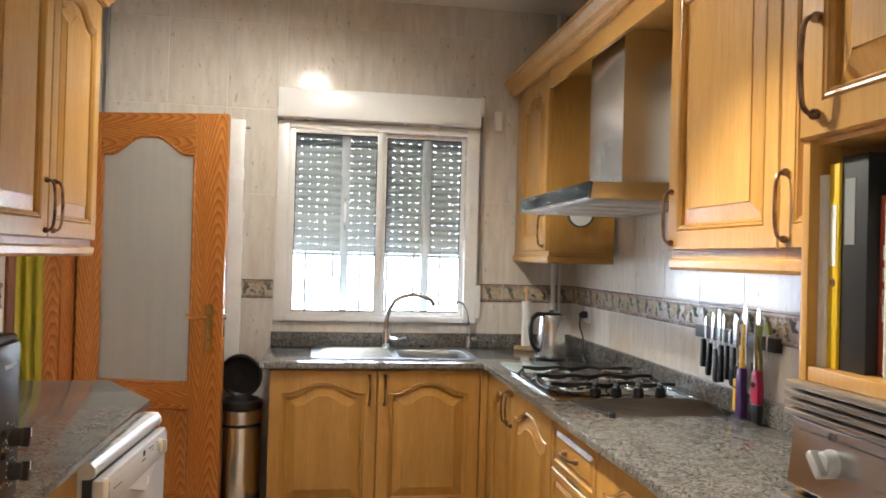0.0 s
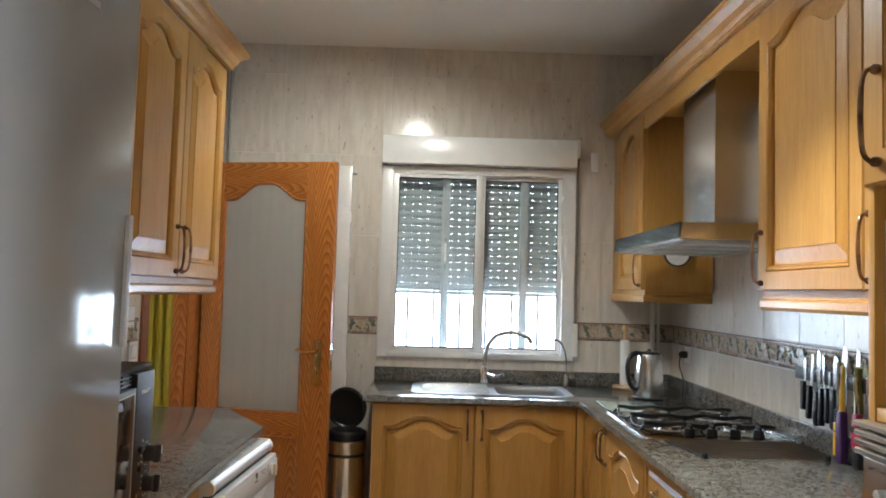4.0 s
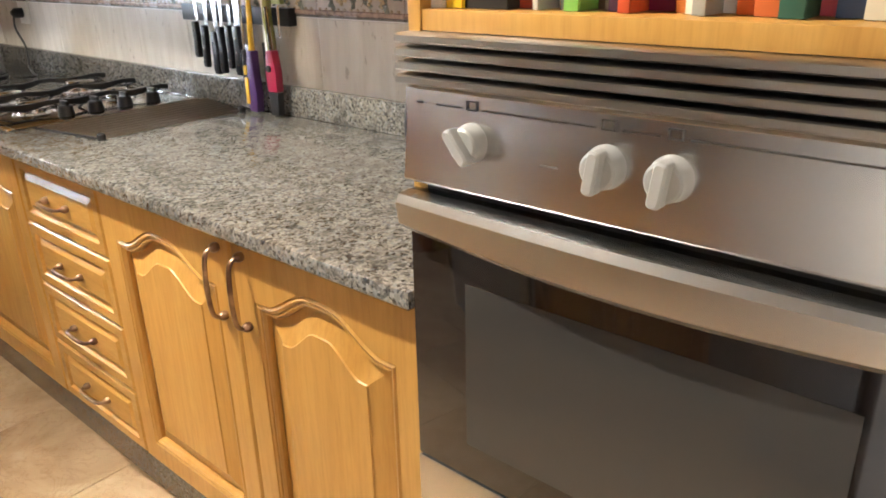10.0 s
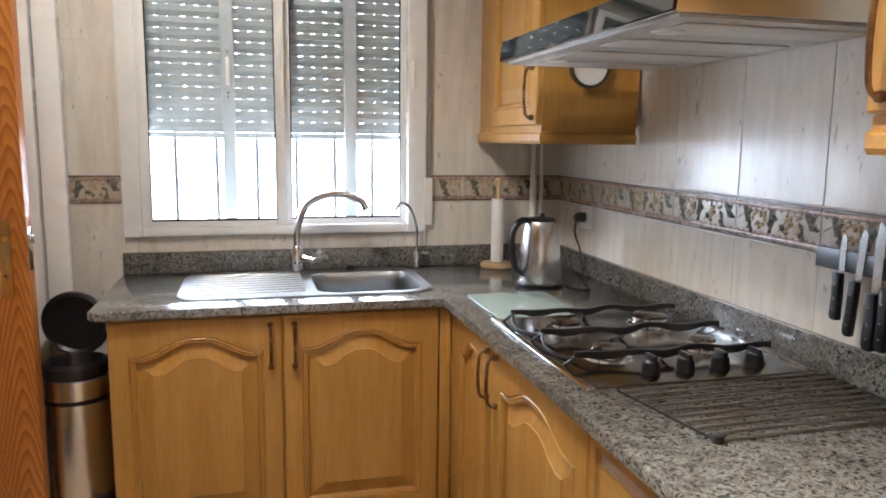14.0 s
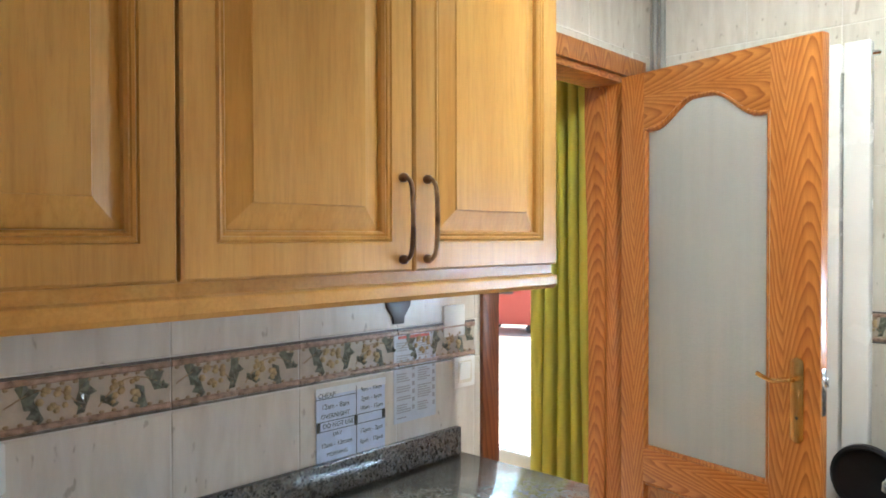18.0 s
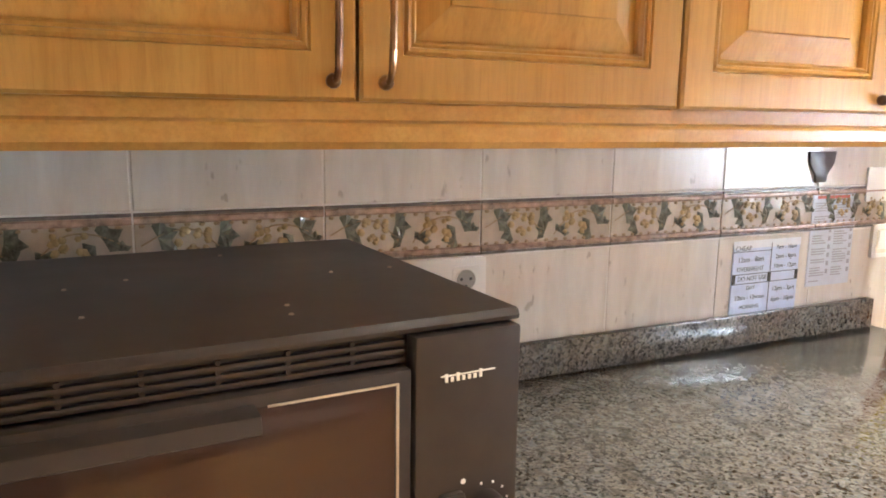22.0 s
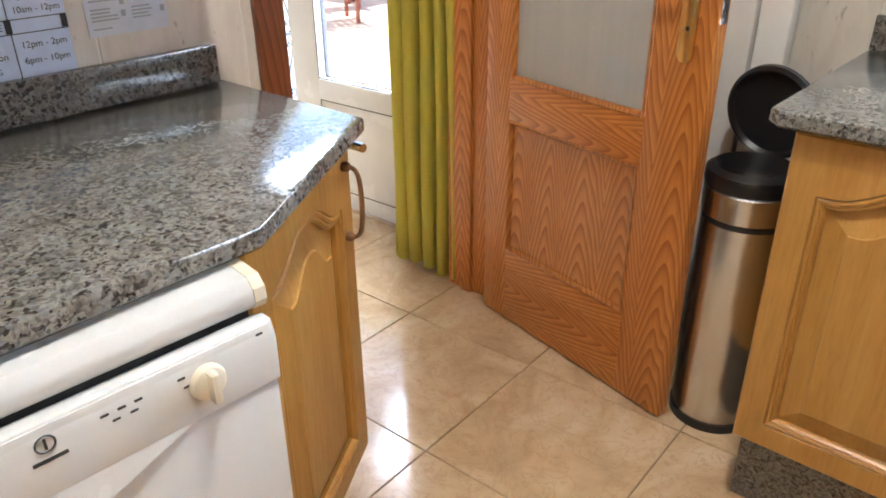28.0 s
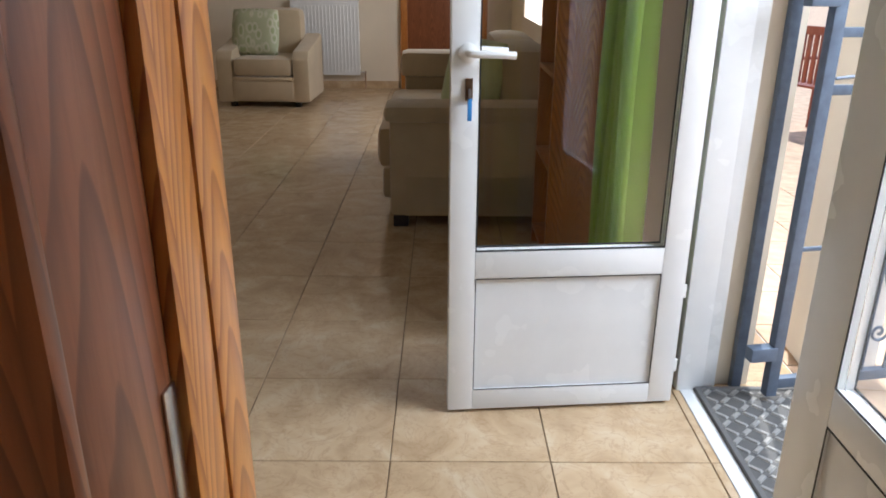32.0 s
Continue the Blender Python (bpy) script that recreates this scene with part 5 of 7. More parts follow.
part("hand", box(-0.19, -0.155, -0.6695, -0.6675, 1.6085, 1.6115), BLACK_SEAL, ck, smooth=0)

# ---- oven in the tall unit (built on its front, local x along it) ----
ov = thing("oven", TU, "brushed steel built-in oven with a dark glass door", "oven")
part("case", box(0.02, W - 0.02, 0.002, 0.50, 0.58, 1.15), BLACK_PLASTIC, ov)
LOUVRE = brushed("warm_steel_louvre", (0.40, 0.37, 0.325), 0.32, (60, 1, 1))
for i in range(4):
    z = 1.1575 + i * 0.0143
    part("louvre", rings([[(x, y, zz) for y, zz in ((-0.004, z), (-0.034, z + 0.0005), (-0.0375, z + 0.0025), (-0.0370, z + 0.0088), (-0.0335, z + 0.0106), (-0.004, z + 0.0112))] for x in (0.002, W - 0.002)]), LOUVRE, ov, smooth=0.5)
part("louvre_back", box(0.002, W - 0.002, -0.006, 0.001, 1.156, 1.214), BLACK_PLASTIC, ov)
cp = part("control_panel", prism([(-0.016, 1.047), (-0.040, 1.047), (-0.042, 1.050), (-0.0345, 1.112), (-0.034, 1.152), (-0.030, 1.156), (-0.016, 1.156)], 0.002, W - 0.002, axis="x"), STEEL, ov, bevel=0.0015)
cp.matrix_local = pose(0, 0.012, 0)  # set back behind the louvres
KNOB = speckled("pearl_white_plastic", (0.32, 0.315, 0.30), 0.3, 0.03, 20)
for x in (0.097, 0.256, 0.320):
    kn = part("knob", lathe([(0.0215, 0.034), (0.0215, 0.037), (0.0195, 0.040), (0.0185, 0.052), (0.016, 0.054)], None, (x, 0, 1.102), 28, "y"), KNOB, cp, "pearl white oven knob")
    g = part("grip", rings([[(xx, y, zz) for xx, zz in round_rect(-0.0065 + i, 0.0065 - i, -0.021 + i, 0.021 - i, 0.004, 3)] for i, y in ((0.0, -0.050), (0.0, -0.064), (0.002, -0.067))]), KNOB, kn, smooth=0.5)
    g.matrix_local = pose(x, 0, 1.102, 0, -40 if x < 0.2 else 8, 0)
MARK = plain("grey_print", (0.10, 0.095, 0.09), 0.5)
for x0, x1 in ((0.020, 0.030), (0.048, 0.083), (0.111, 0.242), (0.270, 0.306), (0.334, 0.560)):
    part("printed_line", box(x0, x1, -0.0358, -0.0335, 1.137, 1.1385), MARK, cp, smooth=0)
for x in (0.097, 0.256, 0.320):
    for b in (box(x - 0.007, x + 0.007, -0.0358, -0.0335, 1.136, 1.1372), box(x - 0.007, x + 0.007, -0.0358, -0.0335, 1.145, 1.1462), box(x - 0.007, x - 0.0058, -0.0358, -0.0335, 1.136, 1.146), box(x + 0.0058, x + 0.007, -0.0358, -0.0335, 1.136, 1.146)):
        part("printed_sign", b, MARK, cp, smooth=0)
for i in range(3):
    part("printed_text", box(0.185, 0.205 - 0.004 * i, -0.0372, -0.0345, 1.092 - 0.006 * i, 1.0935 - 0.006 * i), MARK, cp, smooth=0)
part("gap", box(0.004, W - 0.004, -0.008, 0.001, 1.035, 1.047), BLACK_PLASTIC, ov)
dd = part("oven_door", box(0.002, W - 0.002, -0.022, -0.001, 0.664, 1.035), DARK_GLASS, ov, "dark glass oven door", bevel=0.002)
part("bottom_strip", box(0.002, W - 0.002, -0.0235, -0.001, 0.584, 0.662), STEEL, ov, "steel strip under the oven door", bevel=0.0015)
part("inner_window", box(0.085, W - 0.085, -0.0228, -0.0215, 0.715, 0.935), mat("oven_window_glass", (0.040, 0.038, 0.036), 0.05), dd, smooth=0)
bm = bmesh.new()
loops = []
for k in range(21):
    u = k / 20
    x = 0.002 + (W - 0.004) * u
    out = 0.012 * math.sin(math.pi * u)
    sag = 0.012 * math.sin(math.pi * u)
    loops.append([(x, -0.022, 1.035), (x, -0.040 - out, 1.033), (x, -0.046 - out, 1.024), (x, -0.042 - out, 0.998 - sag), (x, -0.034 - out, 0.990 - sag), (x, -0.022, 0.990 - sag)])
part("door_handle", rings(loops, bm), STEEL, dd, "bowed steel door handle", smooth=0.5)
part("maker_mark", box(0.285, 0.318, -0.0245, -0.023, 0.618, 0.625), plain("pale_grey_print", (0.62, 0.60, 0.57), 0.5), ov, smooth=0)
part("maker_mark", box(0.293, 0.300, -0.0245, -0.023, 0.627, 0.633), plain("pale_grey_print_b", (0.62, 0.60, 0.57), 0.5), ov, smooth=0)

# ---- cookery books ----
def text_mesh(body, size, material, parent, m, name="lettering"):
    c = bpy.data.curves.new("lettering", "FONT")
    c.body, c.size, c.extrude = body, size, 0.0002
    c.align_x, c.align_y = "CENTER", "CENTER"
    tmp = bpy.data.objects.new("lettering", c)
    me = bpy.data.meshes.new_from_object(tmp)
    bpy.data.objects.remove(tmp)
    bpy.data.curves.remove(c)
    me.materials.clear()
    me.materials.append(material)
    ob = new(name, me)
    ob.parent = parent
    ob.matrix_local = m
    return ob


WHITE_INK, BLACK_INK = mat("white_ink", (0.8, 0.78, 0.74), 0.6), mat("black_ink", (0.03, 0.03, 0.03), 0.6)
BOOKS = (("white ring binder", 0.018, 0.30, (0.78, 0.77, 0.73), 0), ("bright yellow folder", 0.022, 0.315, (0.75, 0.52, 0.01), 1), ("black box file", 0.055, 0.325, (0.016, 0.018, 0.021), 7), ("dark red cookery book", 0.023, 0.262, (0.36, 0.06, 0.035), 3),
         ("white magazine", 0.006, 0.25, (0.62, 0.6, 0.55), 0), ("thin grey booklet", 0.008, 0.255, (0.33, 0.30, 0.27), 0), ("thin orange booklet", 0.007, 0.25, (0.52, 0.18, 0.03), 0), ("dark grey booklet", 0.010, 0.25, (0.09, 0.085, 0.08), 0),
         ("light green cookery book", 0.016, 0.268, (0.20, 0.48, 0.09), 8), ("brown picture book", 0.013, 0.25, (0.20, 0.13, 0.09), 2), ("beige paperback", 0.009, 0.245, (0.42, 0.36, 0.26), 0), ("dark purple cookery book", 0.015, 0.25, (0.05, 0.018, 0.045), 9), ("orange red paperback", 0.012, 0.25, (0.50, 0.075, 0.02), 2),
         # the grey volume is the white paperback's shaded side, built as a separate book
         ("purple red recipe book", 0.031, 0.262, (0.17, 0.010, 0.05), 4), ("orange cookery book", 0.013, 0.255, (0.55, 0.17, 0.03), 0), ("white paperback", 0.010, 0.25, (0.72, 0.72, 0.62), 5), ("shaded grey side of the white paperback", 0.012, 0.248, (0.34, 0.34, 0.30), 0), ("white book with a red mark", 0.015, 0.262, (0.70, 0.67, 0.64), 5), ("orange paperback", 0.018, 0.258, (0.62, 0.14, 0.03), 0),
         ("orange book with a cream label", 0.022, 0.258, (0.55, 0.13, 0.03), 6), ("dark green book with a cream label", 0.02, 0.256, (0.03, 0.10, 0.07), 6), ("pink paperback", 0.014, 0.25, (0.55, 0.08, 0.12), 2), ("blue cookery book", 0.022, 0.26, (0.05, 0.09, 0.2), 2),
         ("cream cookery book", 0.026, 0.255, (0.6, 0.55, 0.42), 2), ("brown cookery book", 0.022, 0.25, (0.16, 0.08, 0.04), 2), ("red cookery book", 0.024, 0.255, (0.4, 0.03, 0.03), 2), ("black cookery book", 0.022, 0.25, (0.03, 0.03, 0.03), 2), ("green cookery book", 0.02, 0.25, (0.05, 0.16, 0.05), 2), ("white cookery book", 0.024, 0.25, (0.7, 0.68, 0.62), 2))
bx = 0.0165
for i, (what, w, h, c, style) in enumerate(BOOKS):
    if bx + w > W - 0.02:
        break
    dep = 0.235 if i in (0, 1, 2) else 0.19
    y0 = 0.022 + 0.012 * ((i * 7) % 4) if i > 2 else 0.006 + 0.004 * i
    b = thing("book", TU @ pose(bx, y0, 1.2345), what + " standing on the shelf", "book", "books on the shelf")
    cov = plain("cover_" + str(i), c, 0.45)
    part("spine", box(0.0, w, 0.0, 0.003, 0.0, h), cov, b, bevel=0.0008)
    part("cover", box(0.0, 0.0016, 0.003, dep, 0.0, h), cov, b)
    part("cover", box(w - 0.0016, w, 0.003, dep, 0.0, h), cov, b)
    part("pages", box(0.0018, w - 0.0018, 0.003, dep - 0.004, 0.003, h - 0.004), PAPER, b)
    up = pose(w / 2, -0.0006, h * 0.55, 90, 90, 0)
    if style == 4:
        text_mesh("BUDGET RECIPES", 0.0155, WHITE_INK, b, pose(w / 2, -0.0006, 0.098, 90, 90, 0))
        text_mesh("400", 0.016, WHITE_INK, b, pose(w / 2, -0.0006, 0.168, 90, 0, 0))
        part("picture", box(w * 0.1, w * 0.9, -0.0008, 0.0004, 0.19, 0.235), plain("dark_photo", (0.10, 0.05, 0.05), 0.5), b, smooth=0)
        part("picture", lathe([(w * 0.2, 0), (w * 0.15, 0.0012)], None, (w / 2, -0.0006, 0.208), 14, "y"), plain("tomato_red", (0.5, 0.05, 0.03), 0.5), b)
    elif style == 9:
        text_mesh("TAPAS", 0.010, WHITE_INK, b, pose(w / 2, -0.0006, 0.185, 90, 90, 0))
        part("print", box(w * 0.36, w * 0.62, -0.0008, 0.0004, 0.03, 0.085), WHITE_INK, b, smooth=0)
    elif style == 8:
        text_mesh("COOK!", 0.012, WHITE_INK, b, pose(w / 2, -0.0006, 0.165, 90, 90, 0))
        part("picture", box(0.0015, w - 0.0015, -0.0008, 0.0004, 0.115, 0.142), PAPER, b, smooth=0)
        part("picture", lathe([(w * 0.30, 0), (w * 0.25, 0.0012)], None, (w / 2, -0.0006, 0.131), 14, "y"), plain("plum_photo", (0.07, 0.03, 0.04), 0.5), b)
    elif style == 7:
        part("label_pocket", box(0.008, 0.030, -0.0008, 0.0004, 0.19, 0.29), plain("clear_grey_pocket", (0.22, 0.23, 0.23), 0.2), b, smooth=0)
    elif style in (2, 3):
        for k, (a0, a1) in enumerate(((0.30, 0.48), (0.52, 0.60), (0.64, 0.72))):
            part("print", box(w * 0.32, w * 0.66, -0.0008, 0.0004, h * a0, h * a1), WHITE_INK, b, smooth=0)
    if style == 3:
        part("picture", lathe([(w * 0.36, 0), (w * 0.33, 0.001)], None, (w / 2, 0.0, h * 0.42), 14, "y"), plain("photo_mark", (0.5, 0.3, 0.25), 0.5), b)
    if style == 1:
        part("label", box(w * 0.2, w * 0.8, -0.0008, 0.0004, h * 0.5, h * 0.8), PAPER, b, smooth=0)
        part("finger_hole", lathe([(w * 0.3, 0), (w * 0.25, 0.001)], None, (w / 2, 0.0, h * 0.42), 16, "y"), BRONZE, b)
    if style == 5:
        part("print", box(w * 0.25, w * 0.6, -0.0008, 0.0004, h * 0.35, h * 0.75), BLACK_INK, b, smooth=0)
        part("mark", lathe([(w * 0.26, 0), (w * 0.24, 0.001)], None, (w / 2, 0.0, h * 0.12), 14, "y"), plain("red_mark", (0.5, 0.02, 0.02), 0.5), b)
    if style == 6:
        part("label", box(w * 0.2, w * 0.8, -0.0008, 0.0004, h * 0.33, h * 0.75), plain("cream_label", (0.66, 0.55, 0.36), 0.6), b, smooth=0)
    bx += w + 0.0012

# ---- ceiling spotlights ----
sp = thing("ceiling_spotlights", None, "black bar of four ceiling spotlights, all lit", "ceiling lamp")
SC = (-1.441, -1.768)
DARK_CHROME = mat("black_chrome", (0.06, 0.055, 0.05), 0.2, 0.9)
part("ceiling_rose", lathe([(0.055, 2.7695), (0.055, 2.745), (0.04, 2.735)], None, (SC[0], SC[1], 0), 24), DARK_CHROME, sp)
part("stem", tube([(SC[0], SC[1], 2.74), (SC[0], SC[1], 2.70)], 0.012, seg=10), DARK_CHROME, sp)
part("bar", tube(curve_pts([(-1.338, -2.088, 2.69), (-1.375, -1.97, 2.70), (-1.430, -1.86, 2.70), (-1.441, -1.768, 2.70), (-1.408, -1.67, 2.70), (-1.402, -1.57, 2.70), (-1.440, -1.44, 2.70), (-1.509, -1.316, 2.69)], 5), 0.010, seg=8), DARK_CHROME, sp)
BULB_WARM, BULB_COOL = mat("warm_bulb", (1, 0.8, 0.5), 0.4), mat("cool_bulb", (0.85, 0.95, 1), 0.4)
for bmtl, col, e in ((BULB_WARM, (1.0, 0.78, 0.48), 18.0), (BULB_COOL, (0.85, 0.95, 1.0), 18.0)):
    pb_ = bmtl.node_tree.nodes["Principled BSDF"]
    pb_.inputs["Emission Color"].default_value = (*col, 1)
    pb_.inputs["Emission Strength"].default_value = e
HEADS = (((-1.352, -2.04, 2.69), (-1.356, -1.975, 2.615), (-0.6, -2.7, 0.75), 0, 110, 66), ((-1.441, -1.81, 2.70), (-1.462, -1.774, 2.615), (-1.92, -1.63, 2.675), 1, 3.0, 130),
         ((-1.402, -1.58, 2.70), (-1.389, -1.537, 2.615), (-0.62, -1.75, 0.9), 0, 28, 125), ((-1.490, -1.35, 2.69), (-1.476, -1.286, 2.61), (-1.70, -0.5, 1.15), 0, 29, 140))
for base, hp, aim, cool, watts, cone_ in HEADS:
    base, hp, aim = Vector(base), Vector(hp), Vector(aim)
    d = (aim - hp).normalized()
    part("arm", tube([base, hp], 0.006, seg=8), DARK_CHROME, sp)
    turn = d.to_track_quat("Z", "Y").to_matrix().to_4x4()
    head = part("spot_head", lathe([(0.014, -0.035), (0.024, -0.01), (0.026, 0.02), (0.034, 0.055), (0.031, 0.0555), (0.027, 0.036)], None, seg=18), DARK_CHROME, sp, "small black spotlight head")
    head.matrix_world = Matrix.Translation(hp) @ turn
    part("reflector", rings([[(r * math.cos(a * math.pi / 9), r * math.sin(a * math.pi / 9), h) for a in range(18)] for r, h in ((0.0302, 0.0555), (0.0290, 0.0545), (0.021, 0.043), (0.012, 0.0368))], cap0=False), CHROME, head, "faceted bright reflector")
    part("bulb", lathe([(0.012, 0.0370), (0.017, 0.047), (0.013, 0.055), (0.005, 0.058)], None, seg=18), BULB_COOL if cool else BULB_WARM, head, "glowing bulb")
    lamp("spot_lamp", "SPOT", watts, (0.80, 0.93, 1.0) if cool else (1.0, 0.89, 0.71), look(hp + d * 0.065, aim), cone=radians(cone_), radius=0.02)
# ---- brown tabletop oven (front on y = 0, local x along it) ----
MW = 0.552
mo = thing("tabletop_oven", pose(-1.919, -3.028, 0.91, 0, 0, FACING_W + 3.5) @ Matrix.Diagonal((0.96, 1, 0.932, 1)), "brown tabletop microwave oven with a smoked glass door", "microwave")
part("cabinet", box(0.0, MW, 0.004, 0.428, 0.012, 0.325), BROWN_METAL, mo, bevel=0.004)
part("top_cover", prism([(-0.010, 0.3255), (-0.012, 0.331), (-0.007, 0.338), (0.436, 0.338), (0.436, 0.3255)], -0.004, MW + 0.003, axis="x"), BROWN_METAL, mo, "brown enamelled top with white specks", bevel=0.003)
for x in (0.05, MW - 0.05):
    for y in (0.05, 0.38):
        part("foot", lathe([(0.014, -0.0095), (0.016, 0.0125)], None, (x, y, 0), 12), RUBBER, mo)
PX = 0.437  # door to panel
vt = part("vent_strip", box(0.0, PX - 0.004, -0.002, 0.004, 0.296, 0.325), BLACK_PLASTIC, mo)
for z in (0.2985, 0.307, 0.3155):
    part("vent_bar", box(0.0, PX - 0.006, -0.008, -0.002, z, z + 0.0045), BROWN_METAL, vt, bevel=0.0012)
for x in [0.03 + 0.058 * i for i in range(7)]:
    part("vent_bar", box(x, x + 0.004, -0.007, -0.002, 0.297, 0.324), BROWN_METAL, vt)
dr2 = part("oven_door", box(0.0, PX - 0.004, -0.018, 0.004, 0.014, 0.294), BROWN_METAL, mo, bevel=0.003)
part("door_window", box(0.012, PX - 0.022, -0.0195, -0.0178, 0.028, 0.282), BROWN_GLASS, dr2, "smoked brown glass", bevel=0.0005)
TRIM = plain("cream_trim_line", (0.42, 0.35, 0.26), 0.5)
for b in (box(0.30, PX - 0.018, -0.0206, -0.0194, 0.2815, 0.2835), box(PX - 0.0205, PX - 0.018, -0.0206, -0.0194, 0.020, 0.2815), box(0.012, 0.07, -0.0206, -0.0194, 0.2815, 0.2835)):
    part("trim_line", b, TRIM, dr2, smooth=0)
part("door_grip", prism([(-0.018, 0.286), (-0.038, 0.283), (-0.041, 0.268), (-0.035, 0.266), (-0.030, 0.274), (-0.018, 0.277)], 0.085, 0.29, axis="x"), BROWN_METAL, dr2, "brown door grip", bevel=0.002)
cpn = part("control_panel", box(PX, MW, -0.018, 0.004, 0.014, 0.323), BROWN_METAL, mo, bevel=0.004)
part("maker_mark", box(PX + 0.026, PX + 0.085, -0.0192, -0.0178, 0.2808, 0.2820), WHITE_INK, cpn, smooth=0)
for i in range(7):
    part("maker_mark", box(PX + 0.030 + i * 0.0062, PX + 0.0330 + i * 0.0062, -0.0192, -0.0178, 0.2752, 0.2835 if i in (0, 2, 6) else 0.2798), WHITE_INK, cpn, smooth=0)
for zc in (0.135, 0.068):
    kx = PX + 0.077
    kn = part("dial_knob", lathe([(0.019, 0.018), (0.019, 0.024), (0.017, 0.038), (0.014, 0.040)], None, (kx, 0, zc), 22, "y"), BROWN_METAL, cpn, "brown dial")
    g = part("grip", box(-0.005, 0.005, -0.050, -0.036, -0.019, 0.019), BROWN_METAL, kn, bevel=0.002)
    g.matrix_local = pose(kx, 0, zc, 0, 12, 0)
    part("pointer", box(kx + 0.002, kx + 0.0035, -0.0512, -0.049, zc, zc + 0.018), WHITE_INK, kn, smooth=0)
    n = 0
    for a in range(-10, 300, 30):
        s_, c_ = math.sin(radians(a)), math.cos(radians(a))
        part("dial_mark", box(kx + 0.0265 * s_ - 0.0010, kx + 0.0265 * s_ + 0.0010, -0.0192, -0.0178, zc + 0.0265 * c_ - 0.0011, zc + 0.0265 * c_ + 0.0011), WHITE_INK, cpn, smooth=0)
for z in (0.153, 0.110):
    part("push_button", rings([[(PX + 0.038 + x, y, z + zz) for x, zz in round_rect(-0.014 + i, 0.014 - i, -0.0065 + i, 0.0065 - i, 0.005, 3)] for i, y in ((0, -0.017), (0, -0.023), (0.002, -0.025))]), BROWN_METAL, cpn, "brown push button")
for x, z, c in ((0.028, 0.136, (0.015, 0.08, 0.065)), (0.028, 0.122, (0.42, 0.25, 0.015)), (0.024, 0.053, (0.42, 0.24, 0.015)), (0.037, 0.055, (0.32, 0.03, 0.025))):
    part("pilot_mark", lathe([(0.0040, 0.0175), (0.0036, 0.0195)], None, (PX + x, 0, z), 10, "y"), plain("pilot_" + str(int(x * 1000 + z * 1e5)), c, 0.3), cpn)
for x, z in ((0.052, 0.168), (0.047, 0.136), (0.047, 0.122), (0.055, 0.090)):
    part("printed_sign", lathe([(0.0030, 0.0178), (0.0027, 0.0186)], None, (PX + x, 0, z), 10, "y"), WHITE_INK, cpn)
rng = random.Random(3)
for i in range(9):
    part("crumb", lathe([(0.003, 0.338), (0.002, 0.3395)], None, (rng.uniform(0.05, MW - 0.03), rng.uniform(0.03, 0.42), 0), 5), TRIM, mo)

# ---- dishwasher, a hand's breadth proud of the units ----
DWW = 0.585
DW_WHITE = speckled("dishwasher_white_enamel", (0.60, 0.605, 0.615), 0.25, 0.015, 8)
dw = thing("dishwasher", pose(-1.968, -2.080, 0, 0, 0, FACING_W - 3.0), "white dishwasher with its door ajar under the worktop", "dishwasher")
part("body", box(0.003, DWW - 0.003, -0.022, 0.52, 0.03, 0.862), DW_WHITE, dw, bevel=0.004)
part("top_lip", rings([[(x, y, z) for y, z in ((0.018, 0.823), (-0.044, 0.823), (-0.053, 0.827), (-0.058, 0.836), (-0.056, 0.850), (-0.046, 0.862), (0.018, 0.868))] for x in (0.0, DWW)]), DW_WHITE, dw, "rounded white top edge", smooth=0.7)
for x in (0.0, DWW):
    part("lip_cap", rings([[(x + dx, y * 1.01, z) for y, z in ((0.018, 0.822), (-0.043, 0.822), (-0.054, 0.826), (-0.059, 0.836), (-0.057, 0.851), (-0.046, 0.8635), (0.018, 0.8688))] for dx in ((-0.003, 0.012) if x == 0 else (-0.012, 0.003))]), OLD_PLASTIC, dw, "yellowed end cap", smooth=0.5)
dd2 = part("appliance_door", box(0.008, DWW - 0.004, -0.070, -0.040, 0.10, 0.829), DW_WHITE, dw, bevel=0.008)
dd2.matrix_local = pose(0, 0, 0.088, 0.5) @ pose(0, 0, -0.10)
fasc = part("fascia", prism([(-0.069, 0.751), (-0.0735, 0.7525), (-0.0735, 0.810), (-0.066, 0.830), (-0.048, 0.830), (-0.060, 0.751)], 0.045, DWW - 0.004, axis="x"), DW_WHITE, dd2, bevel=0.002)
part("side_cap", box(0.004, 0.0455, -0.0708, -0.046, 0.10, 0.829), OLD_PLASTIC, dd2, "yellowed side strip", bevel=0.006)
bm = bmesh.new()
A_, B_, B0_, C_, D_ = [bm.verts.new(p) for p in ((0.195, -0.0715, 0.752), (0.325, -0.083, 0.706), (0.325, -0.069, 0.700), (0.480, -0.0715, 0.754), (0.315, -0.072, 0.756))]
for f in ((A_, B_, D_), (D_, B_, C_), (A_, B0_, B_), (B_, B0_, C_)):
    bm.faces.new(f)
part("grip_recess", bm, DW_WHITE, dd2, "pressed wedge-shaped grip", smooth=0)
kn = part("programme_knob", lathe([(0.021, 0.072), (0.021, 0.076), (0.019, 0.081), (0.013, 0.085)], None, (0.492, 0, 0.795), 24, "y"), OLD_PLASTIC, fasc, "yellowed programme knob")
part("grip", box(0.4865, 0.4975, -0.097, -0.080, 0.776, 0.814), OLD_PLASTIC, kn, bevel=0.006)
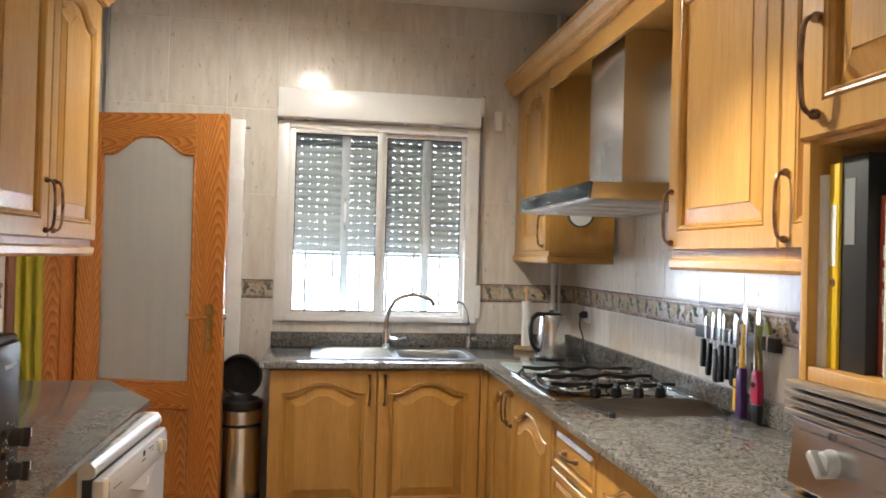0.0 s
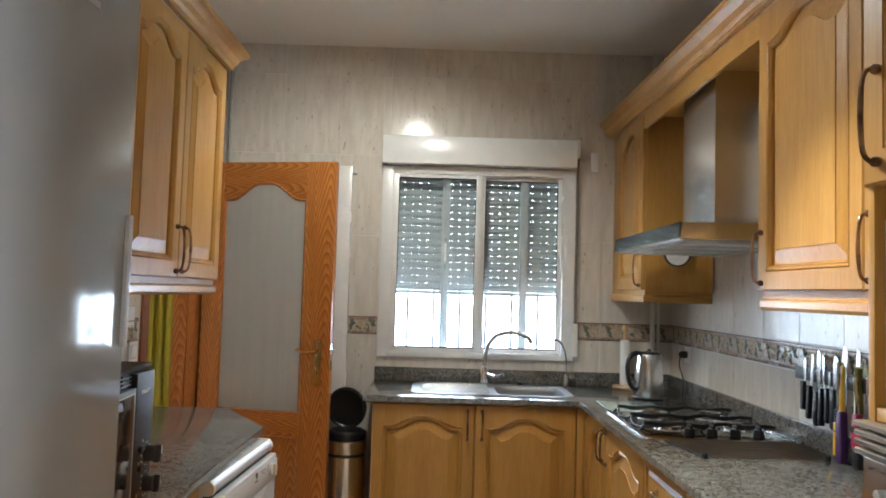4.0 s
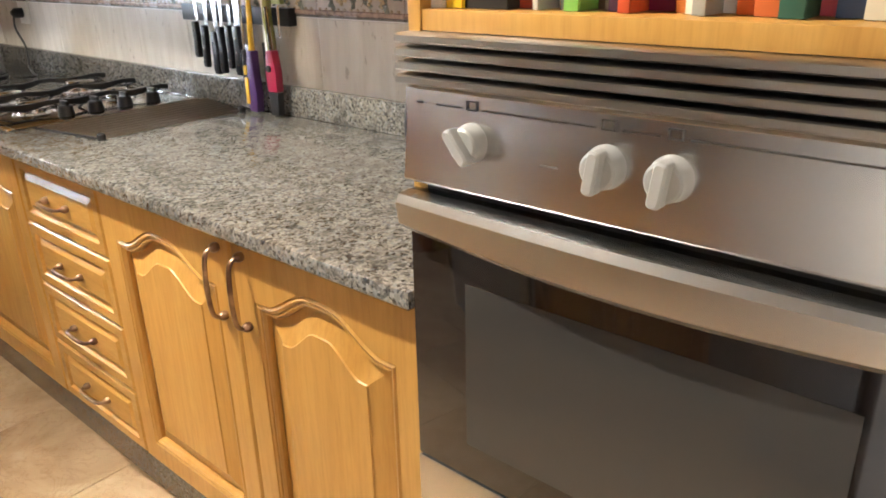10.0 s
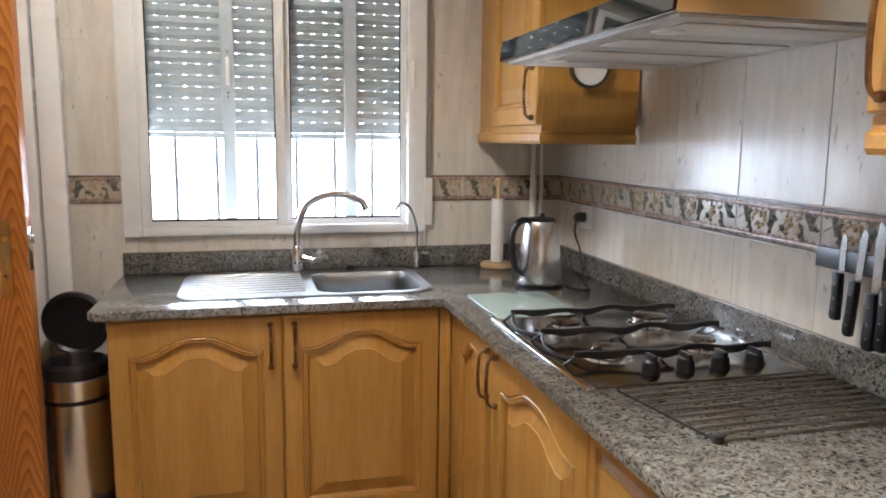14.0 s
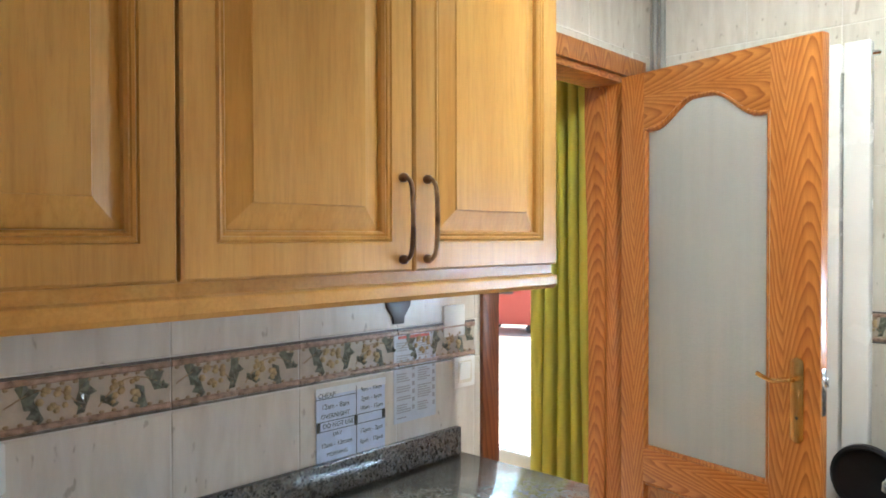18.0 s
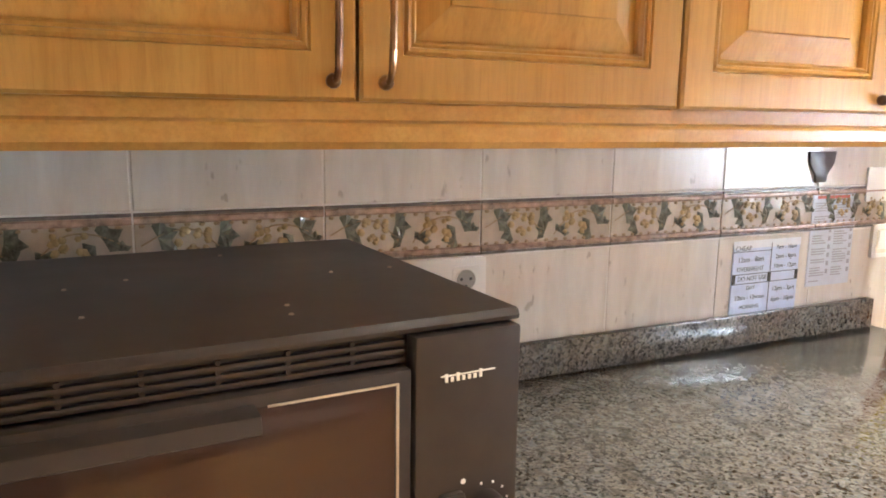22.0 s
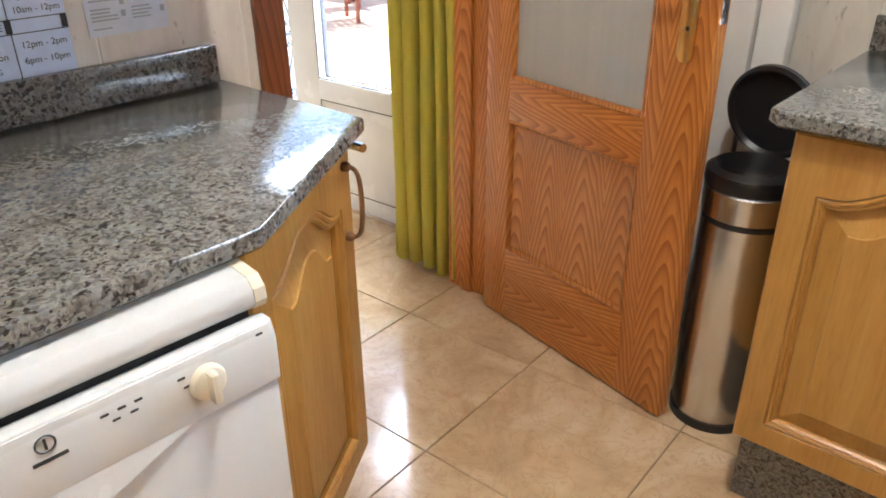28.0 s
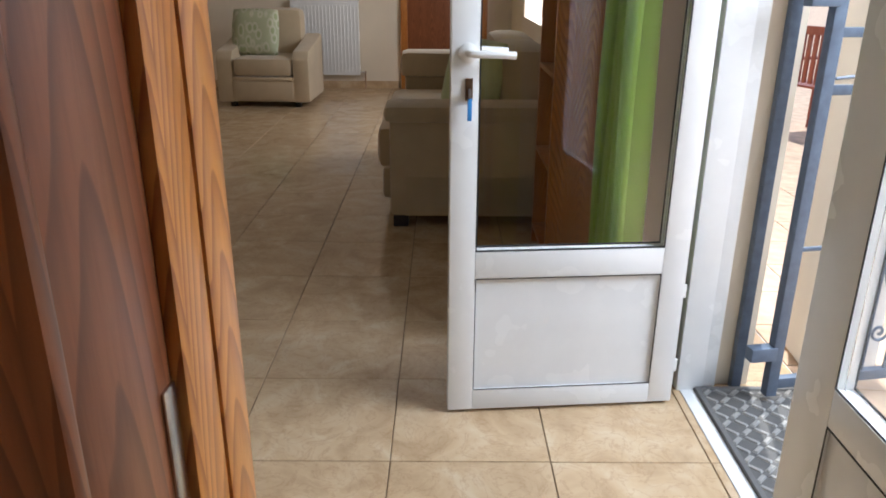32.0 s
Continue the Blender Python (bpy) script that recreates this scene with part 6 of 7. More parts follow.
for i in range(4):
    part("button", lathe([(0.0032, 0.0733), (0.0028, 0.0745)], None, (0.078 + i * 0.017, 0, 0.790), 10, "y"), BLACK_INK, fasc)
    part("printed_sign", lathe([(0.003, 0.0733), (0.0025, 0.0741)], None, (0.080 + i * 0.017, 0, 0.808), 8, "y"), plain("pale_print_" + str(i), (0.5, 0.5, 0.48), 0.5), fasc)
part("maker_mark", tube([(0.330 + 0.009 * math.cos(a * math.pi / 8), -0.0738, 0.812 + 0.009 * math.sin(a * math.pi / 8)) for a in range(17)], 0.0011, seg=4), BLACK_INK, fasc)
part("maker_mark", box(0.3288, 0.3312, -0.0745, -0.0730, 0.806, 0.818), BLACK_INK, fasc, smooth=0)
part("maker_mark", box(0.315, 0.347, -0.0745, -0.0730, 0.792, 0.796), BLACK_INK, fasc, smooth=0)
for i, (x, z) in enumerate(((0.385, 0.812), (0.402, 0.812), (0.419, 0.812), (0.395, 0.802), (0.413, 0.802), (0.560, 0.822), (0.465, 0.812), (0.470, 0.80))):
    part("printed_sign", box(x - 0.004, x + 0.004, -0.0743, -0.0730, z - 0.0012, z + 0.0012), BLACK_INK, fasc, smooth=0)
# black block puts the shade of the open door gap into solid colour
part("seal", box(0.014, DWW - 0.014, -0.043, 0.019, 0.10, 0.8225), BLACK_SEAL, dw, "black block for the shaded gap behind the door")
part("kick_panel", box(0.01, DWW - 0.01, 0.03, 0.045, 0.005, 0.10), DW_WHITE, dw)

# ---- papers and switches by the doorway ----
CARD = plain("blue_white_card", (0.60, 0.68, 0.86), 0.25)
cd = thing("timetable_card", pose(-2.5595, -1.468, 1.051, 0, 0, FACING_W), "handwritten timetable card in a clear sleeve on the tiles", "notice")
part("card", box(-0.104, 0.104, -0.003, 0.0, -0.082, 0.080), CARD, cd)
part("sleeve", box(-0.106, 0.106, -0.0035, -0.0032, 0.070, 0.088), plain("clear_sleeve_edge", (0.78, 0.80, 0.84), 0.1), cd)
part("ruled_line", box(0.012, 0.0135, -0.0038, -0.0028, -0.080, 0.080), BLACK_INK, cd, smooth=0)
part("ruled_line", box(-0.104, 0.104, -0.0038, -0.0028, -0.012, -0.0105), BLACK_INK, cd, smooth=0)
part("ruled_line", box(-0.104, 0.104, -0.0038, -0.0028, 0.010, 0.0115), BLACK_INK, cd, smooth=0)
part("ruled_line", box(-0.104, 0.012, -0.0038, -0.0028, 0.062, 0.0635), BLACK_INK, cd, smooth=0)
for x in (-0.104, 0.006, 0.094):
    part("black_mark", box(x, x + 0.010, -0.0039, -0.0028, -0.010, 0.010), BLACK_INK, cd, smooth=0)
for txt, x, z, s in (("CHEAP", -0.075, 0.070, 0.016), ("12am - 8am", -0.050, 0.044, 0.017), ("OVERNIGHT", -0.050, 0.022, 0.015), ("DO NOT USE", -0.042, 0.0, 0.015), ("DAY", -0.045, -0.022, 0.013), ("10am - 12noon", -0.046, -0.044, 0.015), ("MORNING", -0.045, -0.066, 0.013),
                     ("9am - 10am", 0.060, 0.068, 0.014), ("2pm - 6pm", 0.060, 0.046, 0.015), ("10am - 12pm", 0.060, 0.024, 0.014), ("12pm - 2pm", 0.060, -0.030, 0.015), ("6pm - 10pm", 0.060, -0.055, 0.015)):
    text_mesh(txt, s, BLACK_INK, cd, pose(x, -0.0036, z, 90))
sh2 = thing("printed_sheet", pose(-2.5595, -1.257, 1.130, 0, 0, FACING_W), "printed leaflet in a clear sleeve on the tiles", "notice")
part("sheet", box(-0.075, 0.075, -0.002, 0.0, -0.115, 0.115), plain("hazy_sleeved_paper", (0.62, 0.66, 0.72), 0.2), sh2)
rng = random.Random(9)
part("heading", box(-0.06, 0.05, -0.0028, -0.0018, 0.096, 0.103), plain("red_print", (0.55, 0.12, 0.08), 0.6), sh2, smooth=0)
GREY_INK = mat("grey_ink", (0.34, 0.35, 0.37), 0.7)
for col in (-0.066, 0.008):
    z = 0.084
    while z > -0.105:
        part("print", box(col, col + rng.uniform(0.03, 0.05), -0.0028, -0.0018, z, z + 0.0028), GREY_INK, sh2, smooth=0)
        z -= rng.choice((0.006, 0.006, 0.006, 0.014))
    for k in range(9):
        part("print", box(col + 0.054, col + 0.062, -0.0028, -0.0018, 0.074 - k * 0.020, 0.085 - k * 0.020), GREY_INK, sh2, smooth=0)
hk = thing("wall_hook", pose(-2.5595, -1.318, 1.287, 0, 0, FACING_W), "dark plastic clip holding the leaflet", "clip")
part("clip", prism([(-0.045, 0.05), (-0.040, 0.02), (-0.020, -0.004), (-0.018, -0.022), (0.018, -0.022), (0.020, -0.004), (0.040, 0.02), (0.045, 0.05)], -0.006, 0.0, axis="y"), plain("dark_brown_plastic", (0.05, 0.035, 0.03), 0.3), hk, bevel=0.002)


def switch(m, label, rocker=True):
    s = thing("light_switch", m, label, "switch")
    part("plate", rings([[(x, y, z) for x, z in round_rect(-0.042, 0.042, -0.042, 0.042, 0.005, 3)] for y in (-0.0005, -0.009)]), WHITE_PLASTIC, s, bevel=0.002)
    if rocker:
        part("rocker", prism([(-0.0095, -0.026), (-0.0125, 0.026), (-0.008, 0.026), (-0.008, -0.026)], -0.022, 0.022, axis="x"), WHITE_PLASTIC, s, bevel=0.001)
        part("surround", rings([[(x, y, z) for x, z in round_rect(-0.027, 0.027, -0.030, 0.030, 0.004, 3)] for y in (-0.009, -0.0098)]), OLD_PLASTIC, s)
    return s


switch(pose(-2.56, -1.073, 1.114, 0, 0, FACING_W), "white rocker light switch by the doorway")
switch(pose(-2.564, -1.110, 1.256, 0, 0, FACING_W), "blank white cover plate on the tiles", False)

# ---- fridge and the cupboard frame over it ----
fg = thing("fridge", pose(-1.795, -3.472, 0, 0, 0, FACING_W), "tall white fridge freezer with glossy silver-grey doors", "fridge")
FRIDGE = speckled("white_fridge_enamel", (0.72, 0.72, 0.72), 0.2, 0.015, 6)
FRIDGE_FRONT = speckled("silver_grey_fridge_front", (0.30, 0.305, 0.315), 0.07, 0.015, 6)
part("body", box(0.002, 0.466, 0.055, 0.72, 0.02, 1.838), FRIDGE, fg, bevel=0.006)
for z0, z1 in ((0.05, 0.66), (0.668, 1.84)):
    part("fridge_door", box(0.0, 0.468, 0.0, 0.05, z0, z1), FRIDGE_FRONT, fg, "glossy silver-grey door", bevel=0.012)
part("maker_mark", box(0.265, 0.325, -0.0012, 0.001, 1.768, 1.778), GREY_INK, fg, smooth=0)
part("door_grip", box(0.447, 0.463, -0.006, 0.002, 1.30, 1.50), plain("grey_grip", (0.5, 0.5, 0.5), 0.4), fg, bevel=0.003)
part("foot", box(0.03, 0.44, 0.06, 0.70, 0.0, 0.021), BLACK_PLASTIC, fg)
cf = thing("open_cupboard", None, "open brown cupboard frame with pale edges over the fridge", "cupboard")
BROWN_BOARD = wood("brown_board", (0.09, 0.04, 0.016), (0.16, 0.075, 0.03), (0.20, 0.10, 0.045))
for n, b in (("side", box(-2.55, -1.862, -3.026, -3.008, 1.862, 2.42)), ("side", box(-2.55, -1.862, -3.518, -3.50, 1.862, 2.42)), ("shelf", box(-2.55, -1.862, -3.50, -3.026, 1.905, 1.925))):
    part(n, b, BROWN_BOARD, cf, bevel=0.001)
for b in (box(-1.862, -1.845, -3.030, -3.004, 1.862, 2.43), box(-1.862, -1.845, -3.518, -3.030, 1.888, 1.942), box(-1.862, -1.845, -3.518, -3.030, 2.385, 2.43)):
    part("edge_trim", b, plain("satin_grey_trim", (0.52, 0.52, 0.53), 0.3), cf, "pale satin edge trim", bevel=0.002)
# ---- garden doors (living room frame) ----
def lthing(name, m, label, category, group="", kind=""):
    return thing(name, LV @ m, label, category, group, kind)


gf = lthing("garden_door_frame", pose(0, 0, 0), "white aluminium frame of the garden doors", "door frame", kind="structure")
for n, b in (("jamb", box(-1.80, -1.755, -0.012, 0.075, 0, 2.12)), ("jamb", box(-0.325, -0.28, -0.012, 0.075, 0, 2.12)), ("head", box(-1.755, -0.325, -0.012, 0.075, 2.07, 2.12)), ("sill", box(-1.80, -0.28, 0.0, 0.08, -0.03, 0.004)),
             ("rebate", box(-1.80, -1.77, 0.075, 0.12, 0, 2.12)), ("rebate", box(-0.31, -0.28, 0.075, 0.12, 0, 2.12))):
    part(n, b, WHITE_LACQUER, gf, bevel=0.003)


def garden_leaf(m, label, handle):
    """An aluminium leaf, hinged at x = 0, its inner face towards -y."""
    w, h = (0.718 if handle else 0.687), 2.05
    far = 0.076 if handle else 0.148  # the closed leaf carries the meeting strip
    g = lthing("garden_door", m, label, "door", "garden doors")
    sw = 0.076
    for n, b in (("stile", box(0, sw, -0.022, 0.022, 0.012, h)), ("stile", box(w - far, w, -0.022, 0.022, 0.012, h)), ("bottom_rail", box(sw, w - far, -0.022, 0.022, 0.012, 0.080)), ("middle_rail", box(sw, w - far, -0.022, 0.022, 0.455, 0.538)), ("top_rail", box(sw, w - far, -0.022, 0.022, h - 0.08, h))):
        part(n, b, WHITE_LACQUER, g, bevel=0.003)
    part("panel", box(sw, w - far, -0.012, 0.012, 0.080, 0.455), WHITE_LACQUER, g, smooth=0)
    for y in (-0.0225, 0.0205):
        for b in (box(sw + 0.002, w - far - 0.002, y, y + 0.002, 0.0805, 0.0835), box(sw + 0.002, w - far - 0.002, y, y + 0.002, 0.4515, 0.4545), box(sw + 0.001, sw + 0.004, y, y + 0.002, 0.0835, 0.4515), box(w - far - 0.004, w - far - 0.001, y, y + 0.002, 0.0835, 0.4515)):
            part("panel_seal", b, BLACK_SEAL, g, smooth=0)
    p = part("pane", box(sw, w - far, -0.004, 0.004, 0.538, h - 0.08), GLASS, g, "clear glass pane", smooth=0)
    p.visible_shadow = False
    for y in (-0.0222, 0.0202):
        for b in (box(sw, w - far, y, y + 0.002, 0.539, 0.544), box(sw + 0.0005, sw + 0.004, y, y + 0.002, 0.544, h - 0.084), box(w - far - 0.004, w - far - 0.0005, y, y + 0.002, 0.544, h - 0.084)):
            part("glazing_seal", b, BLACK_SEAL, g, smooth=0)
    for z in (0.115, 0.375, 1.75):
        hg = part("hinge", box(-0.028, 0.004, -0.030, -0.0225, z - 0.022, z + 0.022), WHITE_PLASTIC, g, "white hinge with screws", bevel=0.002)
        part("knuckle", tube([(-0.006, -0.028, z - 0.05), (-0.006, -0.028, z + 0.05)], 0.006, seg=8), WHITE_PLASTIC, hg)
        for dz in (-0.012, 0.0, 0.012):
            part("screw", lathe([(0.0025, 0.0), (0.002, 0.001)], None, (-0.02, -0.030, z + dz), 8, "y"), BLACK_SEAL, hg)
    if handle:
        for s in (-1, 1):
            hb_ = part("handle_rose", lathe([(0.026, 0.022), (0.026, 0.03), (0.016, 0.034)], None, (w - 0.045, 0, 1.10), 18, "y") if s < 0 else lathe([(0.026, -0.022), (0.026, -0.03), (0.016, -0.034)], None, (w - 0.045, 0, 1.10), 18, "y"), WHITE_PLASTIC, g)
            part("lever", tube(curve_pts([(w - 0.045, s * 0.03, 1.10), (w - 0.045, s * 0.055, 1.10), (w - 0.065, s * 0.064, 1.10), (w - 0.12, s * 0.064, 1.099), (w - 0.165, s * 0.060, 1.096)], 4), 0.010, seg=8), WHITE_PLASTIC, hb_, "white lever handle")
            lk = part("lock", box(w - 0.058, w - 0.038, s * 0.026 - 0.004, s * 0.026 + 0.004, 0.975, 1.035), BRONZE, g, "dark lock plate", bevel=0.002)
            if s > 0:
                part("key", box(w - 0.05, w - 0.046, 0.030, 0.055, 0.985, 1.008), plain("steel_key", (0.5, 0.5, 0.48), 0.3, 0.8), lk)
                part("key_tag", box(w - 0.054, w - 0.042, 0.046, 0.050, 0.925, 0.985), plain("blue_key_tag", (0.05, 0.25, 0.6), 0.4), lk, "blue key tag", bevel=0.002)
    return g


# the leaf that stands open into the room shows its outer face to the doorway
garden_leaf(pose(-1.694, -0.058, 0, 0, 0, -85), "white aluminium garden door standing open into the room", True)
garden_leaf(pose(-0.330, -0.002, 0, 0, 0, 180), "white aluminium garden door, closed, with clear glass", False)

mt = lthing("door_mat", pose(-1.04, 0.235, 0.0), "dark rubber door mat with a woven relief", "mat")
part("base", box(-0.72, 0.70, -0.19, 0.19, 0.0045, 0.010), plain("worn_rubber", (0.09, 0.085, 0.08), 0.7), mt)
part("border", rings([[(x, y, z) for x, y in round_rect(-0.72 + i, 0.70 - i, -0.19 + i, 0.19 - i, 0.01, 2)] for i, z in ((0.0, 0.008), (0.003, 0.016), (0.018, 0.016), (0.022, 0.010))], cap1=False), plain("worn_rubber_edge", (0.12, 0.115, 0.11), 0.6), mt)
bm = bmesh.new()
for i in range(32):
    for j in range(8):
        cx, cy = -0.685 + i * 0.0445, -0.155 + j * 0.0445
        a = 45 if (i + j) % 2 else -45
        c, s = math.cos(radians(a)), math.sin(radians(a))
        vs = []
        for u, v, z in ((-0.022, -0.008, 0.010), (0.022, -0.008, 0.010), (0.022, 0.008, 0.010), (-0.022, 0.008, 0.010), (-0.017, -0.005, 0.015), (0.017, -0.005, 0.015), (0.017, 0.005, 0.015), (-0.017, 0.005, 0.015)):
            vs.append(bm.verts.new((cx + u * c - v * s, cy + u * s + v * c, z)))
        for f in ((4, 5, 6, 7), (0, 1, 5, 4), (1, 2, 6, 5), (2, 3, 7, 6), (3, 0, 4, 7)):
            bm.faces.new([vs[k] for k in f])
tagged(part("weave", bm, plain("worn_grey_rubber", (0.26, 0.25, 0.23), 0.55), mt, "raised woven pattern", smooth=0), kind="stuff")


def curtain(name, m, width, depth, folds, material, label, z0=0.03, z1=2.3, flare=0.12, seed=1):
    """A gathered curtain hanging from z1, local x along it."""
    rng_ = random.Random(seed)
    ph_ = [rng_.uniform(-0.5, 0.5) for _ in range(folds + 1)]
    am = [rng_.uniform(0.7, 1.15) for _ in range(folds + 1)]
    n, rows_ = folds * 22, 18
    bm = bmesh.new()
    grid = []
    for r in range(rows_ + 1):
        v = r / rows_
        z = z0 + (z1 - z0) * v
        wide = width * (1 - 0.12 * v + flare * (1 - v))
        row = []
        for i in range(n + 1):
            u = i / n
            k_ = min(folds - 1, int(u * folds))
            f_ = u * folds - k_
            f_ = f_ * f_ * (3 - 2 * f_)
            amp = am[k_] * (1 - f_) + am[k_ + 1] * f_
            turn_ = 2 * math.pi * folds * u + 1.2 * (ph_[k_] * (1 - f_) + ph_[k_ + 1] * f_) + 0.5 * v
            # full, rounded folds that overhang a little, with narrow creases between
            y = depth / 2 * amp * math.sin(turn_) + 0.006 * math.sin(9 * v + 7 * u)
            x = (u - 0.5) * wide - 0.30 * wide / folds * math.sin(2 * turn_) * (0.7 + 0.3 * math.sin(3 * v + 5 * u))
            row.append(bm.verts.new((x, y, z + (0.012 * math.sin(5 * u) if r == 0 else 0))))
        grid.append(row)
    for a, b in zip(grid, grid[1:]):
        for i in range(n):
            bm.faces.new((a[i], a[i + 1], b[i + 1], b[i]))
    c = thing(name, m, label, "curtain", "curtains")
    o = part("drape", bm, material, c, smooth=2.0)
    so = o.modifiers.new("thickness", "SOLIDIFY")
    so.thickness = 0.003
    part("heading_tape", box(-width * 0.45, width * 0.45, -depth * 0.3, depth * 0.3, z1 - 0.05, z1 + 0.01), material, c)
    return c


curtain("curtain", LV @ pose(-0.136, -0.225, 0, 0, 0, 4), 0.25, 0.085, 5, LIME, "lime green curtain gathered beside the kitchen doorway", seed=4)
curtain("curtain", LV @ pose(-2.02, -0.20, 0, 0, 0, 0), 0.34, 0.12, 4, LIME_BRIGHT, "bright lime curtain gathered beside the garden doors", seed=8)
rod = lthing("curtain_rod", pose(0, 0, 0), "dark curtain rod above the garden doors", "curtain rod")
part("rod", tube([(-2.35, -0.18, 2.33), (-0.05, -0.18, 2.33)], 0.012, seg=10), BRONZE, rod)
for x in (-2.2, -0.12):
    part("bracket", box(x, x + 0.02, -0.19, 0.0, 2.32, 2.34), BRONZE, rod)

# iron gate outside the doors
ig = lthing("iron_gate", pose(0, 0, 0), "dark blue-grey wrought iron gate with scrolls outside the doors", "gate")
for x0, x1 in ((-1.80, -1.765), (-0.315, -0.28)):
    part("post", box(x0, x1, 0.175, 0.205, 0.0, 2.12), IRON, ig, bevel=0.002)


def scroll(cx, cz, r, turn, side, bm):
    pts = []
    for k in range(26):
        a = turn + side * k * 0.32
        rr = r * (1 - k / 30)
        pts.append((cx + rr * math.cos(a), 0, cz + rr * math.sin(a)))
    tube(pts, 0.005, bm, 6)


def gate_leaf(m, label):
    g = lthing("gate_leaf", m, label, "gate", "iron gate leaves")
    w = 0.62
    for n, b in (("stile", box(0, 0.036, -0.016, 0.016, 0.03, 2.1)), ("stile", box(w - 0.045, w, -0.016, 0.016, 0.03, 2.1)), ("rail", box(0.036, w - 0.045, -0.013, 0.013, 0.055, 0.09)), ("rail", box(0.036, w - 0.045, -0.006, 0.006, 0.520, 0.532)), ("rail", box(0.036, w - 0.045, -0.010, 0.010, 0.985, 1.012)), ("rail", box(0.036, w - 0.045, -0.010, 0.010, 1.140, 1.166)), ("rail", box(0.036, w - 0.045, -0.012, 0.012, 2.06, 2.09))):
        part(n, b, IRON, g, bevel=0.0015)
    cx = 0.345
    for x in (0.135, 0.215, cx, 0.43, 0.505):
        bm_ = tube([(x, 0, 0.088), (x, 0, 0.988)], 0.006, seg=6)
        if x != cx:
            for z in (0.495, 0.557):
                lathe([(0.006, z - 0.022), (0.013, z - 0.004), (0.013, z + 0.004), (0.006, z + 0.022)], bm_, (x, 0, 0), 8)
        part("baluster", bm_, IRON, g, "twisted iron bar with collars")
        part("baluster", tube([(x, 0, 1.165), (x, 0, 2.062)], 0.006, seg=6), IRON, g)
    bm_ = bmesh.new()
    for s in (-1, 1):
        scroll(cx + s * 0.036, 0.838, 0.034, 0 if s > 0 else math.pi, s, bm_)
        tube(curve_pts([(cx + s * 0.070, 0, 0.838), (cx + s * 0.055, 0, 0.74), (cx + s * 0.02, 0, 0.64), (cx + s * 0.004, 0, 0.585)], 4), 0.005, bm_, 6)
        scroll(cx + s * 0.026, 0.575, 0.022, 0 if s > 0 else math.pi, s, bm_)
        scroll(cx + s * 0.026, 0.480, 0.022, 0 if s > 0 else math.pi, -s, bm_)
        tube(curve_pts([(cx + s * 0.004, 0, 0.47), (cx + s * 0.02, 0, 0.41), (cx + s * 0.055, 0, 0.31), (cx + s * 0.070, 0, 0.222)], 4), 0.005, bm_, 6)
        scroll(cx + s * 0.036, 0.222, 0.034, 0 if s > 0 else math.pi, -s, bm_)
    box(cx - 0.014, cx + 0.014, -0.010, 0.010, 0.512, 0.540, bm_)
    part("scrollwork", bm_, IRON, g, "wrought iron heart scrolls")
    bm_ = bmesh.new()
    tube(curve_pts([(0.05, 0, 1.03), (0.20, 0, 1.045), (0.36, 0, 1.09), (0.46, 0, 1.125)], 4), 0.005, bm_, 6)
    scroll(0.50, 1.075, 0.038, math.pi / 2, -1, bm_)
    part("scrollwork", bm_, IRON, g, "wrought iron scroll between the rails")
    for z in (0.16, 1.22):
        part("gate_hinge", box(-0.075, 0.012, -0.020, 0.020, z, z + 0.045), IRON, g, bevel=0.002)
    return g


gate_leaf(pose(-1.685, 0.245, 0, 0, 0, 100), "wrought iron gate leaf swung open to the terrace")

# ---- living room ----
sf = lthing("sofa", pose(-3.43, -1.065, 0), "beige microfibre sofa with a pale green cushion", "sofa")
# local: its near end at x = 0, running to -x; front at y = 0, back towards +y
SL, SD = 1.95, 0.92


def soft(x0, x1, y0, y1, z0, z1, r, name, parent, material, label=""):
    return part(name, box(x0, x1, y0, y1, z0, z1), material, parent, label, bevel=r, smooth=0.9)


soft(-SL, 0.0, 0.06, SD, 0.06, 0.30, 0.02, "base", sf, TAUPE)
soft(-0.20, 0.0, -0.005, SD, 0.06, 0.60, 0.03, "arm", sf, TAUPE)
soft(-0.25, 0.025, -0.035, SD - 0.1, 0.565, 0.66, 0.045, "arm_pad", sf, TAUPE, "padded armrest")
soft(-SL, -SL + 0.20, -0.005, SD, 0.06, 0.60, 0.03, "arm", sf, TAUPE)
soft(-SL - 0.02, -SL + 0.25, -0.035, SD - 0.1, 0.575, 0.76, 0.05, "arm_pad", sf, TAUPE, "padded armrest")
for a, b in ((-SL + 0.24, -SL / 2 - 0.003), (-SL / 2 + 0.003, -0.24)):
    soft(a, b, -0.09, 0.62, 0.26, 0.50, 0.06, "seat_cushion", sf, TAUPE)
    soft(a, b, 0.58, 0.86, 0.42, 0.92, 0.07, "back_cushion", sf, TAUPE)
soft(-SL + 0.2, -0.2, -0.06, 0.02, 0.10, 0.28, 0.03, "front_panel", sf, TAUPE)
for x in (-0.10, -SL + 0.02):
    for y in (0.01, SD - 0.1):
        part("foot", box(x, x + 0.09, y, y + 0.08, 0.0, 0.06), plain("black_sofa_foot", (0.02, 0.02, 0.025), 0.5), sf, bevel=0.003)


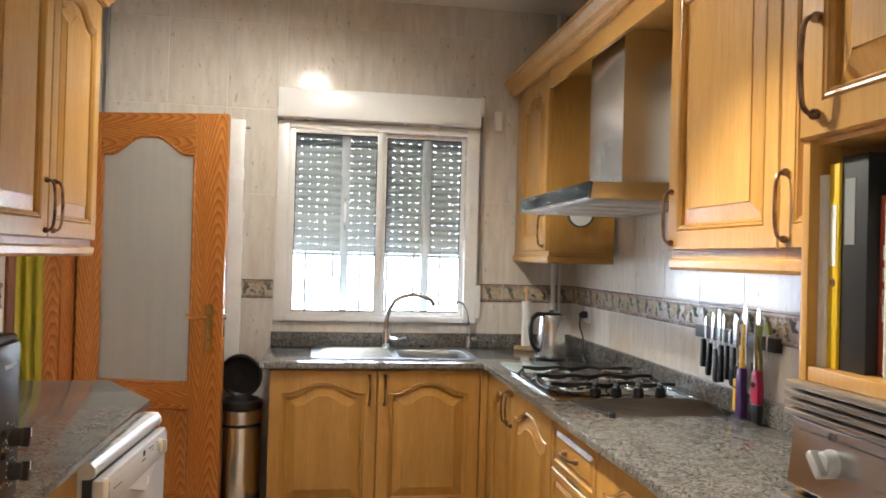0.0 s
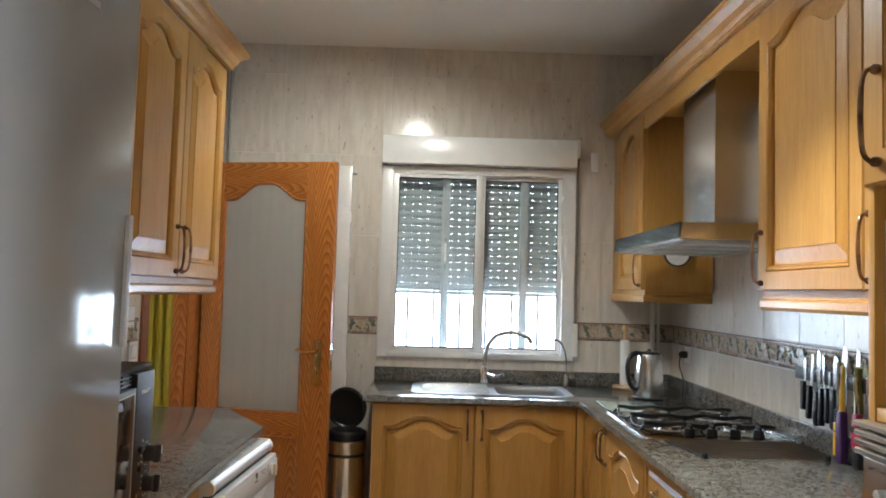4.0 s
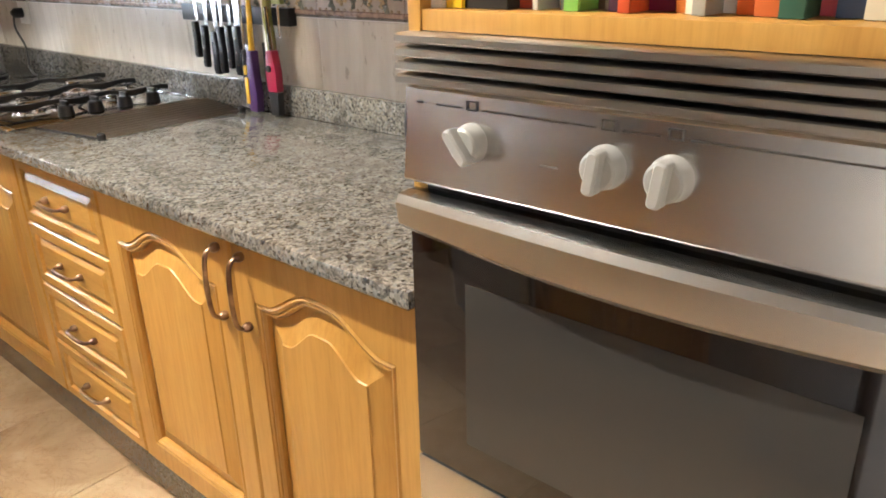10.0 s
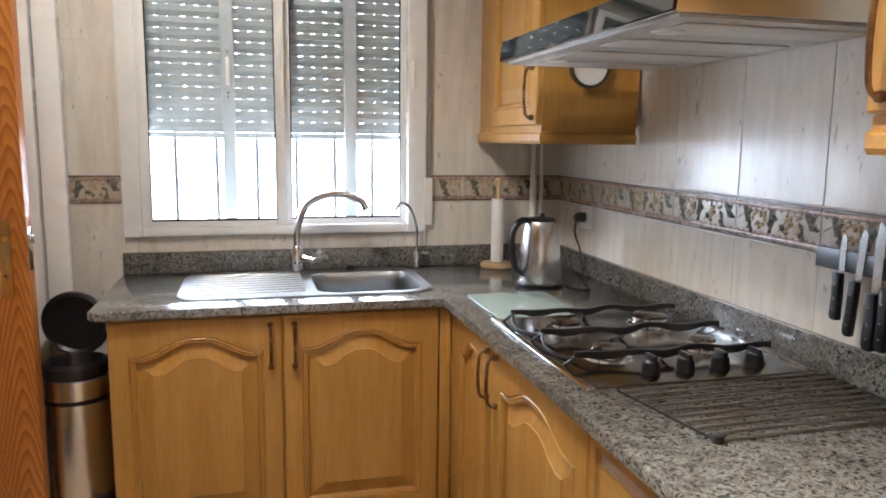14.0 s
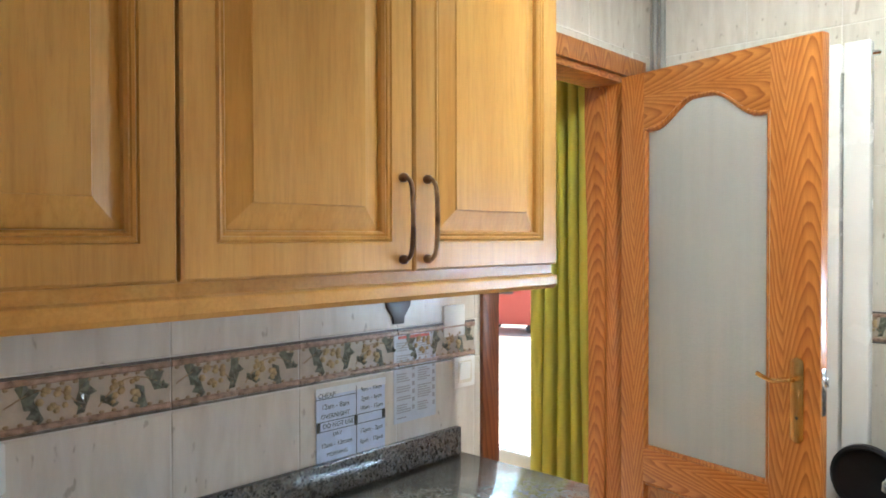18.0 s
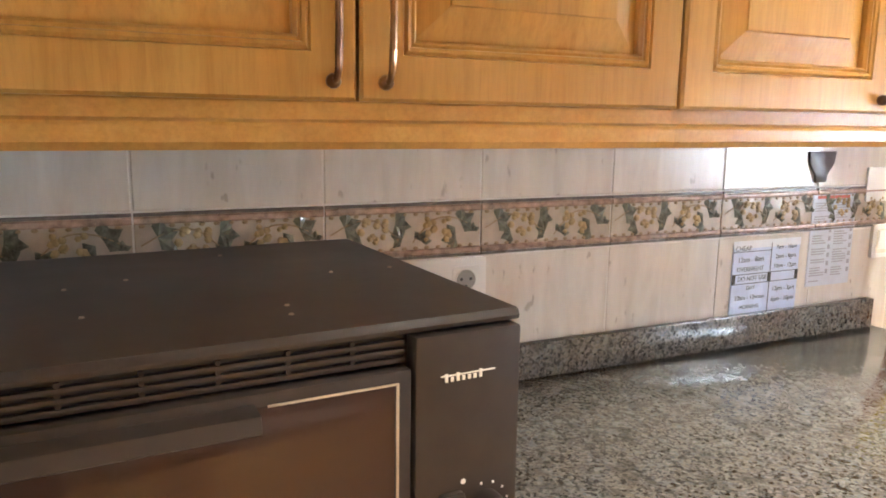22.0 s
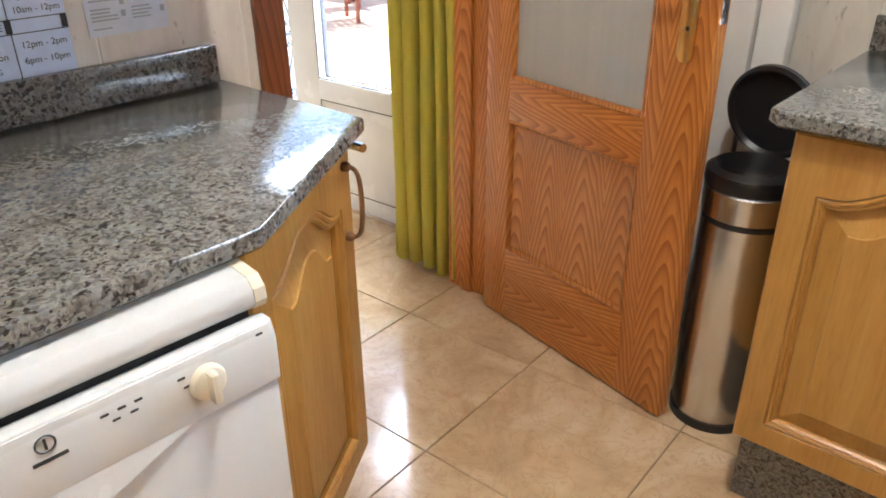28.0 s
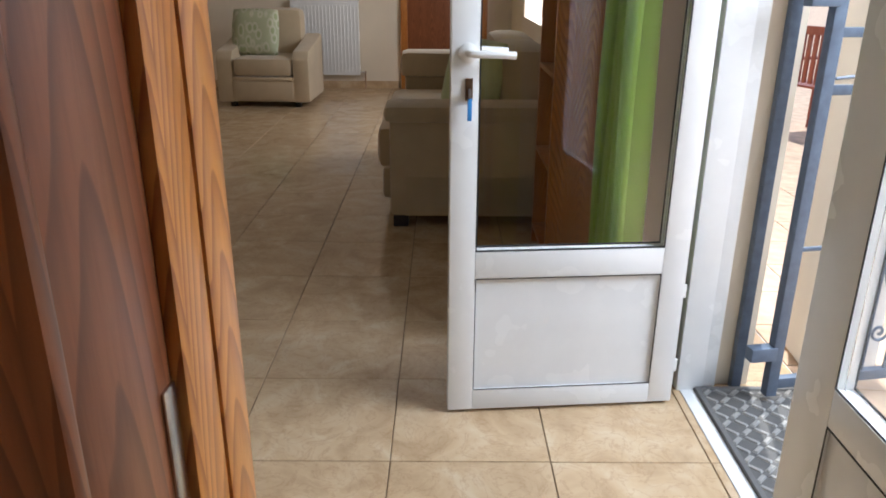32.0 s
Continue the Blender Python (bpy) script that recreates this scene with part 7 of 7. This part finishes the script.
def cushion(m, w, h, t, material, label):
    n = 12
    bm_ = bmesh.new()
    gr = {}
    for s in (-1, 1):
        for i in range(n + 1):
            for j in range(n + 1):
                u, v = i / n * 2 - 1, j / n * 2 - 1
                f = max(0.0, (1 - u ** 4) * (1 - v ** 4)) ** 0.5
                pinch = 1 - 0.06 * (u * u) * (v * v)
                if s == 1 and (i in (0, n) or j in (0, n)):
                    gr[(s, i, j)] = gr[(-1, i, j)]
                    continue
                gr[(s, i, j)] = bm_.verts.new((u * w / 2 * pinch, s * t / 2 * f, v * h / 2 * pinch))
    for s in (-1, 1):
        for i in range(n):
            for j in range(n):
                q = [gr[(s, i, j)], gr[(s, i + 1, j)], gr[(s, i + 1, j + 1)], gr[(s, i, j + 1)]]
                bm_.faces.new(q if s < 0 else q[::-1])
    return solid("cushion", bm_, material, label, "cushion", group="cushions", smooth=2.0, m=m)


cushion(LV @ pose(-3.86, -0.62, 0.730, -15, 0, 38), 0.46, 0.46, 0.15, PALE_GREEN, "pale green cushion leaning on the sofa")


def leaf_print():
    m = mat("leaf_print_cotton", (0.5, 0.52, 0.38), 0.9)
    n = Nodes(m)
    vo = n.add("ShaderNodeTexVoronoi", Scale=16.0)
    n.link(n.coords((1, 1, 0.6)), vo.inputs["Vector"])
    n.base(n.ramp(vo.outputs["Distance"], [(0.25, (0.36, 0.40, 0.22)), (0.45, (0.62, 0.60, 0.46)), (0.6, (0.45, 0.47, 0.30))]))
    return m


ac = lthing("armchair", pose(-7.20, -2.60, 0, 0, 0, 88) @ Matrix.Diagonal((0.90, 0.92, 0.92, 1)), "beige microfibre recliner armchair", "armchair")
# local: front at y = 0 facing -y, x across
soft(-0.36, 0.36, 0.0, 0.80, 0.06, 0.30, 0.02, "base", ac, TAUPE)
soft(-0.335, 0.335, -0.012, 0.05, 0.075, 0.285, 0.02, "footrest", ac, TAUPE, "folded footrest panel")
soft(-0.335, 0.335, -0.015, 0.05, 0.288, 0.33, 0.015, "rail", ac, TAUPE)
soft(-0.325, 0.325, -0.02, 0.66, 0.33, 0.53, 0.06, "seat_cushion", ac, TAUPE)
soft(-0.34, 0.34, 0.58, 0.86, 0.36, 1.02, 0.09, "backrest", ac, TAUPE)
for s in (-1, 1):
    a0, a1 = sorted((s * 0.335, s * 0.52))
    pts = [(0.0, 0.055), (0.0, 0.52), (0.06, 0.60), (0.25, 0.63), (0.62, 0.70), (0.82, 0.74), (0.86, 0.70), (0.84, 0.06)]
    bm_ = rings([[(a0, y, z) for y, z in pts], [(a1, y, z) for y, z in pts]])
    bmesh.ops.recalc_face_normals(bm_, faces=bm_.faces[:])
    part("arm", bm_, TAUPE, ac, bevel=0.03, smooth=0.9)
for x in (-0.4, 0.34):
    for y in (0.06, 0.74):
        part("foot", box(x, x + 0.06, y, y + 0.06, 0.0, 0.06), BLACK_PLASTIC, ac)
cushion(LV @ pose(-7.55, -2.72, 0.71, -14, 0, 84), 0.50, 0.48, 0.14, leaf_print(), "leaf-printed cotton cushion on the armchair")

hr_ = lthing("panel_radiator", pose(FARX + 0.06, -2.12, 0.16, 0, 0, 90), "white panel radiator on the far wall", "radiator")
part("panel", box(-0.42, 0.36, -0.03, 0.03, 0.0, 0.82), WHITE_LACQUER, hr_, bevel=0.008)
for i in range(19):
    x = -0.39 + i * 0.0405
    part("rib", box(x, x + 0.018, -0.038, -0.029, 0.04, 0.78), WHITE_LACQUER, hr_, bevel=0.004)
part("top_grille", box(-0.42, 0.36, -0.025, 0.04, 0.8205, 0.835), WHITE_LACQUER, hr_)
vlv = part("valve", tube([(0.365, 0, 0.03), (0.42, 0, 0.03)], 0.012, seg=8), CHROME, hr_)
part("pipe", tube([(0.42, 0, 0.05), (0.42, 0, -0.16)], 0.009, seg=8), plain("copper_pipe", (0.4, 0.25, 0.15), 0.4), vlv)
for x in (-0.3, 0.25):
    part("bracket", box(x, x + 0.03, 0.0, 0.06, 0.1, 0.7), WHITE_LACQUER, hr_)
wd = lthing("interior_door", pose(FARX + 0.03, -0.78, 0, 0, 0, 90), "dark pine door at the far end of the living room", "door")
part("leaf", box(-0.42, 0.42, -0.02, 0.02, 0.005, 2.03), PINE_DARK_SHADED, wd, bevel=0.003)
for x in (-0.50, 0.42):
    part("casing", box(x, x + 0.08, -0.03, 0.028, 0.0, 2.10), PINE, wd, bevel=0.003)
part("casing", box(-0.42, 0.42, -0.03, 0.028, 2.032, 2.10), PINE_FLAT, wd, bevel=0.003)
solid("baseboard", box(FARX + 0.0005, FARX + 0.014, -5.4, -1.30, 0.0, 0.085), FLOOR, "tiled skirting on the far wall", "baseboard", "structure", m=LV, bevel=0.002)
bk = lthing("bookcase", pose(-2.75, -0.03, 0, 0, 0, 0), "tall pine shelf unit beyond the garden doors", "shelf")
for n, b in (("side", box(-0.50, -0.475, -0.30, 0.0, 0.0, 1.9)), ("side", box(-0.025, 0.0, -0.30, 0.0, 0.0, 1.9))):
    part(n, b, PINE, bk, bevel=0.002)
for z in (0.08, 0.48, 0.88, 1.28, 1.68):
    part("shelf", box(-0.475, -0.025, -0.30, 0.0, z, z + 0.022), PINE_FLAT, bk, bevel=0.002)
part("back", box(-0.475, -0.025, -0.014, -0.002, 0.0, 1.9), PINE_DARK_SHADED, bk)

# ---- terrace outside ----
STONE = plaster("rough_white_render", (0.74, 0.71, 0.66))
pr = lthing("terrace_pier", pose(-2.02, 0.62, 0), "rough whitewashed masonry pier on the terrace", "pier")
bm = bmesh.new()
rng = random.Random(2)
lp = []
for k in range(16):
    z = k * 0.16
    w_, d_ = 0.12 + rng.uniform(-0.014, 0.014), 0.12 + rng.uniform(-0.014, 0.014)
    lp.append([(x + rng.uniform(-0.008, 0.008), y + rng.uniform(-0.008, 0.008), z) for x, y in round_rect(-w_, w_, -d_, d_, 0.05, 2)])
rings(lp, bm)
part("masonry", bm, STONE, pr, smooth=0.9)
solid("garden_wall", box(-16, 14, 10.0, 10.25, -0.03, 1.25), STONE, "whitewashed garden wall", "wall", "structure", m=LV)
RED_WOOD = wood("red_stained_wood", (0.10, 0.02, 0.012), (0.24, 0.055, 0.03), (0.32, 0.09, 0.05))
REDPAINT = plain("faded_red_paint", (0.42, 0.06, 0.04), 0.5)


def garden_chair(m):
    g = lthing("garden_chair", m, "red-brown wooden garden chair on the terrace", "chair", "garden chairs")
    for x in (-0.24, 0.21):
        for y in (-0.22, 0.20):
            part("leg", box(x, x + 0.035, y, y + 0.035, 0.0, 0.42 if y < 0 else 0.9), RED_WOOD, g, bevel=0.003)
        part("armrest", box(x - 0.01, x + 0.045, -0.25, 0.22, 0.62, 0.645), RED_WOOD, g, bevel=0.004)
        part("arm_post", box(x, x + 0.035, -0.22, -0.185, 0.42, 0.62), RED_WOOD, g)
    for i in range(6):
        y = -0.22 + i * 0.075
        part("seat_slat", box(-0.24, 0.245, y, y + 0.06, 0.42, 0.44), RED_WOOD, g, bevel=0.003)
    for i in range(6):
        x = -0.19 + i * 0.068
        part("back_slat", box(x, x + 0.04, 0.205, 0.225, 0.46, 0.86), RED_WOOD, g, bevel=0.003)
    part("top_rail", box(-0.24, 0.245, 0.20, 0.235, 0.86, 0.93), RED_WOOD, g, bevel=0.004)
    return g


garden_chair(pose(-4.20, 3.12, -0.03, 0, 0, 150))
garden_chair(pose(-4.85, 3.75, -0.03, 0, 0, 60))
garden_chair(pose(-6.2, 2.5, -0.03, 0, 0, 200))
gt = lthing("garden_table", pose(-5.6, 4.5, -0.03), "red-brown wooden garden table on the terrace", "table")
for i in range(7):
    part("table_slat", box(-0.75, 0.75, -0.42 + i * 0.12, -0.31 + i * 0.12, 0.71, 0.735), RED_WOOD, gt, bevel=0.003)
for x in (-0.68, 0.62):
    for y in (-0.36, 0.32):
        part("leg", box(x, x + 0.06, y, y + 0.06, 0.0, 0.71), RED_WOOD, gt, bevel=0.003)
# big red waste container across the yard
sk2 = lthing("waste_skip", pose(-5.62, 7.15, -0.03, 0, 0, 20), "red metal container with an orange rim in the yard", "container")
bm = rings([[(-0.42, -0.4, 0.14), (0.42, -0.4, 0.14), (0.42, 0.4, 0.14), (-0.42, 0.4, 0.14)], [(-0.52, -0.48, 1.0), (0.52, -0.48, 1.0), (0.52, 0.48, 1.0), (-0.52, 0.48, 1.0)]])
part("tub", bm, REDPAINT, sk2, bevel=0.02)
part("rim", box(-0.56, 0.56, -0.52, 0.52, 1.0, 1.05), plain("orange_rim", (0.75, 0.25, 0.03), 0.5), sk2, bevel=0.01)
part("label", box(-0.12, 0.12, -0.492, -0.46, 0.62, 0.78), BLACK_INK, sk2)
for x in (-0.35, 0.35):
    part("wheel", tube([(x, -0.3, 0.07), (x, -0.22, 0.07)], 0.07, seg=14), RUBBER, sk2)
    part("wheel", tube([(x, 0.22, 0.07), (x, 0.3, 0.07)], 0.07, seg=14), RUBBER, sk2)


# shrubs beyond the garden wall
LEAF_G = speckled("garden_foliage", (0.06, 0.11, 0.03), 0.5, 0.3, 8)


def shrub(m, r, h, n, seed, label):
    rng_ = random.Random(seed)
    t = lthing("garden_tree", m, label, "tree", "garden trees")
    bm_ = tube(curve_pts([(0, 0, 0), (0.03, 0.02, h * 0.3), (-0.02, 0.03, h * 0.6)], 4), [0.09 * (1 - 0.06 * k) for k in range(9)], seg=8)
    limbs = []
    for k in range(7):
        a = k * 0.9
        e = Vector((math.cos(a) * r * 0.6, math.sin(a) * r * 0.6, h * (0.65 + 0.04 * k)))
        tube([(0, 0, h * 0.4), e * 0.6 + Vector((0, 0, h * 0.2)), e], [0.04, 0.025, 0.01], bm_, 6)
        limbs.append(e)
    part("trunk", bm_, PINE_DARK_SHADED, t)
    vs_, fs_ = [], []
    for k in range(n):
        c_ = rng_.choice(limbs)
        p = c_ + Vector((rng_.gauss(0, r * 0.34), rng_.gauss(0, r * 0.34), rng_.gauss(0, r * 0.30)))
        d = Vector((rng_.uniform(-1, 1), rng_.uniform(-1, 1), rng_.uniform(-0.6, 0.6))).normalized()
        s = d.orthogonal().normalized() * 0.03
        i0 = len(vs_)
        vs_ += [p - d * 0.06, p + s, p + d * 0.07, p - s]
        fs_.append((i0, i0 + 1, i0 + 2, i0 + 3))
    me = bpy.data.meshes.new("crown")
    me.from_pydata([tuple(v) for v in vs_], [], fs_)
    me.materials.append(LEAF_G)
    o = new("crown", me)
    o.parent = t
    tagged(o, kind="stuff")


shrub(pose(-3.2, 11.6, -0.03), 1.3, 3.0, 2600, 1, "leafy green tree behind the garden wall")
shrub(pose(0.6, 12.0, -0.03), 1.4, 3.2, 2600, 2, "leafy green tree behind the garden wall")
shrub(pose(3.6, 11.8, -0.03), 1.2, 2.8, 2600, 3, "leafy green tree behind the garden wall")
# ---- tiles ----
def tile_mesh(w, h, t=0.008, b=0.0015, name="tile", material=None):
    x, z = w / 2, h / 2
    def lp(i, y):
        return [(-x + i, y, -z + i), (x - i, y, -z + i), (x - i, y, z - i), (-x + i, y, z - i)]
    return finish(name, rings([lp(0, t), lp(0, b), lp(b, 0)], cap0=False), material or TILE, smooth=0)


MESHES = {}


def lay_wall(parent, cols, rows, holes, place, border_row):
    """Tiles on one wall: cols and rows are the joints; place(u, z) gives the pose."""
    for j in range(len(rows) - 1):
        for i in range(len(cols) - 1):
            for a, b, c, d in rects(cols[i], cols[i + 1], rows[j], rows[j + 1], holes):
                w, h = round(b - a - 0.003, 4), round(d - c - 0.003, 4)
                if w < 0.01 or h < 0.01:
                    continue
                whole = j == border_row and w > 0.03 and h > 0.09
                key = (w, h, whole)
                if key not in MESHES:
                    MESHES[key] = border_mesh(w, h) if whole else tile_mesh(w, h)
                ob = new("border_tile" if whole else "tile", MESHES[key])
                ob.parent = parent
                ob.matrix_world = place((a + b) / 2, (c + d) / 2)


LINER = speckled("brown_relief_liner", (0.42, 0.29, 0.22), 0.25, 0.25, 60)
LINER_DARK = speckled("grey_liner_edge", (0.16, 0.14, 0.125), 0.25, 0.2, 60)
LEAF = speckled("glazed_green_leaf", (0.19, 0.195, 0.155), 0.2, 0.3, 90)
GRAPE = speckled("glazed_ochre_grape", (0.52, 0.40, 0.23), 0.18, 0.15, 90)
STEM = plain("glazed_tan_stem", (0.36, 0.27, 0.17), 0.25)


BORDER_BG = speckled("beige_border_glaze", (0.50, 0.43, 0.345), 0.2, 0.08, 30)


def border_mesh(w, h):
    """A relief tile with vine leaves and grapes between two mouldings."""
    x, z = w / 2, h / 2
    bm = bmesh.new()

    def mark(start, idx):
        bm.faces.ensure_lookup_table()
        for f in bm.faces[start:]:
            f.material_index = idx
    def lp(i, y):
        return [(-x + i, y, -z + i), (x - i, y, -z + i), (x - i, y, z - i), (-x + i, y, z - i)]
    rings([lp(0, 0.008), lp(0, 0.0), lp(0.0012, -0.0012)], bm, cap0=False)
    for s in (-1, 1):
        k = len(bm.faces)
        zc = s * (z - 0.012)
        rings([[(xx, -0.001, zc - 0.006), (xx, -0.0045, zc - 0.004), (xx, -0.0055, zc), (xx, -0.0045, zc + 0.004), (xx, -0.001, zc + 0.006)] for xx in (-x, x)], bm)
        mark(k, 1)
        k = len(bm.faces)
        zc = s * (z - 0.003)
        rings([[(xx, 0.0, zc - 0.003), (xx, -0.0035, zc - 0.002), (xx, -0.0035, zc + 0.002), (xx, 0.0, zc + 0.003)] for xx in (-x, x)], bm)
        mark(k, 2)
        # beads along the inner side of the moulding
        k = len(bm.faces)
        for q_ in range(int(w / 0.022)):
            bx_ = -x + 0.011 + q_ * 0.022
            zb = s * (z - 0.0205)
            rings([[(bx_ + r * 1.5 * math.cos(a * math.pi / 3), y, zb + r * math.sin(a * math.pi / 3)) for a in range(6)] for r, y in ((0.0035, -0.001), (0.0022, -0.0035))], bm, cap0=False)
        mark(k, 5)
    rng = random.Random(5)
    # a cut tile shows one end of the pattern
    sc, off = (w / 0.297, 0.0) if w > 0.22 else (1.0, 0.10)
    for cx, cz, a, s in ((-0.115, 0.012, 20, 1.0), (-0.085, -0.014, 200, 0.7), (-0.022, 0.014, -10, 0.95), (-0.008, -0.012, 160, 0.7), (0.028, -0.018, 60, 0.65), (0.108, 0.012, 30, 0.95), (0.098, -0.014, 190, 0.9), (0.132, -0.004, 80, 0.6)):
        cx += off
        room = (x - abs(cx * sc)) / 0.034
        if room < 0.25:
            continue
        s *= min(1.0, room + 0.3)
        for da in (-62, 0, 62):
            k = len(bm.faces)
            r = radians(a + da)
            L, wd = 0.034 * s, 0.0115 * s
            def q(u, v, y):
                return bm.verts.new(((cx * sc) + u * math.cos(r) - v * math.sin(r), y, cz + u * math.sin(r) + v * math.cos(r)))
            tip, l1, r1, root, mid = q(L, 0, -0.002), q(L * 0.5, wd, -0.0018), q(L * 0.5, -wd, -0.0018), q(0, 0, -0.003), q(L * 0.5, 0, -0.006)
            for f in ((root, l1, mid), (l1, tip, mid), (tip, r1, mid), (r1, root, mid)):
                bm.faces.new(tuple(reversed(f)))
            mark(k, 3)
    for cx, cz in ((-0.062, 0.006), (0.062, 0.004)):
        for i in range(15):
            k = len(bm.faces)
            px, pz = (cx + off) * sc + rng.uniform(-0.024, 0.024), cz + rng.uniform(-0.022, 0.018)
            if abs(px) > x - 0.009:
                continue
            rr = rng.uniform(0.005, 0.0075)
            rings([[(px + r * math.cos(t * math.pi / 3), y, pz + r * math.sin(t * math.pi / 3)) for t in range(6)] for r, y in ((rr, -0.001), (rr * 0.85, -0.0045), (rr * 0.35, -0.0062))], bm, cap0=False)
            mark(k, 4)
    k = len(bm.faces)
    for s in (-1, 1) if w > 0.22 else ():
        tube(curve_pts([(s * 0.14 * sc, -0.002, 0.0), (s * 0.10 * sc, -0.003, 0.02), (s * 0.06 * sc, -0.003, 0.022), (s * 0.03 * sc, -0.003, 0.0), (s * 0.012 * sc, -0.003, -0.02)], 4), 0.0011, bm, 4)
    mark(k, 5)
    bmesh.ops.recalc_face_normals(bm, faces=[f for f in bm.faces if f.material_index in (1, 2, 4, 5)])
    return finish("border_tile", bm, (BORDER_BG, LINER, LINER_DARK, LEAF, GRAPE, STEM), smooth=0.5)


R0 = [0, 0.248, 0.698, 1.148, 1.250, 1.70, 2.15, 2.60, CEIL_Z]
R1 = [0, 0.250, 0.700, 1.149, 1.254, 1.704, 2.154, 2.604, CEIL_Z]
lay_wall(wall_n, [-2.56, -2.50, -2.20, -1.90, -1.60, -1.30, -1.0, -0.70, -0.40, -0.10, 0.0], R0, [(-1.64, -0.55, 1.03, 2.25)], lambda u, z: pose(u, 0.0, z), 3)
lay_wall(wall_e, [-3.525] + [-0.565 - 0.296 * k for k in range(9, -1, -1)] + [-0.269, 0.0], R0, [], lambda u, z: pose(0.0, u, z, 0, 0, -90), 3)
lay_wall(wall_w, [-3.525] + [-3.399 + 0.297 * k for k in range(12)] + [0.0], R1, [(-0.992, -0.14, -1, 2.12)], lambda u, z: pose(-2.56, u, z, 0, 0, 90), 3)

# floor, laid a little askew to the kitchen walls
FT = pose(-2.229, -0.435, 0, 0, 0, 2.0)
tile_me = tile_mesh(0.452, 0.452, 0.01, 0.0015, "floor_tile", FLOOR)
down = pose(0, 0, 0, -90)
far_vs, far_fs = [], []
for i in range(-24, 9):
    for j in range(-17, 3):
        p = FT @ Vector(((i + 0.5) * 0.455, (j + 0.5) * 0.455, 0))
        q = LV.inverted() @ p
        kitchen = -2.75 < p.x < 0.1 and -4.9 < p.y < -0.1
        edge = -2.9 < p.x < 0.3 and -0.1 <= p.y < 0.25
        living = p.x < -2.6 and -4.0 < q.y < -0.2 and q.x > FARX - 0.2
        rim = p.x < -2.6 and -0.2 <= q.y < 0.26
        place = FT @ pose((i + 0.5) * 0.455, (j + 0.5) * 0.455, 0) @ down
        if kitchen or living or edge or rim:
            ob = new("floor_tile", tile_me)
            ob.parent = floor
            ob.matrix_world = place
        elif p.y < -0.3 and p.x < 1.5 and p.y > -7.1 and q.x > FARX - 0.2 and (q.y > -5.4 or p.x > -4.4):
            base_i = len(far_vs)
            far_vs += [tuple(place @ v.co) for v in tile_me.vertices]
            far_fs += [tuple(base_i + k for k in f.vertices) for f in tile_me.polygons]
far_me = bpy.data.meshes.new("floor_tiles_beyond")
far_me.from_pydata(far_vs, [], far_fs)
far_me.materials.append(FLOOR)
far_ob = new("floor_tiles_beyond", far_me)
far_ob.parent = floor
tagged(far_ob, "marbled beige tiles in the rest of the rooms", kind="stuff")

# terrace paving outside the garden doors
TT = tile_mesh(0.322, 0.322, 0.01, 0.002, "terrace_tile", TERRACE)
solid("terrace_bed", box(-4.6, 1.4, 0.44, 3.76, -0.029, -0.020), GROUT, "pale mortar bed of the terrace tiles", "mortar", "structure", m=LV, smooth=0)
for i in range(18):
    for j in range(10):
        ob = new("terrace_tile", TT)
        ob.parent = ground
        ob.matrix_world = LV @ pose(-4.43 + i * 0.33, 0.61 + j * 0.33, -0.014) @ down
